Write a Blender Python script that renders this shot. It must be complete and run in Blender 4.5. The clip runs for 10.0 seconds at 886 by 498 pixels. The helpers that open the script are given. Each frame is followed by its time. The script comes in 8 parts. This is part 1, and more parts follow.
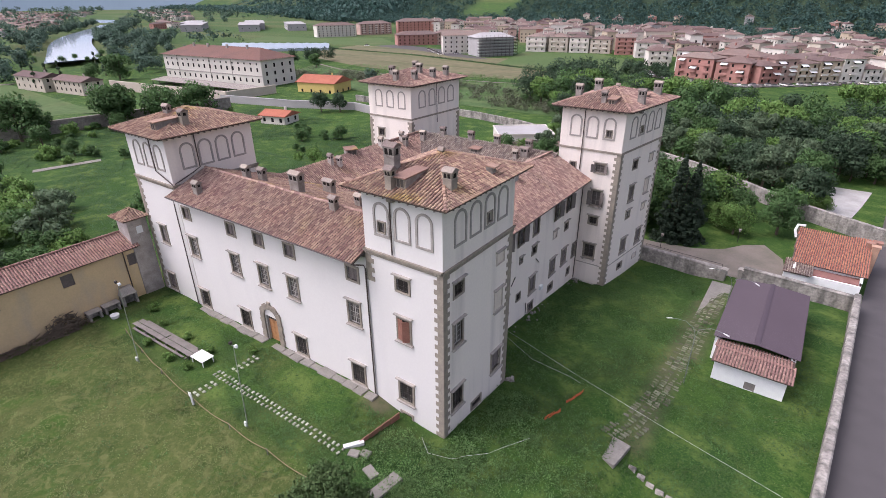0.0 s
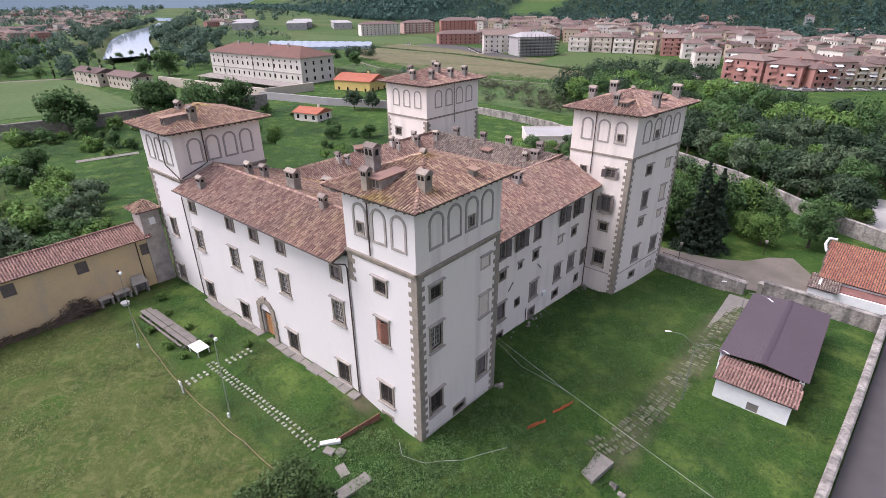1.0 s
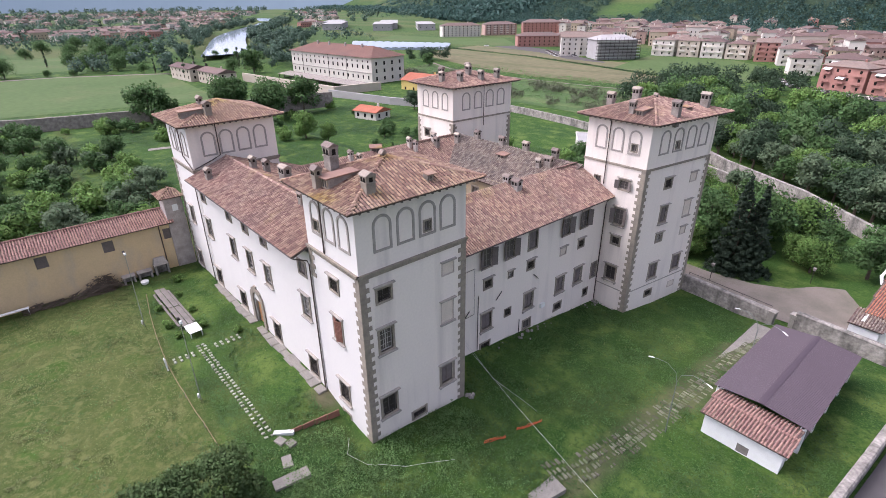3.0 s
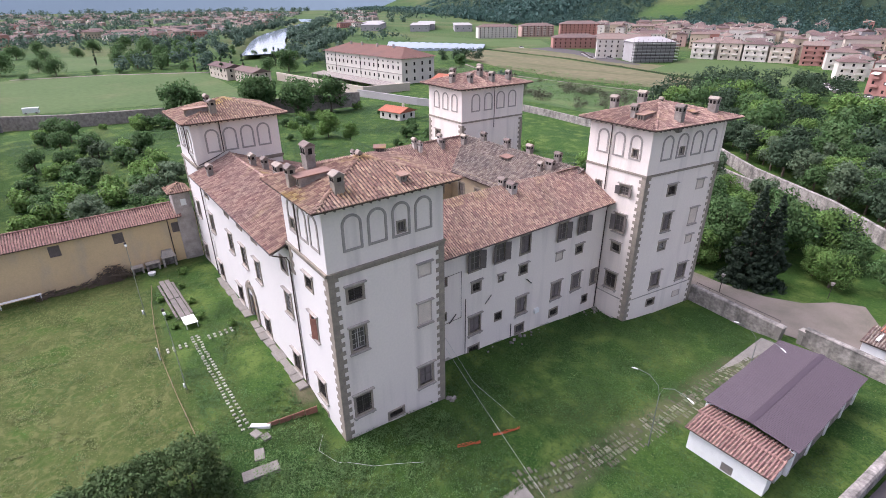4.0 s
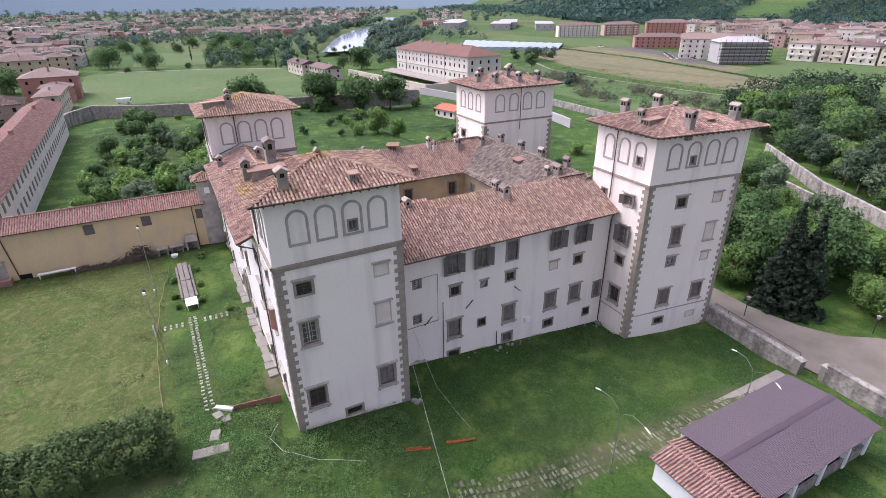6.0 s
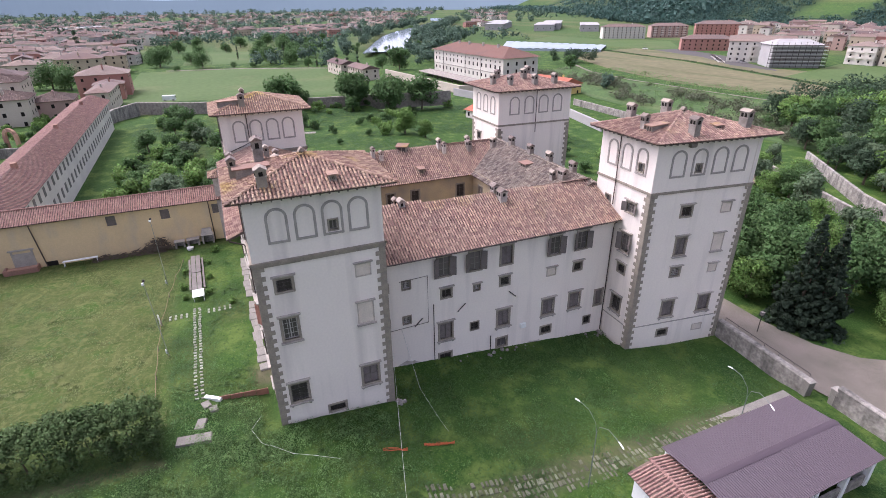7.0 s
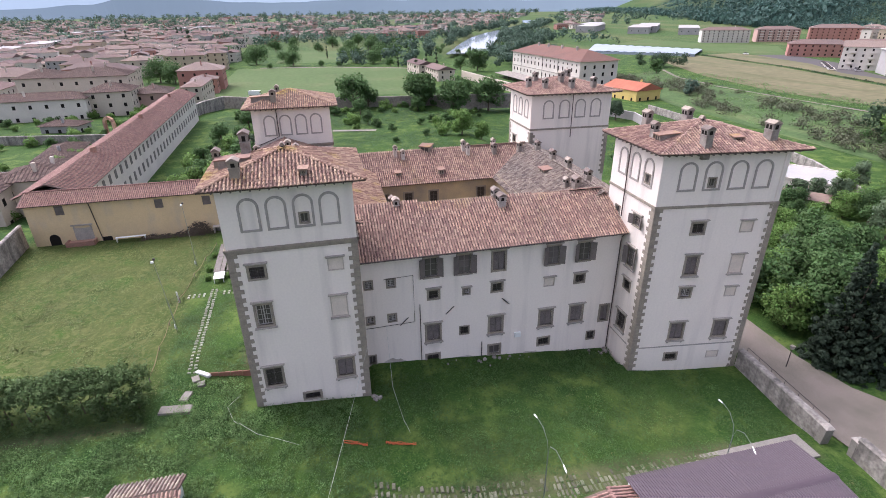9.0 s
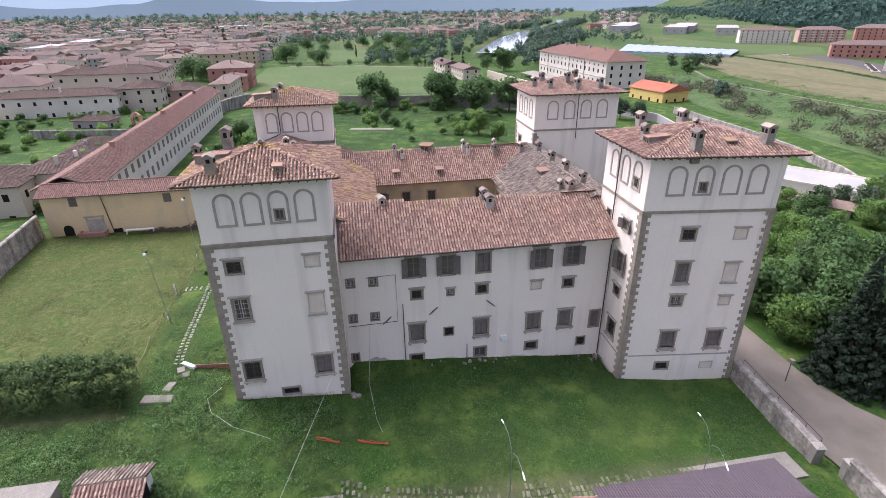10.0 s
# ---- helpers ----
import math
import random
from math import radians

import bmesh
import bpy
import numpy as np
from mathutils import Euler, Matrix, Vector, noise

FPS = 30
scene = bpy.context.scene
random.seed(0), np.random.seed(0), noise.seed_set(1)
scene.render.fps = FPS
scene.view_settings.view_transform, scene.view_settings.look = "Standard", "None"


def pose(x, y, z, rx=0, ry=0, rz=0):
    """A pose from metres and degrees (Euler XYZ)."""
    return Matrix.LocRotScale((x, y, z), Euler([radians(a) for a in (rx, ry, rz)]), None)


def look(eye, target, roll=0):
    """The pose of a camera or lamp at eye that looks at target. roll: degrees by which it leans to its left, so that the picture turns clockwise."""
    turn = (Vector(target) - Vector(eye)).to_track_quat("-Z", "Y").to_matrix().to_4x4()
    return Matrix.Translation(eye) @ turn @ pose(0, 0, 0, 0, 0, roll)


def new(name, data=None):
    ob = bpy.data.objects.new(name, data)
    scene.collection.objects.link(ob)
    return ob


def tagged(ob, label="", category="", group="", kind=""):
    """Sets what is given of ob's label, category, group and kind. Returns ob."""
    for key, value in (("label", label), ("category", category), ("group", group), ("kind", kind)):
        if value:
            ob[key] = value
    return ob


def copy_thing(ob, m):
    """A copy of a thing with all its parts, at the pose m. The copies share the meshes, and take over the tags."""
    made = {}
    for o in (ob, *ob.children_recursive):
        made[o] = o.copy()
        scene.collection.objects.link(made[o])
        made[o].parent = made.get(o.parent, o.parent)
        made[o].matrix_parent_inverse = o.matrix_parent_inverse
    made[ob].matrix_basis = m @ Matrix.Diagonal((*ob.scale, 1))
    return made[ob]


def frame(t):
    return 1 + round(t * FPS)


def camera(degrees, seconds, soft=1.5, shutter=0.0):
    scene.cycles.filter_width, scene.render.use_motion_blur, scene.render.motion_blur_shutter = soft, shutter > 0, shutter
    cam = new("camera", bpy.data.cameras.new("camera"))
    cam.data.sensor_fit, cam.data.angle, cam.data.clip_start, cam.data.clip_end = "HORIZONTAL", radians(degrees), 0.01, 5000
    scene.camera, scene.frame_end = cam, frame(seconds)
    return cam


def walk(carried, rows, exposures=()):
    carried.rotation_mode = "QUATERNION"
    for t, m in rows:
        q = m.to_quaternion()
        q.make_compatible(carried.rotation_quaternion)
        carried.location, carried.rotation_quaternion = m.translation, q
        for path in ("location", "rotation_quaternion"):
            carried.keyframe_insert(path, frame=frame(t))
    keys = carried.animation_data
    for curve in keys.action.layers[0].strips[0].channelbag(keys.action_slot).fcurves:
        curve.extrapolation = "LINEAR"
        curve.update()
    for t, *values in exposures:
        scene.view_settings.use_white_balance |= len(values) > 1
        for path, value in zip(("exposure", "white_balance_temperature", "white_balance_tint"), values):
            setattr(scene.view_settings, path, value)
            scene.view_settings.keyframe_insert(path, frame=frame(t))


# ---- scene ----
cam = camera(81.1, 10.0, 0.7)
PATH = [
    (0, (19.511, -27.02, 34.241), (18.458, -25.559, 33.369), -0.5),
    (0.5, (21.226, -25.403, 34.281), (20.112, -23.99, 33.407), -0.5),
    (1, (22.926, -23.748, 34.287), (21.756, -22.382, 33.414), -0.5),
    (1.5, (24.597, -22.086, 34.277), (23.369, -20.77, 33.405), -0.5),
    (2, (26.195, -20.38, 34.245), (24.913, -19.115, 33.375), -0.4),
    (2.5, (27.694, -18.535, 34.227), (26.364, -17.319, 33.358), -0.5),
    (4, (31.977, -12.923, 34.175), (30.522, -11.855, 33.313), -0.5),
    (4.5, (33.228, -10.914, 34.169), (31.734, -9.901, 33.307), -0.6),
    (5, (34.454, -8.794, 34.124), (32.918, -7.847, 33.262), -0.7),
    (5.5, (35.494, -6.634, 34.105), (33.925, -5.745, 33.241), -0.7),
    (7, (38.448, -0.082, 34.174), (36.781, 0.613, 33.314), -0.8),
    (7.5, (39.215, 2.005, 34.205), (37.52, 2.63, 33.347), -0.7),
    (8, (39.957, 4.153, 34.115), (38.233, 4.701, 33.261), -0.7),
    (8.5, (40.581, 6.389, 34.021), (38.835, 6.863, 33.169), -0.8),
    (9, (41.1, 8.662, 33.948), (39.336, 9.069, 33.097), -0.8),
    (9.5, (41.423, 10.937, 33.874), (39.647, 11.285, 33.023), -0.8),
    (10, (41.682, 13.18, 33.809), (39.897, 13.479, 32.958), -0.8),
]
walk(cam, [(t, look(eye, target, roll)) for t, eye, target, roll in PATH], [(0, 0.58, 5950, 21), (2.5, 0.80, 5900, 21), (5, 0.89, 5850, 24), (10, 1.0, 5930, 20)])

# ---- world, sun and exposure ----
world = bpy.data.worlds.new("world")
scene.world = world
world.use_nodes = True
wt = world.node_tree
sky = wt.nodes.new("ShaderNodeTexSky")
sky.sky_type, sky.sun_disc = "NISHITA", False
SUN_EL, SUN_AZ = 57.0, 230.0
sky.sun_elevation, sky.sun_rotation = radians(SUN_EL), radians(SUN_AZ)
sky.air_density, sky.dust_density, sky.ozone_density = 0.5, 5.0, 0.6
veil = wt.nodes.new("ShaderNodeHueSaturation")  # thin high cloud greys the sky
veil.inputs["Saturation"].default_value = 0.5
wt.links.new(sky.outputs[0], veil.inputs["Color"])
wt.links.new(veil.outputs[0], wt.nodes["Background"].inputs[0])
wt.nodes["Background"].inputs[1].default_value = 0.245
sun = new("sun", bpy.data.lights.new("sun", "SUN"))
sun.data.energy, sun.data.angle, sun.data.color = 0.11, radians(20), (1.0, 0.95, 0.89)
az, el = radians(SUN_AZ), radians(SUN_EL)
sun.matrix_world = look((math.sin(az) * math.cos(el) * 100, math.cos(az) * math.cos(el) * 100, math.sin(el) * 100), (0, 0, 0))
scene.view_settings.exposure = 0.0


# ---- materials ----
def mat(name, base, rough=0.85, var=0.12, scale=0.6, fine=14.0, fine_var=0.08, bump=0.15, spec=0.3, metal=0.0, tint=None, island=0.0, stain=None):
    """Procedural surface: base colour with coarse patches, fine grain, island variation and bump, in world space."""
    m = bpy.data.materials.new(name)
    m.use_nodes = True
    t = m.node_tree
    n, l = t.nodes, t.links
    b = n["Principled BSDF"]
    geo = n.new("ShaderNodeNewGeometry")
    coarse = n.new("ShaderNodeTexNoise")
    coarse.inputs["Scale"].default_value, coarse.inputs["Detail"].default_value = scale, 5
    l.new(geo.outputs["Position"], coarse.inputs["Vector"])
    grain = n.new("ShaderNodeTexNoise")
    grain.inputs["Scale"].default_value, grain.inputs["Detail"].default_value = fine, 4
    l.new(geo.outputs["Position"], grain.inputs["Vector"])
    tint = tint or tuple(c * 0.7 for c in base)
    mix = n.new("ShaderNodeMix")
    mix.data_type = "RGBA"
    mix.inputs[6].default_value, mix.inputs[7].default_value = (*base, 1), (*tint, 1)
    ramp = n.new("ShaderNodeMapRange")
    ramp.inputs[1].default_value, ramp.inputs[2].default_value = 0.35, 0.7
    ramp.inputs[3].default_value, ramp.inputs[4].default_value = 0.0, min(1.0, var * 4)
    l.new(coarse.outputs[0], ramp.inputs[0])
    l.new(ramp.outputs[0], mix.inputs[0])
    last = mix.outputs[2]
    if stain:
        col, sc, lo, hi, amount, stretch = stain
        mp = n.new("ShaderNodeMapping")
        mp.inputs["Scale"].default_value = stretch
        l.new(geo.outputs["Position"], mp.inputs[0])
        sn = n.new("ShaderNodeTexNoise")
        sn.inputs["Scale"].default_value, sn.inputs["Detail"].default_value = sc, 6
        l.new(mp.outputs[0], sn.inputs["Vector"])
        sr = n.new("ShaderNodeMapRange")
        sr.inputs[1].default_value, sr.inputs[2].default_value, sr.inputs[4].default_value = lo, hi, amount
        l.new(sn.outputs[0], sr.inputs[0])
        sm = n.new("ShaderNodeMix")
        sm.data_type = "RGBA"
        sm.inputs[7].default_value = (*col, 1)
        l.new(sr.outputs[0], sm.inputs[0])
        l.new(last, sm.inputs[6])
        last = sm.outputs[2]
    hsv = n.new("ShaderNodeHueSaturation")
    l.new(last, hsv.inputs["Color"])
    val = n.new("ShaderNodeMapRange")
    val.inputs[1].default_value, val.inputs[2].default_value = 0.3, 0.7
    val.inputs[3].default_value, val.inputs[4].default_value = 1 - fine_var, 1 + fine_var
    l.new(grain.outputs[0], val.inputs[0])
    if island:
        add = n.new("ShaderNodeMath")
        add.operation = "MULTIPLY_ADD"
        rnd = n.new("ShaderNodeMath")
        rnd.operation = "ADD"
        oi = n.new("ShaderNodeObjectInfo")
        l.new(geo.outputs["Random Per Island"], rnd.inputs[0])
        l.new(oi.outputs["Random"], rnd.inputs[1])
        fr = n.new("ShaderNodeMath")
        fr.operation = "FRACT"
        l.new(rnd.outputs[0], fr.inputs[0])
        mr = n.new("ShaderNodeMapRange")
        mr.inputs[3].default_value, mr.inputs[4].default_value = 1 - island, 1 + island
        l.new(fr.outputs[0], mr.inputs[0])
        mul = n.new("ShaderNodeMath")
        mul.operation = "MULTIPLY"
        l.new(mr.outputs[0], mul.inputs[0])
        l.new(val.outputs[0], mul.inputs[1])
        l.new(mul.outputs[0], hsv.inputs["Value"])
        hr = n.new("ShaderNodeMapRange")
        hr.inputs[3].default_value, hr.inputs[4].default_value = 0.5 - island * 0.05, 0.5 + island * 0.05
        l.new(fr.outputs[0], hr.inputs[0])
        l.new(hr.outputs[0], hsv.inputs["Hue"])
    else:
        l.new(val.outputs[0], hsv.inputs["Value"])
    l.new(hsv.outputs[0], b.inputs["Base Color"])
    b.inputs["Roughness"].default_value, b.inputs["Metallic"].default_value = rough, metal
    b.inputs["Specular IOR Level"].default_value = spec
    if bump:
        bm_ = n.new("ShaderNodeBump")
        bm_.inputs["Strength"].default_value, bm_.inputs["Distance"].default_value = bump, 0.05
        l.new(grain.outputs[0], bm_.inputs["Height"])
        l.new(bm_.outputs[0], b.inputs["Normal"])
    return m


def glass_mat(name, base, rough=0.12):
    m = bpy.data.materials.new(name)
    m.use_nodes = True
    b = m.node_tree.nodes["Principled BSDF"]
    b.inputs["Base Color"].default_value = (*base, 1)
    b.inputs["Roughness"].default_value, b.inputs["IOR"].default_value = rough, 1.45
    b.inputs["Specular IOR Level"].default_value = 0.5
    return m


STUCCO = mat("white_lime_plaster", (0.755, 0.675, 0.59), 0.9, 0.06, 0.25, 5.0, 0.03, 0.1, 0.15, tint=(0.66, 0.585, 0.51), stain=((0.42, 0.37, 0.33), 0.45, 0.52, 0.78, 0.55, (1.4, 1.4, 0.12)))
# sunlit south fronts: plaster colour lowered to offset the sun falling on them
STUCCO_FRONT = mat("sunlit_white_plaster", (0.655, 0.62, 0.575), 0.9, 0.04, 0.3, 5.0, 0.02, 0.08, 0.15, tint=(0.60, 0.56, 0.515), stain=((0.52, 0.49, 0.47), 0.4, 0.56, 0.85, 0.3, (1.0, 1.0, 0.2)))
OCHRE = mat("ochre_plaster", (0.62, 0.47, 0.27), 0.9, 0.12, 0.4, 6, 0.05, 0.12, 0.15, tint=(0.5, 0.38, 0.24), stain=((0.42, 0.36, 0.28), 0.5, 0.5, 0.75, 0.6, (1, 1, 0.35)))
STONE = mat("grey_sandstone", (0.30, 0.256, 0.198), 0.85, 0.15, 1.5, 12, 0.12, 0.25, 0.2, tint=(0.17, 0.148, 0.125))
ARCH_STONE = mat("pale_grey_arch_stone", (0.37, 0.33, 0.29), 0.88, 0.2, 1.5, 12, 0.12, 0.2, 0.2, tint=(0.27, 0.24, 0.21))
STONE_LT = mat("pale_stone", (0.38, 0.338, 0.288), 0.9, 0.2, 0.8, 9, 0.15, 0.3, 0.2, tint=(0.25, 0.235, 0.21))
RUBBLE = mat("old_wall_masonry", (0.34, 0.31, 0.27), 0.95, 0.3, 0.7, 3, 0.3, 0.8, 0.15, tint=(0.19, 0.17, 0.15), stain=((0.09, 0.085, 0.075), 0.6, 0.47, 0.68, 0.75, (1.3, 1.3, 0.3)))
TILE = mat("terracotta_roof_tile", (0.325, 0.203, 0.158), 0.9, 0.2, 0.35, 6, 0.12, 0.2, 0.2, tint=(0.275, 0.19, 0.155), island=0.34, stain=((0.30, 0.21, 0.09), 0.28, 0.60, 0.72, 0.35, (1, 1, 1)))
TILE_OLD = mat("weathered_roof_tile", (0.315, 0.198, 0.14), 0.9, 0.2, 0.4, 6, 0.12, 0.2, 0.2, tint=(0.265, 0.18, 0.138), island=0.34, stain=((0.36, 0.25, 0.06), 0.35, 0.57, 0.70, 0.6, (1, 1, 1)))
# pan tiles darkened to paint the shade between the rows of cover tiles
PAN = mat("shaded_pan_tile", (0.15, 0.10, 0.082), 0.92, 0.2, 0.5, 6, 0.15, 0.2, 0.15, tint=(0.11, 0.08, 0.068), island=0.35)
TILE_GREY = mat("grey_lichen_roof_tile", (0.27, 0.215, 0.175), 0.92, 0.2, 0.5, 6, 0.15, 0.2, 0.2, tint=(0.19, 0.16, 0.14), island=0.4)
TILE_NEW = mat("new_red_roof_tile", (0.30, 0.178, 0.148), 0.85, 0.12, 0.4, 6, 0.1, 0.15, 0.25, tint=(0.27, 0.15, 0.115), island=0.2)
TILE_RED = mat("orange_red_roof_tile", (0.40, 0.165, 0.105), 0.85, 0.12, 0.4, 6, 0.1, 0.15, 0.25, tint=(0.34, 0.14, 0.09), island=0.2)
TERRACE = mat("dull_red_terrace_tile", (0.24, 0.12, 0.10), 0.85, 0.15, 0.8, 8, 0.1, 0.1, 0.2)
PALE_YARD = mat("pale_beaten_yard", (0.42, 0.40, 0.37), 0.95, 0.2, 0.4, 8, 0.1, 0.15, 0.15)
DECK = mat("dark_roof_boards", (0.11, 0.085, 0.07), 0.9, 0.2, 1, 8, 0.1, 0.2, 0.2)
WOOD_DK = mat("dark_weathered_wood", (0.175, 0.148, 0.132), 0.8, 0.15, 2, 18, 0.15, 0.2, 0.25)
WOOD_GREY = mat("grey_weathered_boards", (0.19, 0.17, 0.15), 0.9, 0.2, 1.5, 18, 0.15, 0.25, 0.2)
WOOD_RED = mat("red_brown_shutter_paint", (0.26, 0.12, 0.085), 0.7, 0.15, 2, 14, 0.1, 0.15, 0.3)
WOOD_DOOR = mat("orange_brown_door_wood", (0.42, 0.21, 0.09), 0.6, 0.15, 2, 14, 0.1, 0.15, 0.3)
WHITE_PAINT = mat("white_paint", (0.78, 0.77, 0.74), 0.6, 0.06, 1.5, 14, 0.04, 0.05, 0.3)
GLASS = glass_mat("dark_window_glass", (0.085, 0.074, 0.068))
# near-black fill that paints the shade inside openings
DARK = mat("dark_interior", (0.02, 0.018, 0.016), 0.95, 0.1, 1, 8, 0.05, 0.0, 0.05)
IRON = mat("rusty_dark_iron", (0.06, 0.05, 0.045), 0.6, 0.2, 2, 20, 0.15, 0.1, 0.4, 0.6)
COPPER = mat("brown_downpipe_metal", (0.10, 0.075, 0.065), 0.5, 0.15, 2, 20, 0.1, 0.05, 0.5, 0.5)
PURPLE = mat("mauve_corrugated_sheet", (0.07, 0.05, 0.06), 0.6, 0.15, 0.35, 10, 0.06, 0.05, 0.35, tint=(0.062, 0.044, 0.053))
BRICK = mat("worn_brick", (0.40, 0.23, 0.16), 0.92, 0.2, 2, 10, 0.15, 0.3, 0.15, tint=(0.3, 0.2, 0.15), island=0.3)
CONCRETE = mat("worn_concrete", (0.235, 0.215, 0.185), 0.92, 0.25, 1.2, 9, 0.15, 0.25, 0.2, tint=(0.19, 0.175, 0.15))
ASPHALT = mat("grey_asphalt", (0.088, 0.079, 0.078), 0.92, 0.1, 0.4, 20, 0.08, 0.1, 0.2)
GRAVEL = mat("pale_gravel_drive", (0.205, 0.172, 0.145), 0.95, 0.3, 0.3, 12, 0.18, 0.2, 0.15, tint=(0.15, 0.135, 0.105))
PAVER = mat("mossy_stone_paver", (0.165, 0.158, 0.115), 0.95, 0.3, 0.8, 14, 0.2, 0.3, 0.15, tint=(0.085, 0.10, 0.05), island=0.4)
STEP = mat("pale_stepping_stone", (0.33, 0.325, 0.265), 0.95, 0.25, 2.5, 14, 0.15, 0.3, 0.15, tint=(0.25, 0.26, 0.18), island=0.3)
BLOCK_ROOF = mat("dark_red_brown_roof", (0.165, 0.088, 0.068), 0.9, 0.2, 0.1, 3, 0.12, 0.0, 0.15, tint=(0.12, 0.075, 0.062))
RED_ROOF = mat("bright_red_roof_tile", (0.36, 0.125, 0.075), 0.85, 0.15, 0.3, 4, 0.12, 0.0, 0.2)
SASH = mat("weathered_pale_sash_paint", (0.40, 0.37, 0.335), 0.7, 0.15, 2, 14, 0.1, 0.1, 0.25)
PATCH = mat("smooth_grey_cement", (0.47, 0.415, 0.36), 0.92, 0.25, 1.0, 8, 0.12, 0.15, 0.15, tint=(0.30, 0.265, 0.225))
COURT = mat("dull_ochre_courtyard_plaster", (0.46, 0.36, 0.215), 0.92, 0.2, 0.5, 7, 0.08, 0.12, 0.15, tint=(0.27, 0.235, 0.185))
CHIM_LT = mat("pale_pink_chimney_render", (0.44, 0.385, 0.345), 0.92, 0.25, 1.2, 8, 0.12, 0.3, 0.15, tint=(0.30, 0.26, 0.23))
CHIM_WHITE = mat("stained_whitewashed_chimney", (0.58, 0.52, 0.46), 0.92, 0.25, 1.5, 8, 0.12, 0.3, 0.15, tint=(0.40, 0.34, 0.29))
BLIND = mat("grey_old_plaster", (0.66, 0.57, 0.475), 0.92, 0.15, 0.8, 8, 0.06, 0.1, 0.15, tint=(0.52, 0.45, 0.38))
BLIND_FRAME = mat("worn_pale_frame_stone", (0.52, 0.455, 0.385), 0.9, 0.2, 1.5, 10, 0.1, 0.2, 0.15, tint=(0.40, 0.345, 0.29))
LEAF = {}
# far and wooded leaves are paler and bluer: distance haze mixed into their colour
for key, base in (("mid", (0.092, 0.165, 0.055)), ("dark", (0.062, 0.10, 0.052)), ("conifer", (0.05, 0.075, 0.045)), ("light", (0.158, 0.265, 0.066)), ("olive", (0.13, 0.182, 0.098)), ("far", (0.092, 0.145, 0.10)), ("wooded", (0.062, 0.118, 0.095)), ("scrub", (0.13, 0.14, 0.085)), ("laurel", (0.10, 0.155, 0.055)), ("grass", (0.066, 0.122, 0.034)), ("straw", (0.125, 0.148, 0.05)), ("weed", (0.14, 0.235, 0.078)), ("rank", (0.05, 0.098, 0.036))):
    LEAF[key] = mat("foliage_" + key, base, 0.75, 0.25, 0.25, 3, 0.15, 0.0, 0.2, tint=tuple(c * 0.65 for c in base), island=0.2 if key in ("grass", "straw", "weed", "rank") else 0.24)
    lt = LEAF[key].node_tree
    tr, mx = lt.nodes.new("ShaderNodeBsdfTranslucent"), lt.nodes.new("ShaderNodeMixShader")
    mx.inputs[0].default_value = 0.25 if key in ("grass", "straw", "weed", "rank") else 0.38
    pb_ = lt.nodes["Principled BSDF"]
    lt.links.new(pb_.inputs["Base Color"].links[0].from_socket, tr.inputs[0])
    lt.links.new(pb_.outputs[0], mx.inputs[1])
    lt.links.new(tr.outputs[0], mx.inputs[2])
    lt.links.new(mx.outputs[0], lt.nodes["Material Output"].inputs[0])
BARK = mat("tree_bark", (0.12, 0.095, 0.07), 0.95, 0.2, 2, 14, 0.2, 0.3, 0.1)
YELLOW = mat("yellow_house_plaster", (0.62, 0.46, 0.16), 0.9, 0.1, 0.2, 4, 0.05, 0.0, 0.15)
FILM = mat("pale_plastic_film", (0.27, 0.31, 0.35), 0.35, 0.15, 0.05, 0.6, 0.08, 0.0, 0.5)
TAN_FIELD = mat("dry_mown_field", (0.15, 0.133, 0.075), 0.95, 0.2, 0.03, 0.25, 0.14, 0.0, 0.1, tint=(0.118, 0.114, 0.06), stain=((0.08, 0.095, 0.042), 0.02, 0.5, 0.7, 0.7, (0.5, 3.0, 1)))
RIVER_GRASS = mat("rough_river_grass", (0.075, 0.118, 0.042), 0.95, 0.25, 0.08, 0.8, 0.2, 0.0, 0.1, tint=(0.05, 0.085, 0.032), stain=((0.12, 0.145, 0.06), 0.07, 0.5, 0.68, 0.7, (0.5, 1.6, 1)))
PARK_GRASS = mat("short_park_grass", (0.082, 0.118, 0.043), 0.95, 0.2, 0.02, 0.4, 0.12, 0.0, 0.1, tint=(0.064, 0.102, 0.034), stain=((0.125, 0.125, 0.06), 0.03, 0.55, 0.75, 0.6, (1, 1, 1)))
# pale blue base carries the sky's reflection in the water colour
WATER = glass_mat("river_water", (0.33, 0.38, 0.43), 0.08)
CHIM = mat("brown_grey_chimney_render", (0.30, 0.265, 0.23), 0.92, 0.25, 1.2, 8, 0.15, 0.3, 0.15, tint=(0.18, 0.155, 0.13))
ROPE = mat("brown_rope", (0.21, 0.165, 0.095), 0.9, 0.2, 3, 20, 0.15, 0.1, 0.1)
CABLE = mat("pale_cable", (0.42, 0.43, 0.38), 0.6, 0.05, 1, 10, 0.03, 0, 0.3)
ORANGE = mat("orange_barrier_net", (0.50, 0.12, 0.045), 0.7, 0.1, 2, 10, 0.05, 0, 0.3)
LAMP_WHITE = mat("lamp_head_enamel", (0.72, 0.72, 0.68), 0.35, 0.05, 3, 12, 0.03, 0, 0.5)
POLE_GREY = mat("pale_grey_green_pole", (0.30, 0.32, 0.25), 0.6, 0.1, 3, 14, 0.08, 0, 0.4, 0.2)
GREEN_METAL = mat("grey_green_pole_paint", (0.16, 0.18, 0.16), 0.5, 0.1, 3, 14, 0.08, 0, 0.4, 0.3)
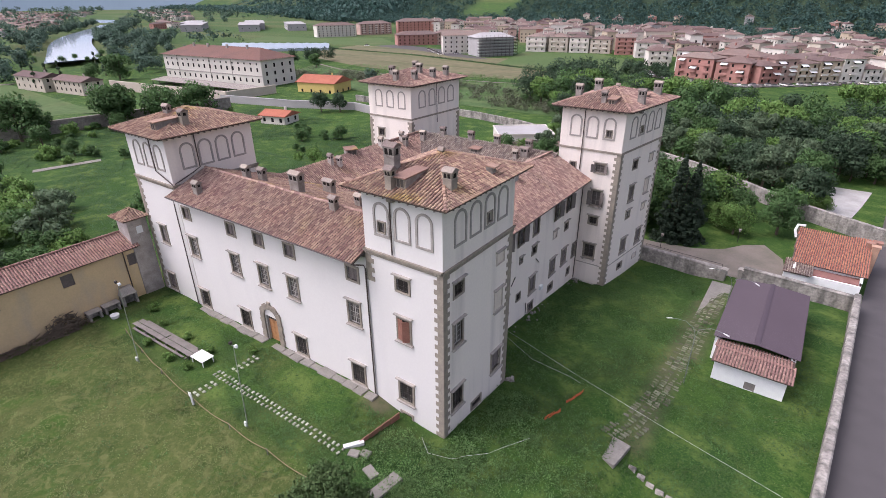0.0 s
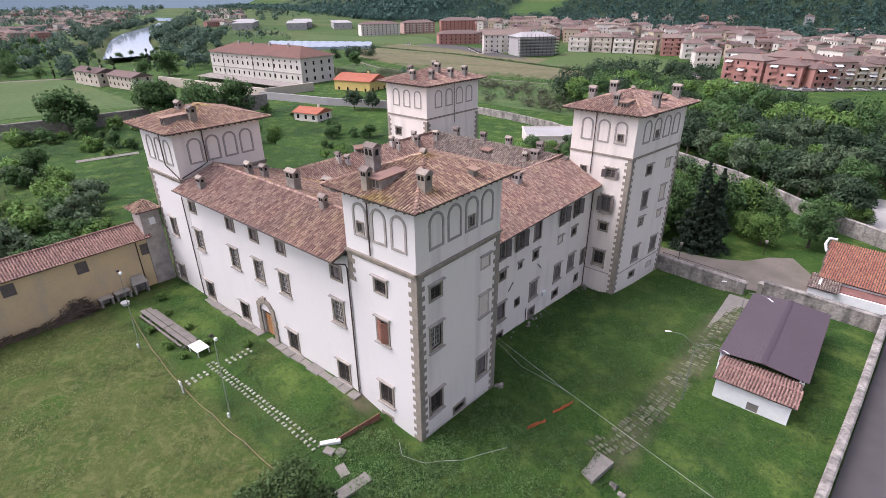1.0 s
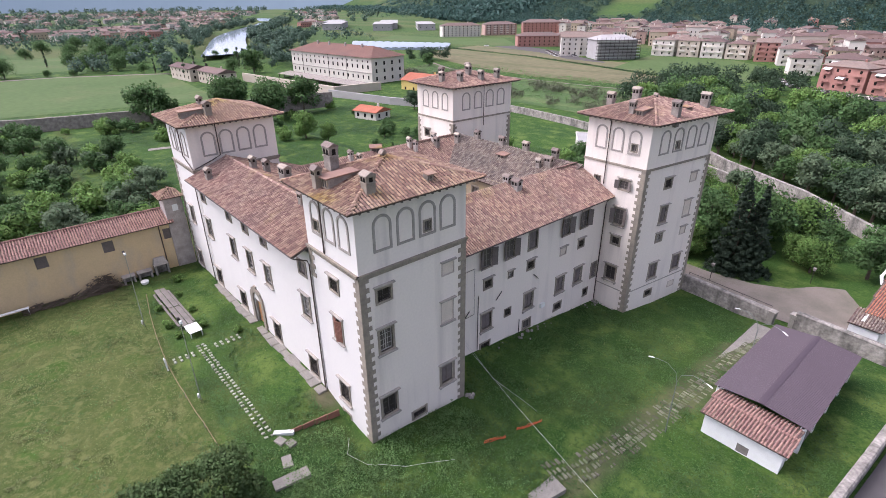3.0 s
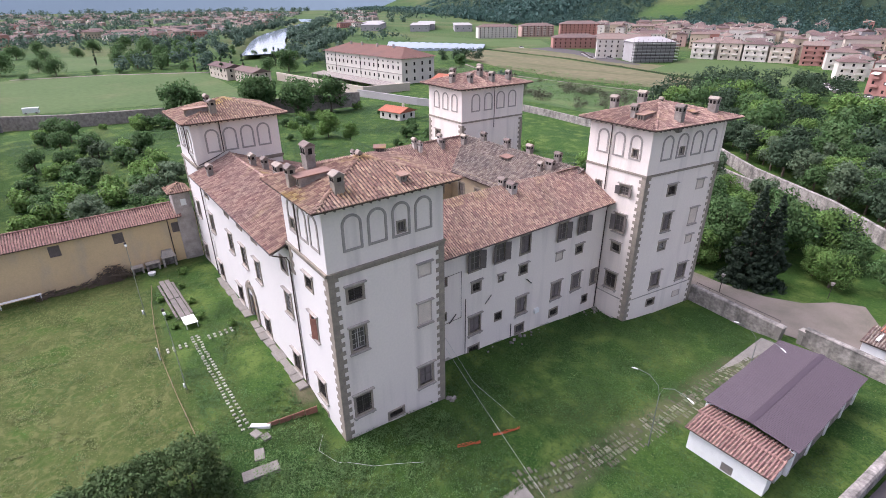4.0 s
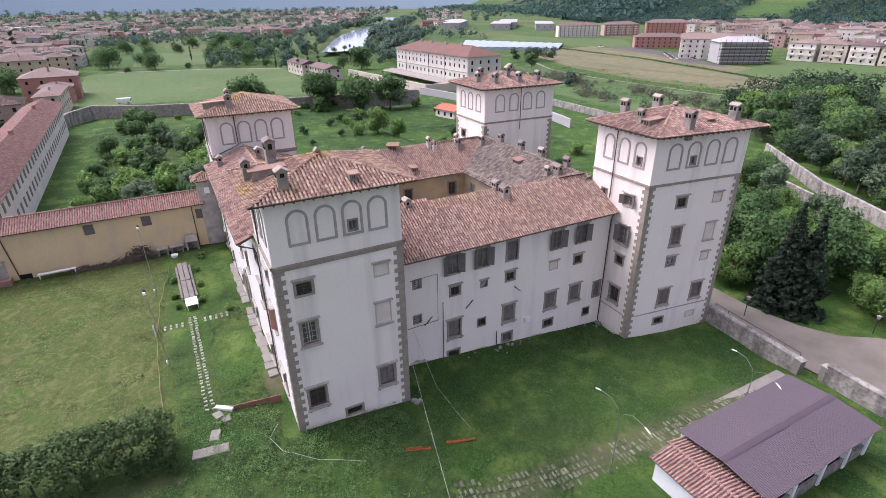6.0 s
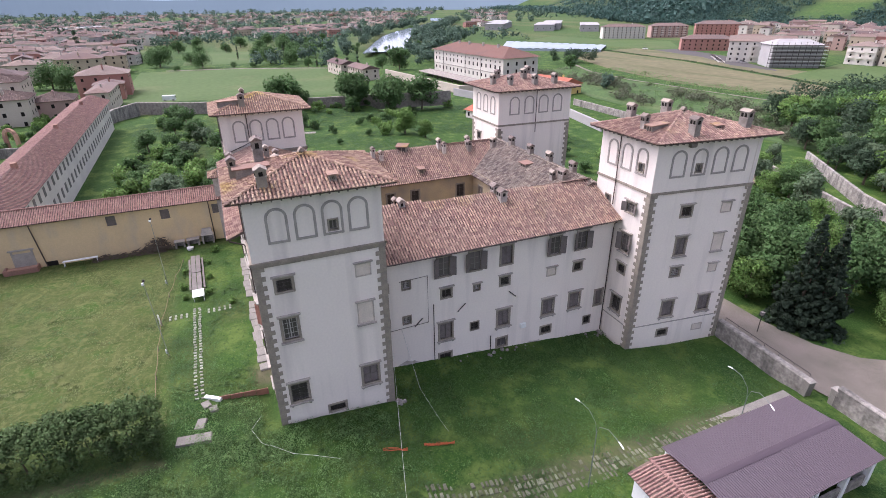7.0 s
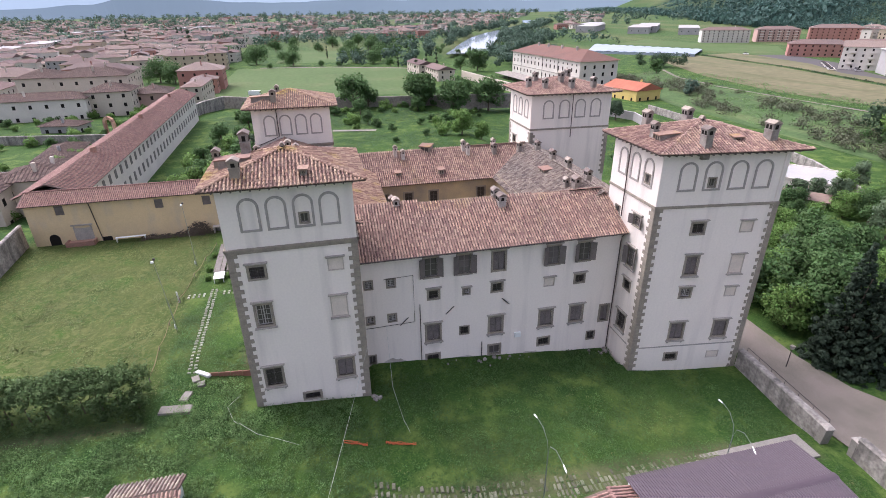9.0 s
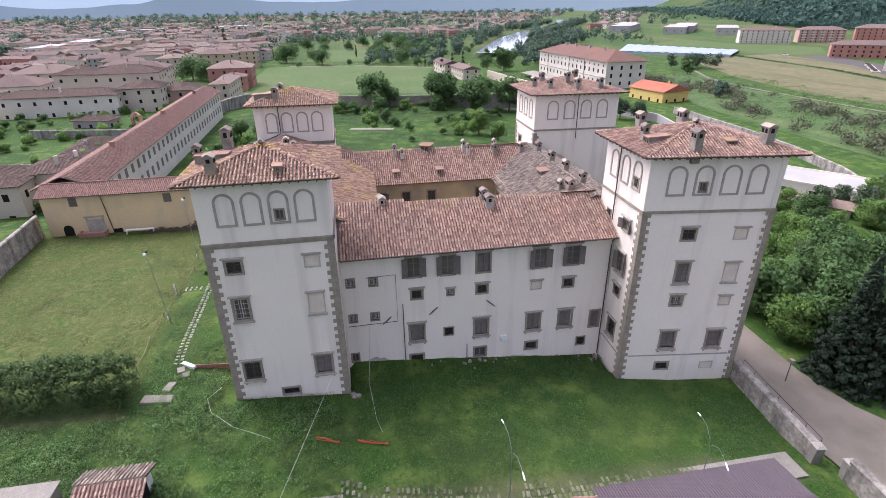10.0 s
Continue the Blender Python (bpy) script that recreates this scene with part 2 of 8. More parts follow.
WALLS = [mat("town_plaster_" + k, c, 0.9, 0.12, 0.15, 3, 0.05, 0.0, 0.15) for k, c in (("cream", (0.52, 0.45, 0.36)), ("white", (0.64, 0.585, 0.505)), ("ochre", (0.48, 0.39, 0.28)), ("rose", (0.44, 0.30, 0.25)), ("grey", (0.36, 0.34, 0.325)), ("red", (0.40, 0.205, 0.165)))]
TOWN_TILE = mat("town_roof_tile", (0.175, 0.12, 0.10), 0.9, 0.2, 0.05, 1.5, 0.15, 0.0, 0.15, tint=(0.145, 0.112, 0.10), island=0.3)


def ground_mat():
    m = bpy.data.materials.new("meadow_ground")
    m.use_nodes = True
    t = m.node_tree
    n, l = t.nodes, t.links
    b = n["Principled BSDF"]
    geo = n.new("ShaderNodeNewGeometry")

    def nz(scale, detail, lo, hi, rough=0.6):
        x = n.new("ShaderNodeTexNoise")
        x.inputs["Scale"].default_value, x.inputs["Detail"].default_value, x.inputs["Roughness"].default_value = scale, detail, rough
        l.new(geo.outputs["Position"], x.inputs["Vector"])
        r = n.new("ShaderNodeMapRange")
        r.inputs[1].default_value, r.inputs[2].default_value = lo, hi
        l.new(x.outputs[0], r.inputs[0])
        return r.outputs[0]

    def mixc(f, a, c):
        x = n.new("ShaderNodeMix")
        x.data_type = "RGBA"
        l.new(f, x.inputs[0])
        for i, v in ((6, a), (7, c)):
            if isinstance(v, tuple):
                x.inputs[i].default_value = (*v, 1)
            else:
                l.new(v, x.inputs[i])
        return x.outputs[2]

    lush = mixc(nz(0.22, 6, 0.35, 0.68), (0.024, 0.062, 0.011), (0.056, 0.105, 0.018))
    lush = mixc(nz(0.055, 4, 0.42, 0.62), lush, (0.022, 0.055, 0.014))
    lush = mixc(nz(1.1, 8, 0.42, 0.75), lush, (0.022, 0.056, 0.011))
    lush = mixc(nz(0.3, 7, 0.49, 0.64), lush, (0.088, 0.128, 0.029))
    lush = mixc(nz(2.6, 7, 0.52, 0.7), lush, (0.020, 0.050, 0.012))
    lush = mixc(nz(6.0, 6, 0.5, 0.72), lush, (0.080, 0.130, 0.030))
    dry = mixc(nz(0.16, 7, 0.34, 0.66), (0.045, 0.072, 0.016), (0.080, 0.092, 0.028))
    dry = mixc(nz(0.9, 8, 0.52, 0.8), dry, (0.106, 0.112, 0.041))
    dry = mixc(nz(5.0, 6, 0.5, 0.8), dry, (0.033, 0.059, 0.015))
    dry = mixc(nz(0.3, 6, 0.5, 0.68), dry, (0.040, 0.083, 0.013))
    dry = mixc(nz(2.0, 7, 0.48, 0.66), dry, (0.095, 0.106, 0.033))
    swirl = n.new("ShaderNodeTexNoise")
    swirl.inputs["Scale"].default_value, swirl.inputs["Detail"].default_value, swirl.inputs["Distortion"].default_value = 0.55, 6, 2.2
    l.new(geo.outputs["Position"], swirl.inputs["Vector"])
    sw = n.new("ShaderNodeMapRange")
    sw.inputs[1].default_value, sw.inputs[2].default_value, sw.inputs[4].default_value = 0.52, 0.66, 0.75
    l.new(swirl.outputs[0], sw.inputs[0])
    dry = mixc(sw.outputs[0], dry, (0.128, 0.133, 0.049))
    attr = n.new("ShaderNodeAttribute")
    attr.attribute_name = "dry"
    col = mixc(attr.outputs["Fac"], lush, dry)
    attr2 = n.new("ShaderNodeAttribute")
    attr2.attribute_name = "field"
    def bands(sx, sy, lo, hi):
        mp = n.new("ShaderNodeMapping")
        mp.inputs["Rotation"].default_value, mp.inputs["Scale"].default_value = (0, 0, -0.11), (sx, sy, 0.0)
        l.new(geo.outputs["Position"], mp.inputs[0])
        x = n.new("ShaderNodeTexNoise")
        x.inputs["Scale"].default_value, x.inputs["Detail"].default_value = 1.0, 4
        l.new(mp.outputs[0], x.inputs["Vector"])
        r = n.new("ShaderNodeMapRange")
        r.inputs[1].default_value, r.inputs[2].default_value = lo, hi
        l.new(x.outputs[0], r.inputs[0])
        return r.outputs[0]

    fieldc = mixc(bands(0.003, 0.014, 0.46, 0.58), (0.052, 0.095, 0.03), (0.135, 0.125, 0.06))
    fieldc = mixc(bands(0.006, 0.09, 0.54, 0.74), fieldc, (0.042, 0.076, 0.028))
    fieldc = mixc(nz(0.05, 6, 0.5, 0.8), fieldc, (0.11, 0.115, 0.055))
    col = mixc(attr2.outputs["Fac"], col, fieldc)
    attr3 = n.new("ShaderNodeAttribute")
    attr3.attribute_name = "earth"
    col = mixc(attr3.outputs["Fac"], col, mixc(nz(1.5, 6, 0.35, 0.65), (0.13, 0.105, 0.07), (0.085, 0.085, 0.045)))
    attr4 = n.new("ShaderNodeAttribute")
    attr4.attribute_name = "wood"
    col = mixc(attr4.outputs["Fac"], col, mixc(nz(0.006, 5, 0.45, 0.6), (0.018, 0.032, 0.02), (0.042, 0.065, 0.032)))
    l.new(col, b.inputs["Base Color"])
    b.inputs["Roughness"].default_value = 0.95
    b.inputs["Specular IOR Level"].default_value = 0.12
    bp = n.new("ShaderNodeBump")
    bp.inputs["Strength"].default_value, bp.inputs["Distance"].default_value = 0.6, 0.12
    l.new(nz(3.5, 6, 0.2, 0.8), bp.inputs["Height"])
    l.new(bp.outputs[0], b.inputs["Normal"])
    return m


GROUND = ground_mat()


# ---- mesh helpers ----
class MB:
    """Collects vertices and faces for one mesh."""

    def __init__(self):
        self.v, self.f, self.m = [], [], []

    def add(self, vs, fs, mi=0):
        o = len(self.v)
        self.v.extend(vs)
        self.f.extend([tuple(i + o for i in f) for f in fs])
        self.m.extend([mi] * len(fs))
        return self

    def box(self, x0, x1, y0, y1, z0, z1, mi=0, m=None):
        vs = [(x0, y0, z0), (x1, y0, z0), (x1, y1, z0), (x0, y1, z0), (x0, y0, z1), (x1, y0, z1), (x1, y1, z1), (x0, y1, z1)]
        if m:
            vs = [tuple(m @ Vector(p)) for p in vs]
        return self.add(vs, [(0, 3, 2, 1), (4, 5, 6, 7), (0, 1, 5, 4), (1, 2, 6, 5), (2, 3, 7, 6), (3, 0, 4, 7)], mi)

    def hull(self, bottom, top, mi=0, cap=True):
        n = len(bottom)
        fs = [(i, (i + 1) % n, n + (i + 1) % n, n + i) for i in range(n)]
        if cap:
            fs += [tuple(reversed(range(n))), tuple(range(n, 2 * n))]
        return self.add([tuple(p) for p in bottom] + [tuple(p) for p in top], fs, mi)

    def tube(self, pts, r, sides=6, mi=0):
        pts = [Vector(p) for p in pts]
        rings = []
        for i, p in enumerate(pts):
            d = (pts[min(i + 1, len(pts) - 1)] - pts[max(i - 1, 0)]).normalized()
            a = d.orthogonal().normalized() if abs(d.z) > 0.95 else d.cross(Vector((0, 0, 1))).normalized()
            c = d.cross(a)
            rr = r[i] if isinstance(r, (list, tuple)) else r
            rings.append([tuple(p + (a * math.cos(k * math.tau / sides) + c * math.sin(k * math.tau / sides)) * rr) for k in range(sides)])
        vs = [q for ring in rings for q in ring]
        fs = [(i * sides + k, i * sides + (k + 1) % sides, (i + 1) * sides + (k + 1) % sides, (i + 1) * sides + k) for i in range(len(pts) - 1) for k in range(sides)]
        fs += [tuple(range(sides)), tuple((len(pts) - 1) * sides + k for k in reversed(range(sides)))]
        return self.add(vs, fs, mi)

    def mesh(self, name, *mats):
        me = bpy.data.meshes.new(name)
        me.from_pydata(self.v, [], self.f)
        for m in mats:
            me.materials.append(m)
        if len(mats) > 1:
            me.polygons.foreach_set("material_index", self.m)
        me.update()
        return me


def part(name, mb, material, parent, label="", recalc=True):
    """One mesh object under a thing or under a part."""
    mats = material if isinstance(material, (list, tuple)) else (material,)
    me = mb.mesh(name, *mats)
    if recalc and len(me.polygons) < 20000:
        b = bmesh.new()
        b.from_mesh(me)
        bmesh.ops.recalc_face_normals(b, faces=b.faces)
        b.to_mesh(me)
        b.free()
    ob = new(name, me)
    if parent:
        ob.parent = parent
    return tagged(ob, label) if label else ob


def thing(name, label, category, group="", kind="", at=None):
    ob = new(name)
    if at is not None:
        ob.matrix_world = at
    return tagged(ob, label, category, group, kind)


def solo(name, mb, material, label, category="", group="", kind="", at=None):
    ob = part(name, mb, material, None)
    if at is not None:
        ob.matrix_world = at
    return tagged(ob, label, category, group, kind)


def smooth(a, b, x):
    t = max(0.0, min(1.0, (x - a) / (b - a)))
    return t * t * (3 - 2 * t)


def gz(x, y):
    """Height of the ground."""
    east = -0.2 - 0.083 * max(-14.0, min(45.0, y))
    south = 1.0
    k = smooth(-9.5, -2.0, x)
    z = south + (east - south) * k
    if y > 5:
        z += (east - z) * smooth(5, 40, y) * (1 if x > -44 else 0)
    if x < -44:
        z = 1.0 + (-1.5 - 1.0) * smooth(-44, -70, x)
    if y > 52:
        z = z + (-4.2 - z) * smooth(52, 60, y)
    if x > 10:
        z = z + (-2.6 - z) * smooth(10, 16, x) * smooth(60, 40, y) * smooth(-20, 10, y)
    far = smooth(140, 220, max(abs(x + 20), abs(y - 20)))
    z = z * (1 - far) - 5.0 * far
    return z


# ---- ground ----
def axis(stops):
    out = []
    for a, b, step in stops:
        out += list(np.arange(a, b, step))
    return out + [stops[-1][1]]


GX = axis([(-4600, -1000, 300), (-1000, -300, 30), (-300, -60, 10), (-60, 45, 1.25), (45, 120, 8), (120, 600, 40), (600, 3000, 300)])
GY = axis([(-3000, -600, 300), (-600, -120, 40), (-120, -30, 6), (-30, 62, 1.25), (62, 140, 6), (140, 400, 20), (400, 1000, 30), (1000, 1600, 60), (1600, 4600, 300)])


HILL_FOOT = ((-4600, 1900), (-2600, 1500), (-1200, 940), (-774, 730), (-494, 700), (-136, 640), (24, 570), (300, 520), (3000, 480))


def foot(x):
    """Where the wooded hills begin, northward of the plain."""
    for (x0, y0), (x1, y1) in zip(HILL_FOOT, HILL_FOOT[1:]):
        if x <= x1:
            return y0 + (y1 - y0) * (x - x0) / (x1 - x0)
    return HILL_FOOT[-1][1]


def pasture(x, y):
    """Open grass on the hillside."""
    return smooth(1.25, 0.9, math.hypot((x + 488) / 46.0, (y - 842) / 62.0))


def hill(x, y):
    """The wooded hills beyond the plain."""
    d = y - foot(x)
    if d <= 0:
        return 0.0
    side = smooth(math.radians(147), math.radians(142), math.atan2(y + 8, x - 35))
    rough_ = 1 + 0.35 * noise.noise(Vector((x * 0.003, y * 0.003, 0.3)))
    return side * rough_ * (190 * smooth(0, 620, d) + 200 * smooth(500, 2200, d))


def river_mid(x):
    return 180 - 0.487 * (x + 533) + 14 * math.sin((x + 533) / 120.0)


def field_mask(x, y):
    return 0.5 * smooth(380, 560, math.hypot(x, y))


verts, dry, field, earth, wood = [], [], [], [], []
for gy in GY:
    for gx in GX:
        z = gz(gx, gy) + hill(gx, gy)
        if gx < -300 and abs(gy - river_mid(gx)) < 40:
            z -= 4 * smooth(40, 28, abs(gy - river_mid(gx)))
        if -60 < gx < 45 and -30 < gy < 62:
            z += 0.10 * noise.noise(Vector((gx * 0.4, gy * 0.4, 0))) + 0.05 * noise.noise(Vector((gx * 1.3, gy * 1.3, 4)))
        if -43 < gx < (-5.5 if 10.4 < gy < 39.4 else -1) and 1.5 < gy < 50:
            z -= 1.5
        verts.append((gx, gy, z))
        d_ = smooth(-8.0, -11.5, gy) * smooth(4, -8, gx) * smooth(-46, -44, gx) * 0.95
        d_ = max(d_, 0.3 * smooth(4, 8, gx) * smooth(16, 12, gx) * smooth(8, 16, gy) * smooth(52, 46, gy) * smooth(-0.3, 0.4, noise.noise(Vector((gx * 0.12, gy * 0.12, 3)))))
        d_ = max(d_, 0.6 * smooth(-9.8, -8, gy) * smooth(0, -2, gy) * smooth(-0.1, 0.4, noise.noise(Vector((gx * 0.2, gy * 0.2, 1)))))
        dry.append(d_)
        field.append(field_mask(gx, gy))
        e = 0.0
        if -2.2 < gy < 0.6 and -8.5 < gx < -5.0:
            e = 0.8
        if 9 < gy < 50 and abs(gx - 13.3 - 0.03 * (gy - 20)) < 1.5:
            e = 0.5
        if gy < -9 and 0.5 < gx < 2.3:
            e = 0.6
        earth.append(e)
        wood.append(smooth(0.5, 8, hill(gx, gy)) * 0.9 * (1 - pasture(gx, gy)))
nx = len(GX)
faces = [(j * nx + i, j * nx + i + 1, (j + 1) * nx + i + 1, (j + 1) * nx + i) for j in range(len(GY) - 1) for i in range(nx - 1)]
me = bpy.data.meshes.new("ground")
me.from_pydata(verts, [], faces)
for key, data in (("dry", dry), ("field", field), ("earth", earth), ("wood", wood)):
    me.attributes.new(key, "FLOAT", "POINT").data.foreach_set("value", data)
me.materials.append(GROUND)
me.shade_smooth()
tagged(new("ground", me), "uneven green meadow with lush and sun-dried grass", "ground", kind="structure")

# ---- the villa ----
villa = thing("villa", "large white plastered villa with corner towers and terracotta roofs", "villa")


def frame_of(p0, p1, z=0.0):
    """Pose of a wall: x along it, y into it, z up."""
    return pose(p0[0], p0[1], z, 0, 0, math.degrees(math.atan2(p1[1] - p0[1], p1[0] - p0[0])))


def build_wall(name, p0, p1, z0, z1, holes, material, thick=0.55, label="", parent=None):
    """A wall of full thickness with rectangular openings (s, bottom, width, height)."""
    m = frame_of(p0, p1)
    length = math.hypot(p1[0] - p0[0], p1[1] - p0[1])
    rects = [(s - w / 2, s + w / 2, zb, zb + h) for s, zb, w, h in holes]
    xs = sorted({0.0, length, *[r[0] for r in rects], *[r[1] for r in rects]})
    zs = sorted({z0, z1, *[r[2] for r in rects], *[r[3] for r in rects]})
    mb = MB()
    P = lambda s, d, z: tuple(m @ Vector((s, d, z)))
    for a, b in zip(xs, xs[1:]):
        for c, d in zip(zs, zs[1:]):
            mx, mz = (a + b) / 2, (c + d) / 2
            if any(r[0] < mx < r[1] and r[2] < mz < r[3] for r in rects):
                continue
            mb.add([P(a, 0, c), P(b, 0, c), P(b, 0, d), P(a, 0, d)], [(0, 1, 2, 3)])
            mb.add([P(a, thick, c), P(b, thick, c), P(b, thick, d), P(a, thick, d)], [(3, 2, 1, 0)])
    for a, b, c, d in rects:
        for q in (((a, c), (a, d)), ((a, d), (b, d)), ((b, d), (b, c)), ((b, c), (a, c))):
            (s0, h0), (s1, h1) = q
            mb.add([P(s0, 0, h0), P(s1, 0, h1), P(s1, thick, h1), P(s0, thick, h0)], [(0, 1, 2, 3)])
    mb.add([P(0, 0, z1), P(length, 0, z1), P(length, thick, z1), P(0, thick, z1)], [(0, 1, 2, 3)])
    return part(name, mb, material, parent or villa, label, recalc=False)


PROTO = {}


def window(kind, m, parent=None):
    """A stone-framed window; kind = (width, height, style, cornice, sill)."""
    parent = parent or villa
    key = (kind, parent.name)
    if key in PROTO:
        return copy_thing(PROTO[key], m)
    w, h, style, cornice, sill = kind
    f = 0.22 if w > 0.9 else 0.14
    f = 0.1 if style == "blind" else f
    mb = MB()
    g_ = f * 0.55
    loops = []
    for e_, y_ in ((f, 0.04), (f, -0.05), (f - 0.03, -0.085), (g_, -0.085), (g_ - 0.02, -0.06), (0.0, -0.06), (0.0, 0.12)):
        loops.append([(-w / 2 - e_, y_, -e_), (w / 2 + e_, y_, -e_), (w / 2 + e_, y_, h + e_), (-w / 2 - e_, y_, h + e_)])
    mb.add([p for lp in loops for p in lp], [(i * 4 + k, i * 4 + (k + 1) % 4, i * 4 + 4 + (k + 1) % 4, i * 4 + 4 + k) for i in range(len(loops) - 1) for k in range(4)])
    root = part("window", mb, BLIND_FRAME if style == "blind" else STONE, parent, "")
    if cornice:
        cb = MB()
        cb.box(-w / 2 - f - 0.06, w / 2 + f + 0.06, -0.16, 0.03, h + f + 0.01, h + f + 0.09)
        cb.box(-w / 2 - f - 0.14, w / 2 + f + 0.14, -0.27, 0.03, h + f + 0.09, h + f + 0.19)
        part("cornice", cb, STONE_LT, root)
    if sill:
        sb = MB()
        sb.box(-w / 2 - f - 0.12, w / 2 + f + 0.12, -0.24, 0.03, -f - 0.12, -f)
        if sill > 1:
            for s in (-1, 1):
                sb.hull([(s * (w / 2 + 0.02), -0.02, -f - 0.42), (s * (w / 2 + 0.18), -0.02, -f - 0.42), (s * (w / 2 + 0.18), 0.03, -f - 0.42), (s * (w / 2 + 0.02), 0.03, -f - 0.42)],
                        [(s * (w / 2 + 0.02), -0.2, -f - 0.12), (s * (w / 2 + 0.18), -0.2, -f - 0.12), (s * (w / 2 + 0.18), 0.03, -f - 0.12), (s * (w / 2 + 0.02), 0.03, -f - 0.12)])
        part("sill", sb, STONE_LT, root)
    if style == "blind":
        pb = MB()
        pb.box(-w / 2, w / 2, 0.03, 0.35, 0, h)
        part("blind_panel", pb, BLIND, root, "plastered blind panel")
    elif style == "louver":
        for s in (-1, 1):
            lb = MB()
            x0, x1 = (-w / 2 + 0.01, -0.015) if s < 0 else (0.015, w / 2 - 0.01)
            for a, b, c, d in ((x0, x0 + 0.07, 0, h), (x1 - 0.07, x1, 0, h), (x0 + 0.07, x1 - 0.07, 0, 0.08), (x0 + 0.07, x1 - 0.07, h - 0.08, h), (x0 + 0.07, x1 - 0.07, h / 2 - 0.04, h / 2 + 0.04)):
                lb.box(a, b, 0.10, 0.15, c, d)
            k = int((h - 0.2) / 0.09)
            for i in range(k):
                z = 0.1 + i * (h - 0.2) / k
                lb.add([(x0 + 0.07, 0.11, z), (x1 - 0.07, 0.11, z), (x1 - 0.07, 0.15, z + 0.06), (x0 + 0.07, 0.15, z + 0.06)], [(0, 1, 2, 3)])
            tagged(part("shutter", lb, WOOD_DK, root), "closed dark louvred shutter", kind="stuff")
        bb = MB()
        bb.box(-w / 2, w / 2, 0.2, 0.23, 0, h)
        part("pane", bb, GLASS, root)
    else:
        fr = MB()
        t = 0.07
        bars_x = [0.0] if style != "lattice" else [-w * 0.17, w * 0.17, 0.0]
        rows = {"lattice": 4, "grille": 3, "open": 3, "plain": 1, "red": 3}[style]
        for a, b, c, d in ((-w / 2, -w / 2 + t, 0, h), (w / 2 - t, w / 2, 0, h), (-w / 2 + t, w / 2 - t, 0, t), (-w / 2 + t, w / 2 - t, h - t, h)):
            fr.box(a, b, 0.14, 0.2, c, d)
        for x in bars_x:
            bw = 0.045 if x == 0 else 0.018
            fr.box(x - bw, x + bw, 0.145, 0.195, t, h - t)
        for i in range(1, rows):
            z = h * i / rows
            fr.box(-w / 2 + t, w / 2 - t, 0.15, 0.19, z - 0.018, z + 0.018)
        part("sash", fr, SASH if style == "lattice" else WOOD_GREY, root)
        for s in (-1, 1):
            for i in range(rows):
                pb = MB()
                a, b = (-w / 2 + t, -0.03) if s < 0 else (0.03, w / 2 - t)
                pb.box(a, b, 0.165, 0.175, max(t, h * i / rows + 0.01), min(h - t, h * (i + 1) / rows - 0.01))
                part("pane", pb, GLASS, root)
        if style == "grille":
            gb = MB()
            for i in range(1, 6):
                x = -w / 2 + w * i / 6
                gb.box(x - 0.018, x + 0.018, 0.02, 0.055, 0, h)
            for i in range(1, 8):
                z = h * i / 8
                gb.box(-w / 2, w / 2, 0.03, 0.05, z - 0.015, z + 0.015)
            part("grille", gb, IRON, root, "rusty iron grille")
        if style in ("open", "red"):
            for s in (-1, 1):
                hb = MB()
                ang = 152 if style == "open" else 20
                hm = Matrix.Translation((s * w / 2, -0.07, 0)) @ Matrix.Rotation(radians(s * (ang if style == "open" else (12 if s < 0 else 32))), 4, "Z")
                sw = w / 2 - 0.01
                x0, x1 = (0, sw) if s < 0 else (-sw, 0)
                hb.box(x0, x1, -0.025, 0.025, 0.0, h, m=hm)
                for i in range(int(h / 0.12)):
                    hb.box(x0 + 0.06, x1 - 0.06, -0.037, -0.025, 0.05 + i * 0.12, 0.11 + i * 0.12, m=hm)
                    hb.box(x0 + 0.06, x1 - 0.06, 0.025, 0.037, 0.05 + i * 0.12, 0.11 + i * 0.12, m=hm)
                part("shutter", hb, WOOD_DK if style == "open" else WOOD_RED, root, "open wooden shutter")
    root.matrix_basis = m
    PROTO[key] = root
    return root


def arch_frame(m, w, h):
    """A raised stone moulding round a blind arch."""
    key = ("arch", w, h)
    if key in PROTO:
        return copy_thing(PROTO[key], m)
    r, f = w / 2, 0.20
    inner = [(-r, 0), (-r, h - r)] + [(-r * math.cos(a), h - r + r * math.sin(a)) for a in np.linspace(0, math.pi, 15)[1:-1]] + [(r, h - r), (r, 0)]
    outer = [(-r - f, -f), (-r - f, h - r)] + [(-(r + f) * math.cos(a), h - r + (r + f) * math.sin(a)) for a in np.linspace(0, math.pi, 15)[1:-1]] + [(r + f, h - r), (r + f, -f)]
    mb = MB()
    n = len(inner)
    for i in range(n):
        j = (i + 1) % n
        a, b, c, d = inner[i], inner[j], outer[j], outer[i]
        mb.add([(a[0], -0.07, a[1]), (b[0], -0.07, b[1]), (c[0], -0.07, c[1]), (d[0], -0.07, d[1]), (a[0], 0.04, a[1]), (b[0], 0.04, b[1]), (c[0], 0.04, c[1]), (d[0], 0.04, d[1])],
               [(0, 1, 2, 3), (0, 4, 5, 1), (3, 2, 6, 7)])
    root = part("blind_arch", mb, ARCH_STONE, villa)
    root.matrix_basis = m
    PROTO[key] = root
    return root


QUOIN = {}


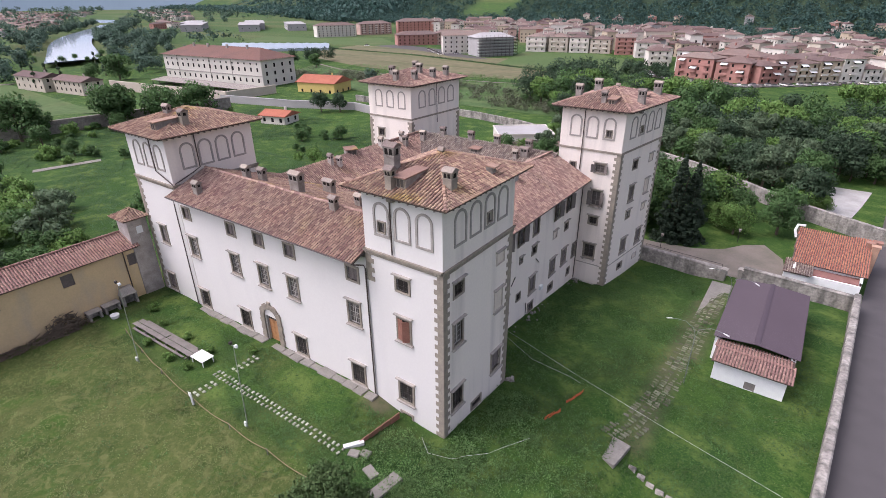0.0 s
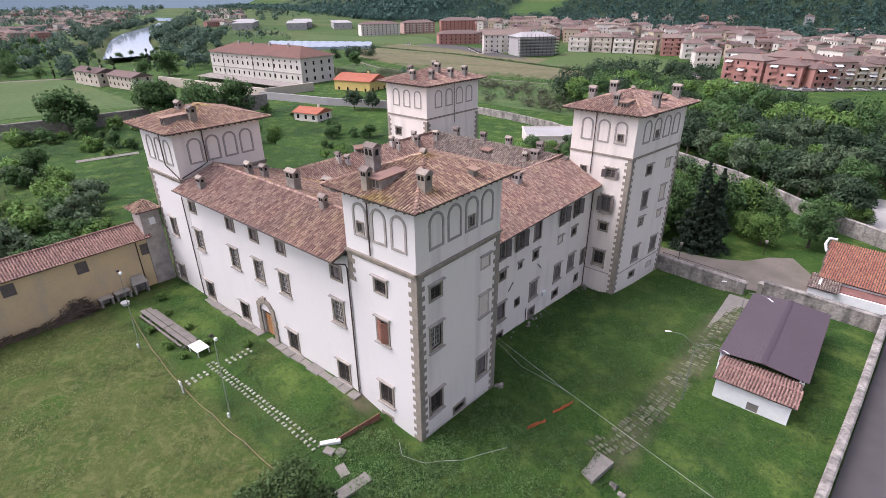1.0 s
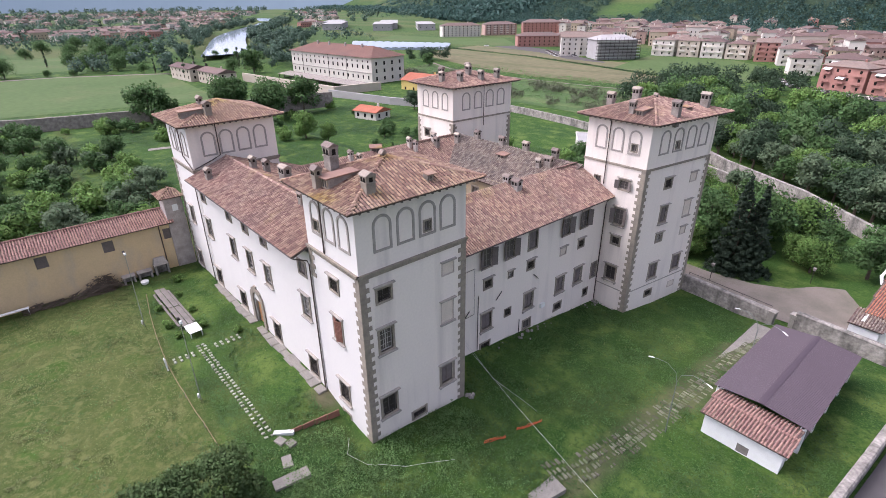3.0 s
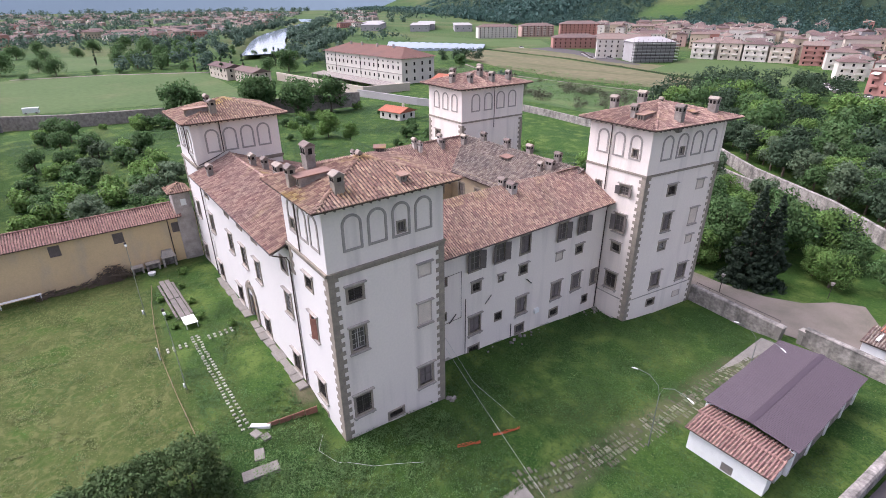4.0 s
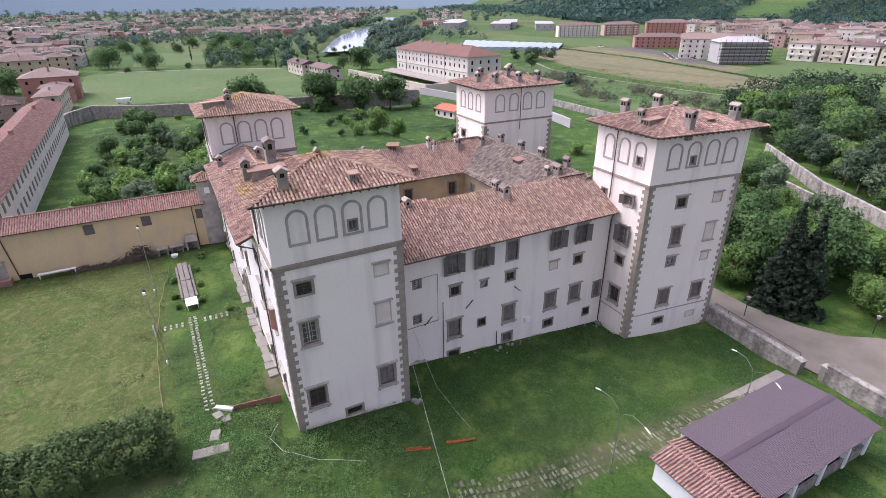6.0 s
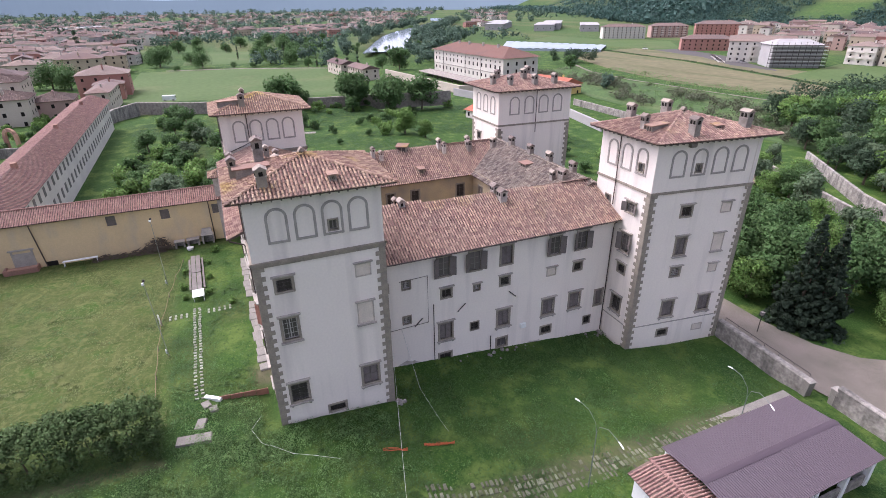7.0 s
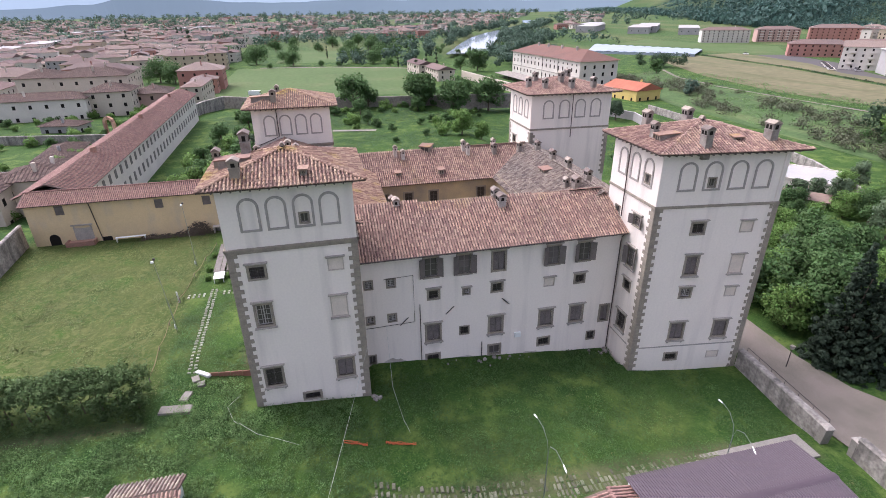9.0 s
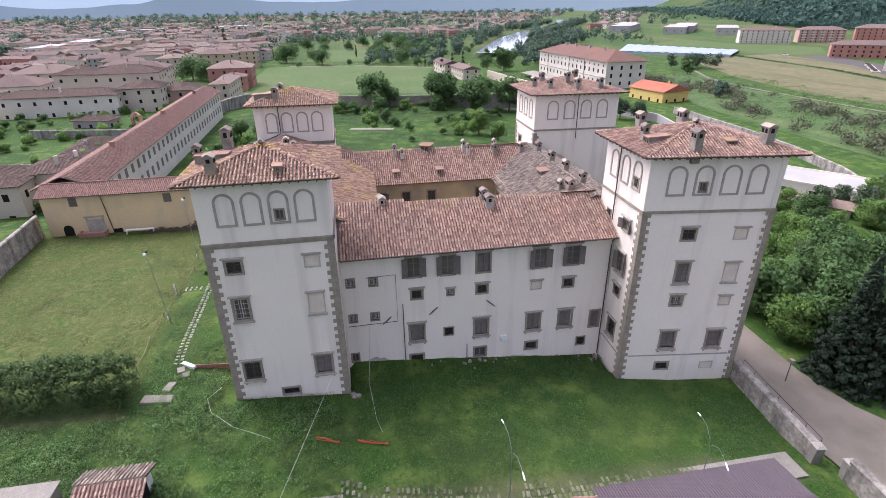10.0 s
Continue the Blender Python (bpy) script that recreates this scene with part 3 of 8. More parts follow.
def quoins(corner, d0, d1, z0, z1):
    """Alternating corner blocks; d0 and d1 are the wall directions away from the corner."""
    z, i, step = z0, 0, 0.42
    while z < z1 - 0.2:
        a, b = (0.82, 0.52) if i % 2 else (0.52, 0.82)
        key = (i % 2, round(d0[0], 2), round(d0[1], 2), round(d1[0], 2), round(d1[1], 2))
        if key not in QUOIN:
            mb = MB()
            e = 0.05
            o0, o1 = (-d1[0] * e, -d1[1] * e), (-d0[0] * e, -d0[1] * e)
            out = (o0[0] + o1[0], o0[1] + o1[1])
            pts = [(out[0], out[1]), (d0[0] * a + o0[0], d0[1] * a + o0[1]), (d0[0] * a + d1[0] * 0.1, d0[1] * a + d1[1] * 0.1), (d0[0] * 0.1 + d1[0] * 0.1, d0[1] * 0.1 + d1[1] * 0.1),
                   (d1[0] * b + d0[0] * 0.1, d1[1] * b + d0[1] * 0.1), (d1[0] * b + o1[0], d1[1] * b + o1[1])]
            mb.hull([(*p, 0.008) for p in pts], [(*p, step - 0.008) for p in pts])
            ob = part("quoin", mb, STONE, villa)
            QUOIN[key] = ob.data
        else:
            ob = new("quoin", QUOIN[key])
            ob.parent = villa
        ob.location = (corner[0], corner[1], z)
        z += step
        i += 1


# tower corners, counter-clockwise from the south-west
TOWERS = {
    "T1": [(-7.7, 0.0), (0.0, 0.0), (0.0, 10.6), (-7.7, 10.6)],
    "T2": [(-43.6, -0.6), (-35.5, -0.55), (-35.5, 10.1), (-43.6, 10.1)],
    "T3": [(-8.4, 39.25), (0.15, 39.2), (1.85, 51.7), (-8.0, 51.7)],
    "T4": [(-45.0, 40.8), (-35.6, 40.75), (-35.0, 54.0), (-45.0, 54.0)],
}
STR, TOP = 16.0, 21.5
TOPW, MIDW, GRW, SMW = (1.2, 1.05, "grille", 1, 0), (1.2, 2.0, "louver", 1, 1), (1.4, 1.85, "grille", 1, 2), (1.05, 0.95, "grille", 1, 0)
GRL = (1.4, 1.9, "louver", 1, 2)


def place(p0, p1, items, arches=()):
    """Windows and arches on a wall; returns the openings."""
    holes = []
    m = frame_of(p0, p1)
    for s, zb, kind in items:
        window(kind, m @ pose(s, 0, zb))
        holes.append((s, zb, kind[0], kind[1]))
    for s, zb, w, h, small in arches:
        arch_frame(m @ pose(s, 0, zb), w, h)
        if small:
            window((0.62, 0.8, "plain", 0, 0), m @ pose(s + 0.0, 0, zb + 0.22))
            holes.append((s, zb + 0.22, 0.62, 0.8))
    return holes


def tower(key, spec):
    c = TOWERS[key]
    for i, side in enumerate("SENW"):
        p0, p1 = c[i], c[(i + 1) % 4]
        items, arches, material = spec.get(side, ((), (), STUCCO))
        holes = place(p0, p1, items, arches)
        zb = min(gz(*p0), gz(*p1)) - 1.5
        lo, hi = [h for h in holes if h[1] < STR], [h for h in holes if h[1] >= STR]
        build_wall("tower_wall", p0, p1, zb, STR, lo, material)
        build_wall("tower_wall", p0, p1, STR, TOP + 0.05, hi, material)
    # stringcourse with dentils
    for i in range(4):
        p0, p1 = c[i], c[(i + 1) % 4]
        L = math.hypot(p1[0] - p0[0], p1[1] - p0[1])
        mb = MB()
        if key in ("T1", "T2"):
            mb.box(-0.18, L + 0.18, -0.18, 0.02, STR - 0.02, STR + 0.16)
            mb.box(-0.08, L + 0.08, -0.09, 0.02, STR - 0.30, STR - 0.02)
            k = int(L / 0.34)
            for j in range(k):
                mb.box(L * j / k, L * j / k + 0.19, -0.155, -0.09, STR - 0.2, STR - 0.02)
        else:
            mb.box(-0.1, L + 0.1, -0.10, 0.02, STR - 0.14, STR + 0.12)
        ob = part("stringcourse", mb, STONE, villa)
        ob.matrix_basis = frame_of(p0, p1)


def hip_dirs(c, i):
    a, b, d = Vector(c[i]), Vector(c[(i - 1) % 4]), Vector(c[(i + 1) % 4])
    return tuple((b - a).normalized()), tuple((d - a).normalized())


A4 = lambda L, w=1.28, z=17.75, small=None: tuple((L * f, z, w, 2.5, small == i) for i, f in enumerate((0.215, 0.415, 0.615, 0.812)))
A3 = lambda L, w=1.22, z=17.75, small=None: tuple((L * f, z, w, 2.5, small == i) for i, f in enumerate((0.25, 0.52, 0.79)))
LATT = (1.2, 2.0, "lattice", 1, 1)
BL_T, BL_M = (1.2, 1.05, "blind", 1, 0), (1.3, 2.0, "blind", 1, 1)
CEL = (1.4, 0.6, "grille", 0, 0)
tower("T1", {
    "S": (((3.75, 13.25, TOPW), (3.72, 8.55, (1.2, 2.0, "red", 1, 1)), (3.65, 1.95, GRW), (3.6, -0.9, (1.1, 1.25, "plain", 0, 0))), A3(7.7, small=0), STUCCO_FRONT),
    "E": (((2.1, 13.35, TOPW), (2.05, 8.7, LATT), (1.95, 2.1, GRW), (8.6, 13.35, BL_T), (8.52, 8.65, BL_M), (8.47, 1.95, GRL), (5.1, -0.12, CEL)), A4(10.6, small=2), STUCCO)})
tower("T2", {
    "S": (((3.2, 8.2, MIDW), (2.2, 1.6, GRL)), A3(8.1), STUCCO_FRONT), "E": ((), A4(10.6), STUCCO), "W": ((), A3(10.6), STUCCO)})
tower("T3", {
    "S": (((2.2, 13.2, (0.75, 0.8, "plain", 0, 0)), (6.0, 13.15, (1.2, 1.05, "open", 1, 0)), (5.95, 8.5, (1.2, 2.0, "open", 1, 1)), (5.95, 5.75, SMW), (5.9, 0.65, GRW)), A3(8.4, small=2), STUCCO),
    "E": (((4.8, 13.1, TOPW), (9.9, 13.05, BL_T), (4.9, 8.5, MIDW), (9.8, 8.4, BL_M), (4.9, 5.8, (1.05, 0.95, "lattice", 1, 0)), (9.9, 5.65, (1.05, 0.95, "blind", 1, 0)),
           (4.8, 0.55, GRL), (9.75, 0.55, GRL), (4.7, -2.25, (1.25, 0.75, "grille", 0, 0)), (9.6, -2.3, (1.25, 0.75, "blind", 0, 0))), A4(12.6, 1.4, small=1), STUCCO)})
tower("T4", {"S": (((2.6, 12.6, TOPW),), A3(9.4), STUCCO), "E": ((), A4(13.2, 1.4), STUCCO)})
for key, ids in (("T1", (0, 1, 2)), ("T2", (0,)), ("T3", (1, 2)), ("T4", (1, 2, 0))):
    for i in ids:
        c = TOWERS[key]
        d0, d1 = hip_dirs(c, i)
        lo = gz(*c[i]) - 0.4
        hi = STR - 0.3
        if (key, i) == ("T1", 0):
            lo = 13.2
        if key == "T4":
            lo = 8.0
        quoins(c[i], d0, d1, lo, hi)

# wings
WE = ((-4.4, 10.6), (-4.4, 39.2))
UP = (1.3, 2.1, "open", 1, 0)
UPL = (1.3, 2.1, "louver", 1, 0)
SM = (1.0, 0.9, "grille", 1, 0)
E_items = [(17.88, 9.05, UP), (21.39, 8.98, UP), (25.1, 8.9, UPL), (31.22, 8.8, UP), (34.79, 8.8, UP)]
E_items += [(11.5, 8.5, (0.7, 0.85, "lattice", 0, 0)), (13.77, 8.45, (0.75, 0.85, "lattice", 0, 0)), (18.09, 6.5, SM), (21.61, 6.5, (0.62, 0.62, "lattice", 1, 0)), (24.99, 6.4, SM), (30.95, 6.2, (1.05, 0.9, "blind", 1, 0)), (34.54, 6.15, SM)]
E_items += [(11.45, 4.4, (0.7, 0.8, "lattice", 0, 0)), (13.69, 4.4, (0.75, 0.8, "lattice", 0, 0))]
E_items += [(17.98, 1.35, GRL), (21.41, 1.55, (0.9, 0.9, "grille", 0, 0)), (24.99, 1.2, GRL), (30.89, 1.15, GRL), (34.58, 1.15, GRL), (38.1, 0.6, (0.95, 2.0, "louver", 0, 0))]
E_items += [(11.3, -0.6, (0.7, 1.0, "plain", 0, 0)), (17.88, -1.6, (1.3, 1.0, "grille", 0, 0)), (24.92, -1.7, (1.2, 1.1, "plain", 0, 0)), (30.82, -1.5, (1.25, 0.85, "grille", 0, 0)), (36.73, -1.75, (0.9, 1.0, "grille", 0, 0))]
holes = place(*WE, [(y - 10.6, z, k) for y, z, k in E_items])
build_wall("wing_wall", *WE, -5.5, 12.2, holes, STUCCO)
WS = ((-35.5, -0.5), (-7.7, -0.04))
FU, FM, FG = (1.2, 1.2, "louver", 0, 0), (1.3, 2.1, "lattice", 1, 1), (1.45, 2.0, "grille", 1, 1)
S_items = [(x, 12.6, FU) for x in (-34.3, -26.4, -22.0, -17.5, -9.45)] + [(x, 8.1, FM) for x in (-34.2, -26.7, -22.1, -17.7, -9.65)] + [(x, 1.35, FG) for x in (-34.4, -26.7, -17.7, -9.8)]
holes = place(*WS, [(x + 35.5, z, k) for x, z, k in S_items])
PORTAL_S, PORTAL_Z = 35.5 - 22.15, 0.85
holes.append((PORTAL_S, PORTAL_Z, 1.7, 3.3))
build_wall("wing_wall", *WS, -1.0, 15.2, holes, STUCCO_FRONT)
# rusticated portal with a round head and its door
mS = frame_of(*WS)
mb = MB()
r, ring = 1.05, 0.6
portal = part("portal", MB().box(-1.75, 1.75, -0.1, 0.05, -0.02, 0.012), STONE, villa, "grey rusticated stone portal with round arch")
portal.matrix_basis = mS @ pose(PORTAL_S, 0, PORTAL_Z)
for i in range(7):
    for s in (-1, 1):
        z = i * 0.46
        d = ring + (0.1 if i % 2 else 0)
        a, b = sorted((s * r, s * (r + d)))
        part("portal_block", MB().box(a, b, -0.16, 0.05, z + 0.012, z + 0.448), STONE, portal)
for i in range(11):
    a0, a1 = math.pi * i / 11 + 0.012, math.pi * (i + 1) / 11 - 0.012
    d = ring + (0.3 if i == 5 else 0.1 if i % 2 else 0)
    q = [(-rr * math.cos(a), 3.22 + rr * math.sin(a)) for rr, a in ((r, a0), (r + d, a0), (r + d, a1), (r, a1))]
    part("portal_block", MB().hull([(x, -0.17, z) for x, z in q], [(x, 0.05, z) for x, z in q]), STONE, portal)
mb = MB()
mb.box(-0.95, 0.95, 0.02, 0.4, 3.3, 4.2)
mb.box(-1.05, -0.85, 0.0, 0.4, 0, 3.3)
mb.box(0.85, 1.05, 0.0, 0.4, 0, 3.3)
part("portal_lining", mb, WHITE_PAINT, portal)
for s in (-1, 1):
    mb = MB()
    a, b = sorted((s * 0.01, s * 0.85))
    mb.box(a, b, 0.28, 0.34, 0, 2.75)
    for z0, z1 in ((0.2, 0.85), (1.0, 1.75), (1.9, 2.6)):
        mb.box(a + 0.14, b - 0.14, 0.255, 0.28, z0, z1)
    part("door_leaf", mb, WOOD_DOOR, portal, "orange-brown panelled wooden door leaf")
mb = MB()
mb.box(-0.85, 0.85, 0.28, 0.36, 2.75, 3.3)
part("transom", mb, GLASS, portal)
mb = MB()
for i in range(2):
    mb.box(-2.0 - 0.35 * i, 2.0 + 0.35 * i, -1.0 - 0.4 * i, 0.0, -0.45 - 0.2 * i, -0.02 - 0.18 * i)
step = part("doorstep", mb, STONE_LT, portal)

# courtyard walls
CW = [((-27.3, 32.3), (-27.3, 14.6)), ((-15.4, 32.3), (-27.3, 32.3)), ((-15.4, 14.6), (-15.4, 32.3)), ((-27.3, 14.6), (-15.4, 14.6))]
CW[0] = ((-27.3, 14.6), (-27.3, 32.3))
for p0, p1, xs, m_ in ((CW[0][0], CW[0][1], (1.5, 5.0, 8.6, 15.6), COURT), ((-27.3, 32.3), (-15.4, 32.3), (2.4, 6.0, 9.5), COURT)):
    if m_ and p0[1] == p1[1]:
        holes = place(p0, p1, [(s, 8.4, (1.1, 1.8, "louver", 0, 0)) for s in xs])
    else:
        holes = place(p0, p1, [(s, 8.4, (1.1, 1.8, "open" if s < 3 else "grille", 0, 0)) for s in xs])
    build_wall("courtyard_wall", p0, p1, 0.0, 12.0, holes, m_)
build_wall("courtyard_wall", (-15.4, 32.3), (-15.4, 14.6), 0, 12.4, [], COURT)
build_wall("courtyard_wall", (-15.4, 14.6), (-27.3, 14.6), 0, 12.6, [], COURT)
build_wall("wing_wall", (-8.4, 45.0), (-35.3, 45.0), -5, 11.9, [], STUCCO)
build_wall("wing_wall", (-37.6, 40.8), (-37.6, 10.1), -3, 12.0, [], STUCCO)
mb = MB()
mb.box(-27.3, -15.4, 14.6, 32.3, -0.6, -0.2)
part("courtyard_floor", mb, CONCRETE, villa)

# ---- roofs ----
PITCH, COURSE = 0.29, 0.42
LOOSE = []


def tile_shape():
    """One cover tile, x across, y up the slope, z out."""
    vs, fs = [], []
    for j, (yy, r, lift) in enumerate(((0.0, 0.098, 0.036), (COURSE + 0.05, 0.074, 0.012))):
        for k in range(5):
            a = math.pi * k / 4
            vs.append((-r * math.cos(a), yy, lift + r * 0.95 * math.sin(a)))
    fs = [(k, k + 1, k + 6, k + 5) for k in range(4)]
    fs.append((0, 4, 3, 2, 1))
    return vs, fs


TV, TF = tile_shape()
PV = [(-PITCH / 2, 0, 0.03), (PITCH / 2, 0, 0.03), (PITCH / 2, COURSE, 0.012), (-PITCH / 2, COURSE, 0.012), (-PITCH / 2, 0, 0.0), (PITCH / 2, 0, 0.0)]
PF = [(0, 1, 2, 3), (4, 5, 1, 0)]


def inside(p, poly):
    x, y = p
    r = False
    for (x0, y0), (x1, y1) in zip(poly, poly[1:] + poly[:1]):
        if (y0 > y) != (y1 > y) and x < (x1 - x0) * (y - y0) / (y1 - y0) + x0:
            r = not r
    return r


def slope_frame(pts):
    """pts: corners of a roof plane, the first two along the eave (left to right from outside)."""
    o = Vector(pts[0])
    u = (Vector(pts[1]) - o).normalized()
    n = u.cross(Vector(pts[2]) - o).normalized()
    v = n.cross(u)
    return o, u, v, n


def tiled(name, pts, material, parent, label="", loose=0, pitch=PITCH):
    """A roof plane: boarded deck and rows of pan and cover tiles."""
    o, u, v, n = slope_frame(pts)
    poly = [((Vector(p) - o).dot(u), (Vector(p) - o).dot(v)) for p in pts]
    us, vs = [p[0] for p in poly], [p[1] for p in poly]
    rng = random.Random(name + str(pts[0]))
    mb = MB()
    P = lambda a, b, c: tuple(o + u * a + v * b + n * c)
    mb.hull([P(a, b, -0.14) for a, b in poly], [P(a, b, 0.0) for a, b in poly])
    root = part(name, mb, DECK, parent, label)
    tb = MB()
    cols, rows = int((max(us) - min(us)) / pitch) + 1, int((max(vs) - min(vs)) / COURSE) + 1
    for r in range(rows):
        wob = rng.uniform(-0.015, 0.015)
        for c in range(cols):
            a, b = min(us) + (c + 0.5) * pitch, min(vs) + r * COURSE
            if not inside((a, b + COURSE * 0.5), poly) and not inside((a, b + 0.05), poly):
                continue
            j = rng.uniform(-0.02, 0.02) + wob
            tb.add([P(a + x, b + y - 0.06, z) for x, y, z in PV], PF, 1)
            k = rng.uniform(-0.05, 0.05)
            aa = a + pitch / 2
            if len(LOOSE) < loose and r < 26:
                LOOSE.append((o + u * (aa + j) + v * (b - 0.07) + n * 0.02, u.copy(), v.copy(), n.copy(), root))
            else:
                tb.add([P(aa + x + j + k * y, b + y - 0.07, z + 0.02 + rng.uniform(0, 0.012)) for x, y, z in TV], TF)
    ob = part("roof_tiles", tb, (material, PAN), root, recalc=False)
    tagged(ob, kind="stuff")
    return root


def ridge(name, a, b, material, parent, r=0.15):
    """A line of overlapping ridge tiles."""
    a, b = Vector(a), Vector(b)
    d = (b - a)
    L = d.length
    d.normalize()
    s = d.cross(Vector((0, 0, 1))).normalized()
    n = s.cross(d)
    mb = MB()
    k = max(1, int(L / 0.4))
    rng = random.Random(str(a))
    for i in range(k):
        vs = []
        off = rng.uniform(-0.02, 0.02)
        for t, rr, lift in ((i * L / k, r * 1.1, 0.06), ((i + 1) * L / k + 0.05, r * 0.9, 0.03)):
            for q in range(6):
                an = math.pi * q / 5
                vs.append(tuple(a + d * t + s * (rr * math.cos(an) + off) + n * (lift + rr * math.sin(an) - 0.03)))
        mb.add(vs, [(q, q + 1, q + 7, q + 6) for q in range(5)] + [(5, 4, 3, 2, 1, 0)])
    return tagged(part(name, mb, material, parent, recalc=False), kind="stuff")


def tower_roof(key, material, rise=1.85, over=1.05, loose=0):
    c = [Vector(p) for p in TOWERS[key]]
    ctr = sum(c, Vector((0, 0))) / 4
    e = []
    for i in range(4):
        a, b, d = c[i], c[(i - 1) % 4], c[(i + 1) % 4]
        e.append(a + (a - b).normalized() * over + (a - d).normalized() * over)
    apex = (ctr.x, ctr.y, TOP + rise)
    mb = MB()
    mb.hull([(p.x, p.y, TOP - 0.12) for p in e], [(p.x, p.y, TOP - 0.02) for p in e])
    root = part("tower_roof", mb, DECK, villa, "hipped terracotta roof with wide dark eaves")
    for i in (1, 0, 2, 3):
        p, q = e[i], e[(i + 1) % 4]
        tiled("roof_slope", [(p.x, p.y, TOP), (q.x, q.y, TOP), apex], material, villa, loose=loose if i == 1 else 0)
    for p in e:
        ridge("hip_ridge", (p.x, p.y, TOP + 0.02), apex, material, root)
    # rafters under the eaves
    rb = MB()
    for i in range(4):
        p, q = c[i], c[(i + 1) % 4]
        L = (q - p).length
        m = frame_of(p, q)
        k = int(L / 0.7)
        for j in range(k + 1):
            rb.box(L * j / k - 0.05, L * j / k + 0.05, -over + 0.06, 0.0, TOP - 0.26, TOP - 0.12, m=m)
    tagged(part("rafter", rb, WOOD_DK, root), kind="stuff")
    return root, apex


tower_roof("T1", TILE_OLD, loose=300)
tower_roof("T2", TILE_OLD)
tower_roof("T3", TILE)
tower_roof("T4", TILE)
SZ, SR, SB = 15.3, 17.25, 12.9
tiled("roof_slope", [(-35.4, -1.75, SZ), (-7.75, -1.55, SZ), (-7.75, 3.5, SR), (-35.4, 3.3, SR)], TILE, villa, "terracotta tiled roof over the front wing")
tiled("roof_slope", [(-7.75, 15.2, SB), (-37.6, 15.2, SB), (-37.6, 3.4, SR), (-7.75, 3.4, SR)], TILE_OLD, villa)
ridge("ridge", (-35.4, 3.4, SR), (-7.75, 3.45, SR), TILE, villa)
EZ, ER = 11.95, 14.85
tiled("roof_slope", [(-3.45, 10.65, EZ), (-3.4, 39.2, EZ), (-9.2, 39.0, ER), (-10.3, 10.65, ER)], TILE, villa, "mottled terracotta roof over the east wing")
tiled("roof_slope", [(-15.0, 39.0, 12.1), (-15.6, 10.65, 12.1), (-10.3, 10.65, ER), (-9.2, 39.0, ER)], TILE, villa)
ridge("ridge", (-10.3, 10.65, ER), (-9.25, 37.6, ER), TILE, villa)
WZ, WR = 11.6, 14.85
tiled("roof_slope", [(-26.7, 13.5, WZ), (-26.7, 31.7, WZ), (-32.2, 38.6, WR), (-32.4, 7.0, WR)], TILE, villa, "pale terracotta roof over the courtyard wing")
tiled("roof_slope", [(-38.2, 41.0, WZ), (-38.2, 10.1, WZ), (-32.4, 7.0, WR), (-32.2, 38.6, WR)], TILE, villa)
ridge("ridge", (-32.4, 9.5, WR), (-32.2, 38.6, WR), TILE, villa)
tiled("roof_slope", [(-26.7, 31.7, WZ), (-8.4, 31.7, WZ), (-8.4, 38.6, WR), (-32.2, 38.6, WR)], TILE_GREY, villa, "grey weathered tile roof over the rear wing")
tiled("roof_slope", [(-8.4, 45.6, WZ), (-36.5, 45.6, WZ), (-32.2, 38.6, WR), (-8.4, 38.6, WR)], TILE_GREY, villa)
ridge("ridge", (-32.2, 38.6, WR), (-8.4, 38.6, WR), TILE_GREY, villa)
ridge("hip_ridge", (-26.75, 31.75, WZ), (-32.2, 38.6, WR), TILE, villa, 0.12)


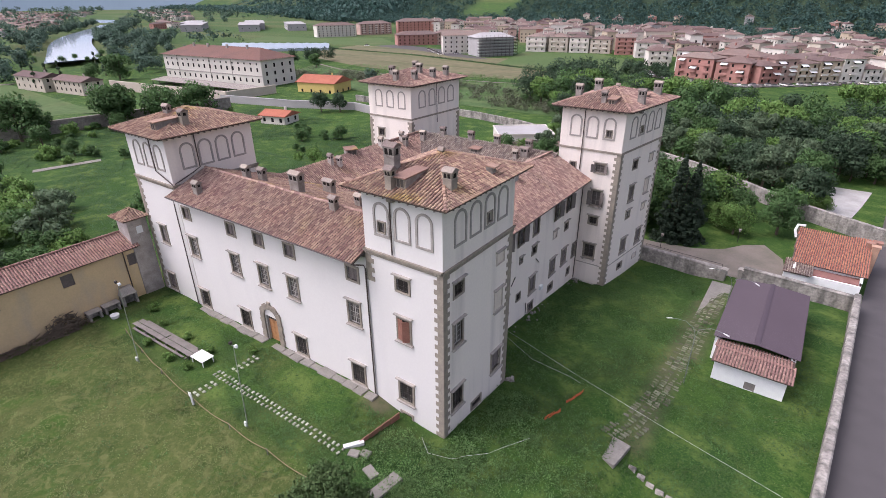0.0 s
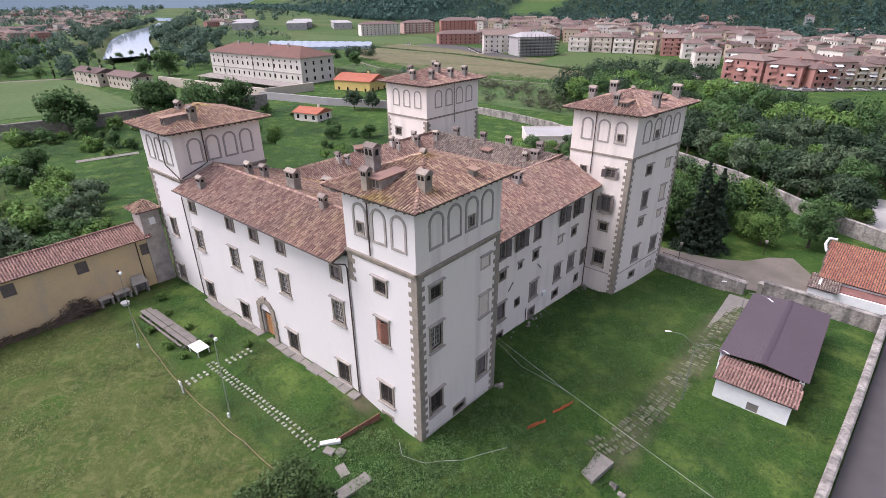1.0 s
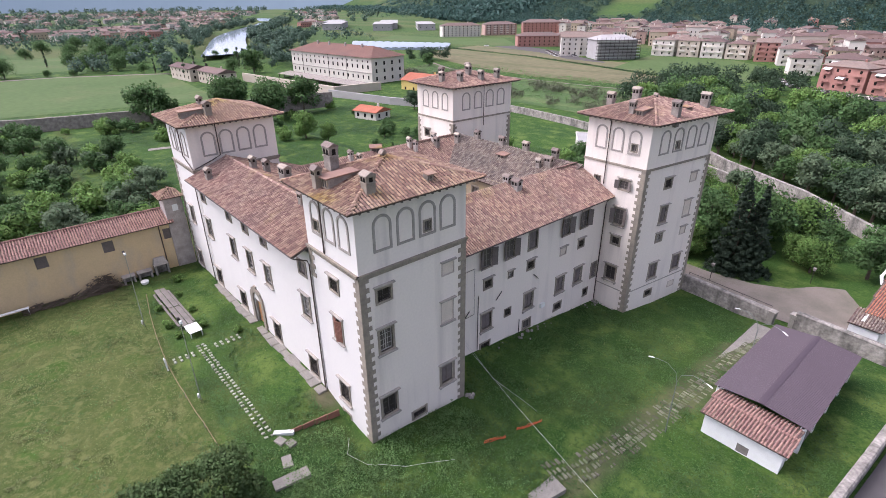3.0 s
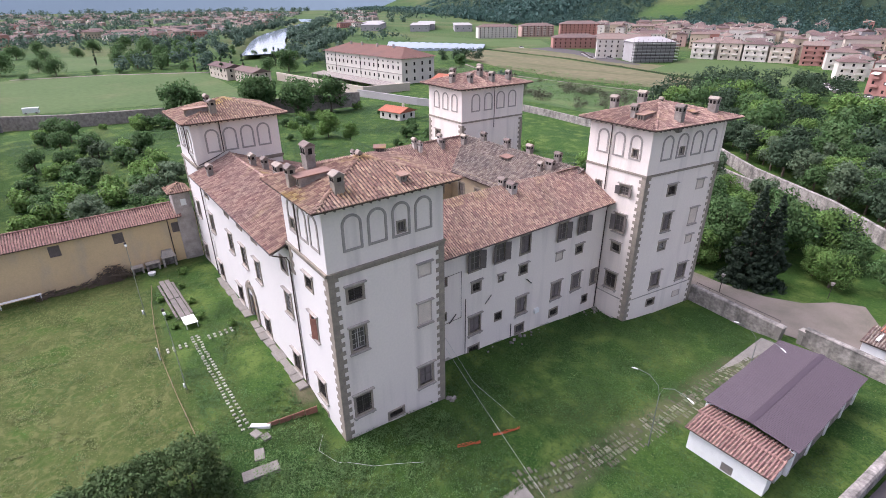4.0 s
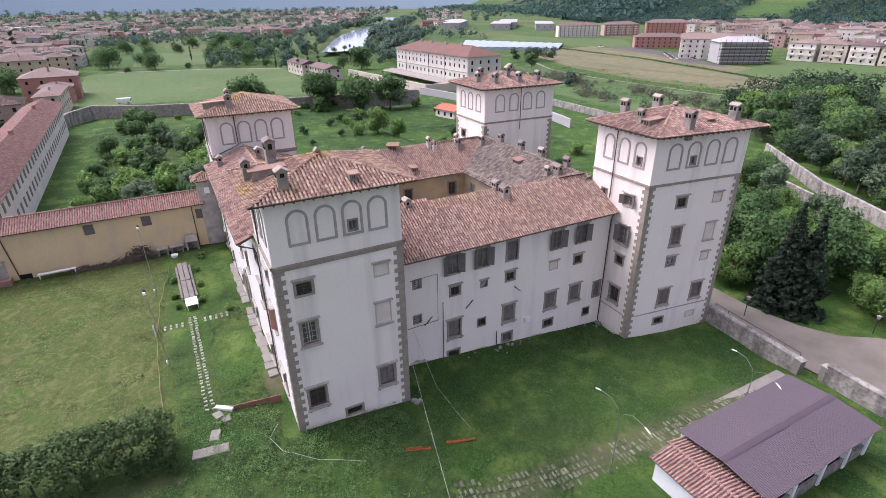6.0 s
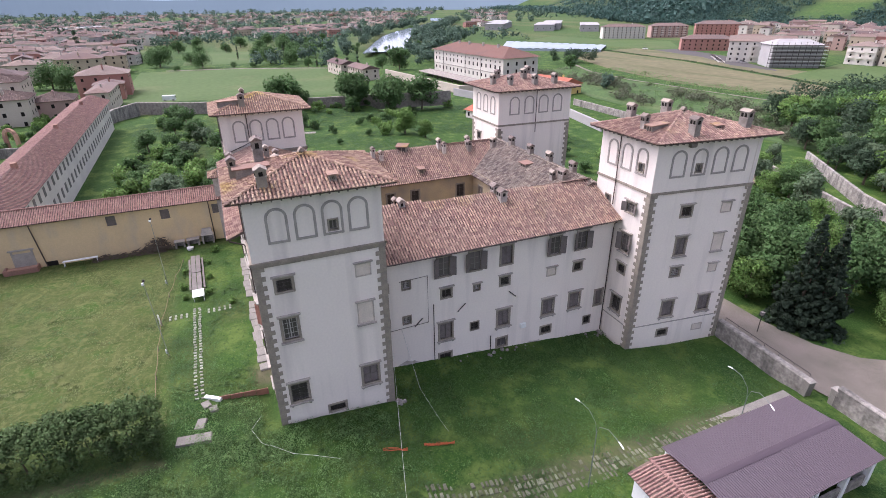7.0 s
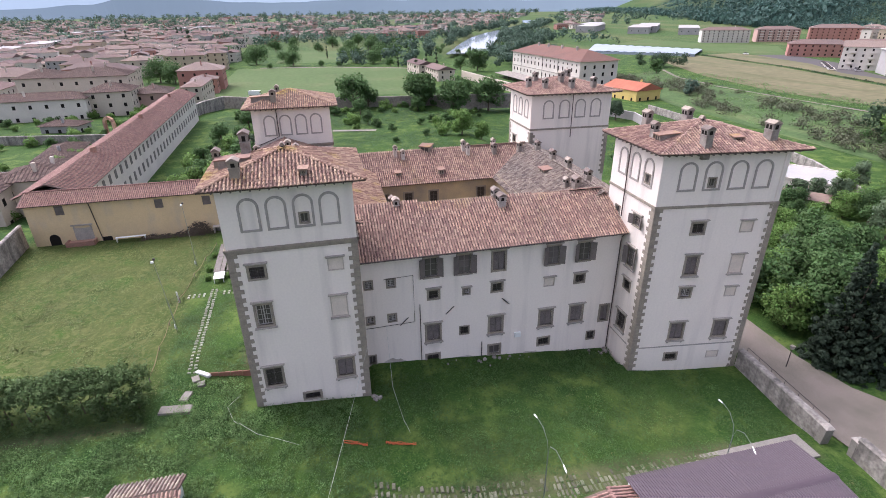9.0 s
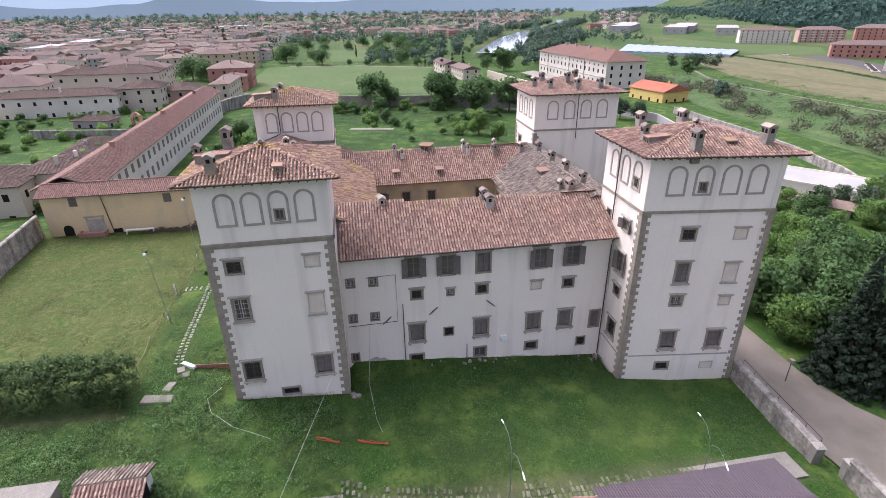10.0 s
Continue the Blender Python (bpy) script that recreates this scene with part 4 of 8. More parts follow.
# ---- chimneys, dormers and pipes on the villa ----
def chimney(x, y, z, w=0.75, d=0.6, h=1.3, material=None, turn=0.0, gable=True):
    """A plastered stack with a solid head, openings painted as dark boxes, and a small tiled cap."""
    material = CHIM if material in (None, STONE_LT) else material
    key = ("chimney", w, d, h, material.name, gable)
    m = pose(x, y, z, 0, 0, turn)
    if key in PROTO:
        return copy_thing(PROTO[key], m)
    mb = MB()
    mb.box(-w / 2, w / 2, -d / 2, d / 2, -1.2, h * 0.62)
    mb.box(-w / 2 - 0.05, w / 2 + 0.05, -d / 2 - 0.05, d / 2 + 0.05, h * 0.62, h * 0.68)
    root = part("chimney", mb, material, villa)
    hb = MB()
    hb.hull([(-w / 2 + 0.02, -d / 2 + 0.02, h * 0.68), (w / 2 - 0.02, -d / 2 + 0.02, h * 0.68), (w / 2 - 0.02, d / 2 - 0.02, h * 0.68), (-w / 2 + 0.02, d / 2 - 0.02, h * 0.68)],
            [(-w / 2 - 0.06, -d / 2 - 0.06, h + 0.07), (w / 2 + 0.06, -d / 2 - 0.06, h + 0.07), (w / 2 + 0.06, d / 2 + 0.06, h + 0.07), (-w / 2 - 0.06, d / 2 + 0.06, h + 0.07)])
    part("flue_head", hb, material, root)
    for s in (-1, 1):
        part("flue_opening", MB().box(s * w * 0.22 - w * 0.14, s * w * 0.22 + w * 0.14, -d / 2 - 0.04, d / 2 + 0.04, h * 0.72, h * 0.95), DARK, root)
    part("flue_opening", MB().box(-w / 2 - 0.04, w / 2 + 0.04, -d * 0.2, d * 0.2, h * 0.72, h * 0.95), DARK, root)
    cb = MB()
    o = 0.12
    if gable:
        cb.hull([(-w / 2 - o, -d / 2 - o, h + 0.07), (w / 2 + o, -d / 2 - o, h + 0.07), (w / 2 + o, d / 2 + o, h + 0.07), (-w / 2 - o, d / 2 + o, h + 0.07)],
                [(-w / 2 - o, -0.05, h + 0.33), (w / 2 + o, -0.05, h + 0.33), (w / 2 + o, 0.05, h + 0.33), (-w / 2 - o, 0.05, h + 0.33)])
    else:
        cb.box(-w / 2 - o, w / 2 + o, -d / 2 - o, d / 2 + o, h + 0.07, h + 0.17)
    part("cap", cb, TILE_GREY if gable else STONE, root)
    root.matrix_basis = m
    PROTO[key] = root
    return root


def dormer(x, y, z, turn, w=0.9, h=0.8, L=1.8, pane=True):
    """A little shed dormer; it faces its own -y."""
    mb = MB()
    mb.hull([(-w / 2, 0, -0.5), (w / 2, 0, -0.5), (w / 2, L, -0.5), (-w / 2, L, -0.5)], [(-w / 2, 0, h), (w / 2, 0, h), (w / 2, L, h + 0.05), (-w / 2, L, h + 0.05)])
    root = part("dormer", mb, CHIM, villa)
    root.matrix_basis = pose(x, y, z, 0, 0, turn)
    rb = MB()
    rb.hull([(-w / 2 - 0.15, -0.25, h + 0.0), (w / 2 + 0.15, -0.25, h + 0.0), (w / 2 + 0.15, L, h + 0.1), (-w / 2 - 0.15, L, h + 0.1)],
            [(-w / 2 - 0.15, -0.25, h + 0.1), (w / 2 + 0.15, -0.25, h + 0.1), (w / 2 + 0.15, L, h + 0.2), (-w / 2 - 0.15, L, h + 0.2)])
    part("dormer_roof", rb, TILE_OLD, root)
    pb = MB()
    pb.box(-w / 2 + 0.15, w / 2 - 0.15, -0.03, 0.02, 0.05, h - 0.12)
    part("dormer_opening", pb, GLASS if pane else DARK, root)
    fb = MB()
    for a, b, c, d in ((-w / 2 + 0.1, -w / 2 + 0.17, 0, h - 0.07), (w / 2 - 0.17, w / 2 - 0.1, 0, h - 0.07), (-0.03, 0.03, 0, h - 0.07), (-w / 2 + 0.17, w / 2 - 0.17, 0, 0.06)):
        fb.box(a, b, -0.06, -0.005, c, d)
    part("dormer_frame", fb, STONE, root)
    return root


# tower one
chimney(-0.55, 1.75, 21.95, 0.75, 0.75, 1.35, STONE)
chimney(-4.55, -0.1, 22.0, 0.6, 0.55, 1.2, STONE)
chimney(-6.2, 2.1, 22.2, 1.0, 0.75, 2.0, CHIM, 0, True)
dormer(-3.75, 0.1, 21.95, 0, 1.0, 0.75, 2.6)
dormer(0.05, 6.9, 22.05, 90, 0.55, 0.38, 0.6)
chimney(-3.85, 5.3, 23.1, 0.3, 0.3, 0.4, CHIM)
# tower two
dormer(-37.2, -0.35, 21.95, 0, 1.0, 0.8, 2.6)
chimney(-36.3, 2.6, 22.1, 0.75, 0.75, 1.4, STONE)
chimney(-40.2, 3.0, 22.4, 0.9, 0.5, 1.2, CHIM)
# tower three
chimney(-3.3, 40.2, 21.8, 0.6, 0.6, 1.5, CHIM)
dormer(-2.2, 39.9, 21.9, 0, 0.9, 0.65, 2.0)
chimney(0.6, 43.0, 21.9, 0.85, 0.75, 1.55, CHIM)
dormer(0.3, 46.7, 22.0, 82, 0.8, 0.4, 0.7)
chimney(0.7, 49.9, 21.9, 0.95, 0.8, 1.7, CHIM)
chimney(-7.4, 42.0, 22.0, 0.8, 0.7, 1.6, CHIM)
chimney(-6.2, 45.8, 22.3, 0.9, 0.7, 1.6, CHIM)
chimney(-3.4, 45.4, 23.1, 0.3, 0.3, 0.4, CHIM)
# tower four
for x, y, z in ((-39.3, 41.6, 21.9), (-36.6, 43.2, 21.9), (-38.2, 46.6, 22.6), (-36.0, 47.4, 21.9), (-35.8, 51.0, 21.9), (-42.0, 43.8, 22.2), (-41.0, 49.0, 22.6)):
    chimney(x, y, z, 0.8, 0.7, 1.45, CHIM)
# front wing
chimney(-31.6, -0.1, 15.9, 0.8, 0.6, 1.15, CHIM)
chimney(-28.9, 4.2, 16.9, 0.75, 0.6, 1.25, CHIM)
chimney(-27.6, 5.2, 16.6, 0.75, 0.6, 1.25, CHIM)
chimney(-14.2, 2.9, 17.0, 0.7, 0.55, 1.1, CHIM)
chimney(-14.1, 6.0, 16.3, 0.7, 0.55, 1.1, CHIM)
chimney(-21.2, 4.6, 16.8, 1.35, 0.8, 1.9, CHIM)
chimney(-22.4, 9.8, 14.9, 1.3, 0.7, 1.4, CHIM)
# courtyard wing
chimney(-31.6, 18.6, 14.5, 0.6, 0.5, 1.2, CHIM_WHITE)
chimney(-31.0, 19.6, 14.2, 0.6, 0.5, 1.0, CHIM_WHITE)
dormer(-32.0, 23.0, 14.4, 60, 1.5, 1.0, 1.6)
chimney(-31.7, 28.7, 14.5, 0.6, 0.5, 1.35, CHIM_WHITE)
chimney(-30.9, 29.2, 14.1, 0.6, 0.5, 1.35, CHIM_WHITE)
chimney(-31.6, 33.3, 14.5, 0.6, 0.5, 1.3, CHIM_WHITE)
chimney(-30.8, 33.2, 14.0, 0.7, 0.6, 1.3, CHIM)
chimney(-30.3, 37.0, 14.1, 0.8, 0.6, 1.3, CHIM)
dormer(-28.2, 18.4, 12.5, 90, 0.7, 0.45, 0.9)
dormer(-27.9, 24.5, 12.4, 90, 0.8, 0.6, 1.1)
# rear wing
for x, y in ((-27.6, 38.7), (-22.4, 38.7), (-18.0, 38.9), (-12.8, 38.9)):
    chimney(x, y, 14.7, 0.8, 0.65, 1.3, CHIM)
dormer(-20.4, 36.4, 13.6, 0, 1.5, 0.7, 1.2)
chimney(-13.7, 36.6, 13.8, 0.6, 0.5, 1.1, CHIM)
chimney(-12.6, 37.3, 14.0, 1.1, 0.7, 1.3, CHIM)
# east wing
chimney(-11.3, 15.2, 14.3, 0.55, 0.5, 1.0, CHIM)
chimney(-9.9, 15.4, 14.2, 0.75, 0.6, 1.4, CHIM_LT)
chimney(-9.8, 26.3, 14.5, 0.8, 0.65, 1.3, CHIM_LT)
chimney(-8.6, 26.6, 13.9, 1.0, 0.8, 1.6, CHIM_LT)
chimney(-7.6, 20.2, 13.2, 0.35, 0.35, 0.35, CHIM)
dormer(-5.6, 33.0, 12.7, 90, 0.35, 0.2, 0.4)


def pipe(name, pts, r=0.065):
    return part(name, MB().tube(pts, r, 7), COPPER, villa, "dark brown metal downpipe")


pipe("downpipe", [(-7.75, -1.5, 15.15), (-7.78, -0.3, 14.6), (-7.78, -0.14, 14.2), (-7.78, -0.14, 0.6)])
pipe("downpipe", [(-4.75, -0.9, 21.4), (-4.75, -0.12, 21.0), (-4.75, -0.12, 16.3)])
pipe("downpipe", [(-35.6, -1.7, 15.15), (-36.0, -0.75, 14.4), (-36.1, -0.7, 13.9), (-36.1, -0.7, 0.7)])
pipe("downpipe", [(-38.3, -1.5, 21.4), (-38.3, -0.72, 21.0), (-38.3, -0.72, 17.4), (-35.4, -0.68, 16.3)])
pipe("downpipe", [(-35.38, 2.8, 21.3), (-35.38, 2.8, 17.5), (-35.38, 1.9, 17.1), (-35.38, -0.4, 16.3)])
pipe("downpipe", [(-3.5, 38.9, 11.9), (-4.2, 38.95, 11.2), (-4.3, 38.95, 10.6), (-4.3, 38.95, -3.2)])
pipe("downpipe", [(-4.9, 38.3, 21.4), (-5.15, 39.08, 21.0), (-5.15, 39.08, 13.2)])
pipe("downpipe", [(-35.3, 47.55, 21.3), (-35.25, 47.55, 14.5)])
pipe("downpipe", [(-4.3, 13.0, 9.4), (-4.3, 16.0, 9.5), (-4.3, 16.0, 4.0), (-4.3, 10.9, 3.9)], 0.03)
pipe("downpipe", [(-4.3, 16.6, 6.0), (-4.3, 16.6, -1.2)], 0.04)
# eave gutters
for a, b in (((-35.4, -1.82, 15.26), (-7.75, -1.62, 15.26)), ((-3.38, 10.8, 11.9), (-3.33, 39.0, 11.9))):
    part("gutter", MB().tube([a, b], 0.08, 6), COPPER, villa)
# iron wall ties and the ledge round the foot of tower three
for y, z, lean in ((14.9, 4.2, -1), (19.8, 4.8, -1), (26.0, 5.0, 1)):
    part("wall_tie", MB().tube([(-4.32, y - 0.45, z + 0.42 * lean), (-4.32, y + 0.45, z - 0.42 * lean)], 0.05, 5), IRON, villa)
for i in (0, 1):
    p0, p1 = TOWERS["T3"][i], TOWERS["T3"][i + 1]
    L = math.hypot(p1[0] - p0[0], p1[1] - p0[1])
    ob = part("plinth_ledge", MB().box(0.9, L - 0.9, -0.05, 0.02, -0.55, -0.42), STONE_LT, villa)
    ob.matrix_basis = frame_of(p0, p1)

# bare cement patches and rubble at the foot of the east wing
rng = random.Random(5)


def cement_patch(y0, y1, zlo, ztop, seed):
    g = random.Random(seed)
    n_ = 14
    top = [(y0 + (y1 - y0) * i / n_, zlo + (ztop - zlo) * (0.35 + 0.65 * math.sin(math.pi * (i + 0.5) / (n_ + 1))) * g.uniform(0.86, 1.0)) for i in range(n_ + 1)]
    mb_ = MB()
    edge = [(y0, zlo), (y1, zlo)] + top[::-1]
    mb_.hull([(-4.41, a, b) for a, b in edge], [(-4.392, a, b) for a, b in edge])
    return part("cement_patch", mb_, PATCH, villa, "bare grey cement patch")


cement_patch(11.6, 15.4, -2.0, -0.2, 1)
cement_patch(19.6, 23.2, -2.4, -1.35, 2)
cement_patch(26.0, 31.5, -3.4, -2.1, 3)
for i in range(34):
    y = rng.choice((rng.uniform(23.5, 28.0), rng.uniform(10.8, 11.6), rng.uniform(37.5, 39.0), rng.uniform(12, 38)))
    x = -4.1 + abs(rng.gauss(0, 0.5))
    if y < 11.7:
        x = rng.uniform(0.2, 0.9)
    s_ = rng.uniform(0.12, 0.3)
    z = gz(x, y)
    pts = [(x + s_ * math.cos(a) * rng.uniform(0.7, 1.2), y + s_ * math.sin(a) * rng.uniform(0.7, 1.2)) for a in np.linspace(0, math.tau, 6, False)]
    part("fallen_stone", MB().hull([(*p, z - 0.1) for p in pts], [(x + (p[0] - x) * 0.6, y + (p[1] - y) * 0.6, z + s_ * 0.8) for p in pts]), RUBBLE, villa)
ac = part("wall_unit", MB().box(-4.4, -4.1, 27.2, 27.9, 0.2, 0.75), LAMP_WHITE, villa, "small white wall-mounted unit")
vent = part("standpipe", MB().tube([(-4.25, 23.4, -2.4), (-4.25, 23.4, 0.2)], 0.05, 6), IRON, villa)

# ---- things of the front garden ----
# yellow outbuilding
def outbuilding():
    root = thing("outbuilding", "long ochre plastered outbuilding with red tiled roof", "building")
    items = [(-3.4, 5.3), (-10.5, 5.5), (-17.5, 5.6), (-31.4, 5.8)]
    wk = (1.25, 1.5, "louver", 0, 0)
    p0, p1 = (-43.9, -36.0), (-43.9, -0.7)
    m = frame_of(p0, p1)
    holes = []
    for y, z in items:
        mb = MB()
        mb.box(-0.62, 0.62, 0.15, 0.2, 0, 1.5)
        for k in range(12):
            mb.box(-0.58, 0.58, 0.12, 0.15, 0.06 + k * 0.12, 0.13 + k * 0.12)
        w = part("window", mb, WOOD_DK, root, "dark louvred shutter")
        tagged(w, kind="stuff")
        w.matrix_basis = m @ pose(y + 36.0, 0, z)
        holes.append((y + 36.0, z, 1.25, 1.5))
    build_wall("wall", p0, p1, -1.0, 7.7, holes, OCHRE, parent=root)
    build_wall("wall", (-49.2, -36.0), p0, -1.0, 7.7, [], OCHRE, parent=root)
    build_wall("wall", (-49.2, -0.7), (-49.2, -36.0), -1.5, 7.7, [], OCHRE, parent=root)
    tiled("roof", [(-43.3, -36.5, 7.65), (-43.3, -2.7, 7.65), (-46.4, -2.7, 8.95), (-46.4, -36.5, 8.95)], TILE_NEW, root)
    tiled("roof", [(-49.6, -2.7, 7.65), (-49.6, -36.5, 7.65), (-46.4, -36.5, 8.95), (-46.4, -2.7, 8.95)], TILE_NEW, root)
    ridge("ridge", (-46.4, -36.5, 8.95), (-46.4, -2.7, 8.95), TILE_NEW, root)
    # walled-up doorway with a stone hood
    b = MB()
    b.box(-1.5, 1.5, -0.22, 0.0, 3.0, 3.2)
    b.box(-1.3, -1.05, -0.08, 0.0, 0.0, 3.0)
    b.box(1.05, 1.3, -0.08, 0.0, 0.0, 3.0)
    b.box(-1.05, 1.05, -0.03, 0.0, 0.0, 2.6)
    d = part("doorway", b, STONE_LT, root)
    d.matrix_basis = m @ pose(36.0 - 29.0, 0, 0.9)
    p = part("downpipe", MB().tube([(-43.78, -4.4, 7.5), (-43.78, -4.4, 1.0)], 0.07, 6), COPPER, root)
    part("downpipe", MB().tube([(-43.78, -27.2, 7.5), (-43.78, -26.6, 1.0)], 0.07, 6), COPPER, root)
    g = part("cellar_window", MB().box(-0.7, 0.7, -0.02, 0.05, 0, 0.7), DARK, root)
    g.matrix_basis = m @ pose(36 - 26.0, 0, 1.0)
    arch_ = MB()
    outline = [(-0.75, 0.0), (0.75, 0.0)] + [(0.75 * math.cos(a), 1.1 + 0.75 * math.sin(a)) for a in np.linspace(0, math.pi, 9)]
    arch_.hull([(a, -0.012, b_) for a, b_ in outline], [(a, 0.05, b_) for a, b_ in outline])
    part("cellar_arch", arch_, DARK, root, "dark low arched opening").matrix_basis = m @ pose(36.0 - 33.2, 0, 0.95)
    plan_ = MB().box(-2.0, 2.0, -1.5, -1.2, 0.2, 0.95).box(-2.0, -1.75, -1.2, -0.1, 0.2, 0.95).box(1.75, 2.0, -1.2, -0.1, 0.2, 0.95).box(-1.75, 1.75, -1.2, -0.1, 0.2, 0.75)
    part("brick_planter", plan_, BRICK, root, "low brick planter before the doorway").matrix_basis = m @ pose(36.0 - 29.4, 0, 0.8)
    # corner turret
    tb = MB()
    tb.hull([(-46.3, -3.1, 0), (-43.75, -3.1, 0), (-43.75, -0.8, 0), (-46.3, -0.8, 0)], [(-46.3, -3.1, 11.0), (-43.75, -3.1, 11.0), (-43.75, -0.8, 11.0), (-46.3, -0.8, 11.0)])
    part("turret", tb, CHIM_LT, root, "pinkish stained plaster turret")
    part("turret_window", MB().box(-43.77, -43.72, -2.2, -1.5, 9.0, 9.9), WHITE_PAINT, root)
    e = [(-46.8, -3.6), (-43.3, -3.6), (-43.3, -0.75), (-46.8, -0.75)]
    ap = (-45.0, -2.0, 11.9)
    for i in range(4):
        a, b = e[i], e[(i + 1) % 4]
        tiled("turret_roof", [(*a, 11.0), (*b, 11.0), ap], TILE_OLD, root)
    return root


outbuilding()


def trestle_table():
    root = thing("trestle_table", "long weathered plank table on low trestles in the grass", "table")
    a, b = Vector((-37.5, -7.2)), Vector((-26.6, -6.85))
    m = frame_of(a, b)
    L = (b - a).length
    z = gz(-32, -7)
    for i, (s0, s1) in enumerate(((0, L * 0.52), (L * 0.53, L))):
        for d0, d1 in ((-0.62, -0.08), (0.0, 0.55)):
            part("plank", MB().box(s0 + 0.1 * (d0 > -0.1), s1, d0, d1, z + 0.55, z + 0.61, m=m), WOOD_GREY, root)
    for d0, d1 in ((-0.98, -0.74), (0.68, 0.92)):
        part("bench_plank", MB().box(0.6, L - 0.8, d0, d1, z + 0.32, z + 0.37, m=m), WOOD_GREY, root)
    for k in range(6):
        s = 0.5 + k * (L - 1.0) / 5
        mb = MB()
        mb.box(s - 0.05, s + 0.05, -0.6, -0.5, z - 0.2, z + 0.55, m=m)
        mb.box(s - 0.05, s + 0.05, 0.42, 0.52, z - 0.2, z + 0.55, m=m)
        mb.box(s - 0.05, s + 0.05, -0.95, 0.9, z + 0.24, z + 0.32, m=m)
        part("trestle", mb, WOOD_GREY, root)
    return root


trestle_table()


def small_table(name, x, y, L, W, h, turn, label):
    root = thing(name, label, "table", at=pose(x, y, gz(x, y), 0, 0, turn))
    part("tabletop", MB().box(-L / 2, L / 2, -W / 2, W / 2, h, h + 0.05), WHITE_PAINT, root)
    for sx in (-1, 1):
        for sy in (-1, 1):
            part("leg", MB().box(sx * (L / 2 - 0.12) - 0.035, sx * (L / 2 - 0.12) + 0.035, sy * (W / 2 - 0.1) - 0.035, sy * (W / 2 - 0.1) + 0.035, -0.25, h), WHITE_PAINT, root)
    return root


small_table("garden_table", -25.4, -6.75, 2.0, 1.35, 0.68, 2, "white panel table at the end of the plank table")
small_table("bench", -42.7, -22.3, 4.3, 0.55, 0.75, 90, "long white bench beside the ochre wall")


def barbecue(x, y, w, h, label):
    root = thing("barbecue", label, "barbecue", "stone barbecues by the wall", at=pose(x, y, gz(x, y), 0, 0, 90))
    part("pier", MB().box(-w / 2, -w / 2 + 0.25, 0, 1.0, -0.3, h), RUBBLE, root)
    part("pier", MB().box(w / 2 - 0.25, w / 2, 0, 1.0, -0.3, h), RUBBLE, root)
    part("back", MB().box(-w / 2 + 0.25, w / 2 - 0.25, 0.75, 1.0, -0.3, h), RUBBLE, root)
    part("shelf", MB().box(-w / 2 - 0.06, w / 2 + 0.06, -0.06, 1.03, h, h + 0.1), STONE_LT, root)
    if h > 1.2:
        part("hood", MB().hull([(-w / 2, 0.1, h + 0.1), (w / 2, 0.1, h + 0.1), (w / 2, 1.0, h + 0.1), (-w / 2, 1.0, h + 0.1)], [(-w / 2 + 0.2, 0.5, h + 0.9), (w / 2 - 0.2, 0.5, h + 0.9), (w / 2 - 0.2, 1.0, h + 0.9), (-w / 2 + 0.2, 1.0, h + 0.9)]), STONE_LT, root)
    return root


barbecue(-42.7, -5.4, 1.7, 1.35, "stone barbecue with a grey slab hood against the ochre wall")
barbecue(-42.7, -7.5, 1.7, 0.95, "low stone barbecue with a slab shelf")
barbecue(-42.7, -9.4, 1.4, 0.9, "low soot-stained stone barbecue")
rng = random.Random(4)
pile = thing("wood_pile", "heap of cut branches and brushwood along the ochre wall", "wood pile", kind="stuff")
mb = MB()
for i in range(800):
    y = rng.uniform(-21, -11.0) if i % 2 else rng.gauss(-12.6, 0.9)
    hgt = 1.7 * math.exp(-((y + 12.4) / 1.9) ** 2) + 0.45
    x = rng.uniform(-43.6, -42.2)
    z = gz(x, y) + rng.uniform(0, hgt) * (1 - (x + 43.6) / 2.2)
    a = rng.uniform(0, math.pi)
    L = rng.uniform(0.3, 0.9)
    mb.tube([(x, y, z), (x + math.cos(a) * L * 0.5, y + math.sin(a) * L, z + rng.uniform(-0.15, 0.25))], rng.uniform(0.02, 0.07), 4)
tagged(part("branches", mb, BARK, pile, recalc=False), kind="stuff")
tub = MB()
tub.hull([(-41.4 + 0.4 * math.cos(a), -8.0 + 0.4 * math.sin(a), gz(-41, -8)) for a in np.linspace(0, math.tau, 12, False)], [(-41.4 + 0.5 * math.cos(a), -8.0 + 0.5 * math.sin(a), gz(-41, -8) + 0.4) for a in np.linspace(0, math.tau, 12, False)])
solo("tub", tub, WHITE_PAINT, "round white tub standing in the grass", "tub")


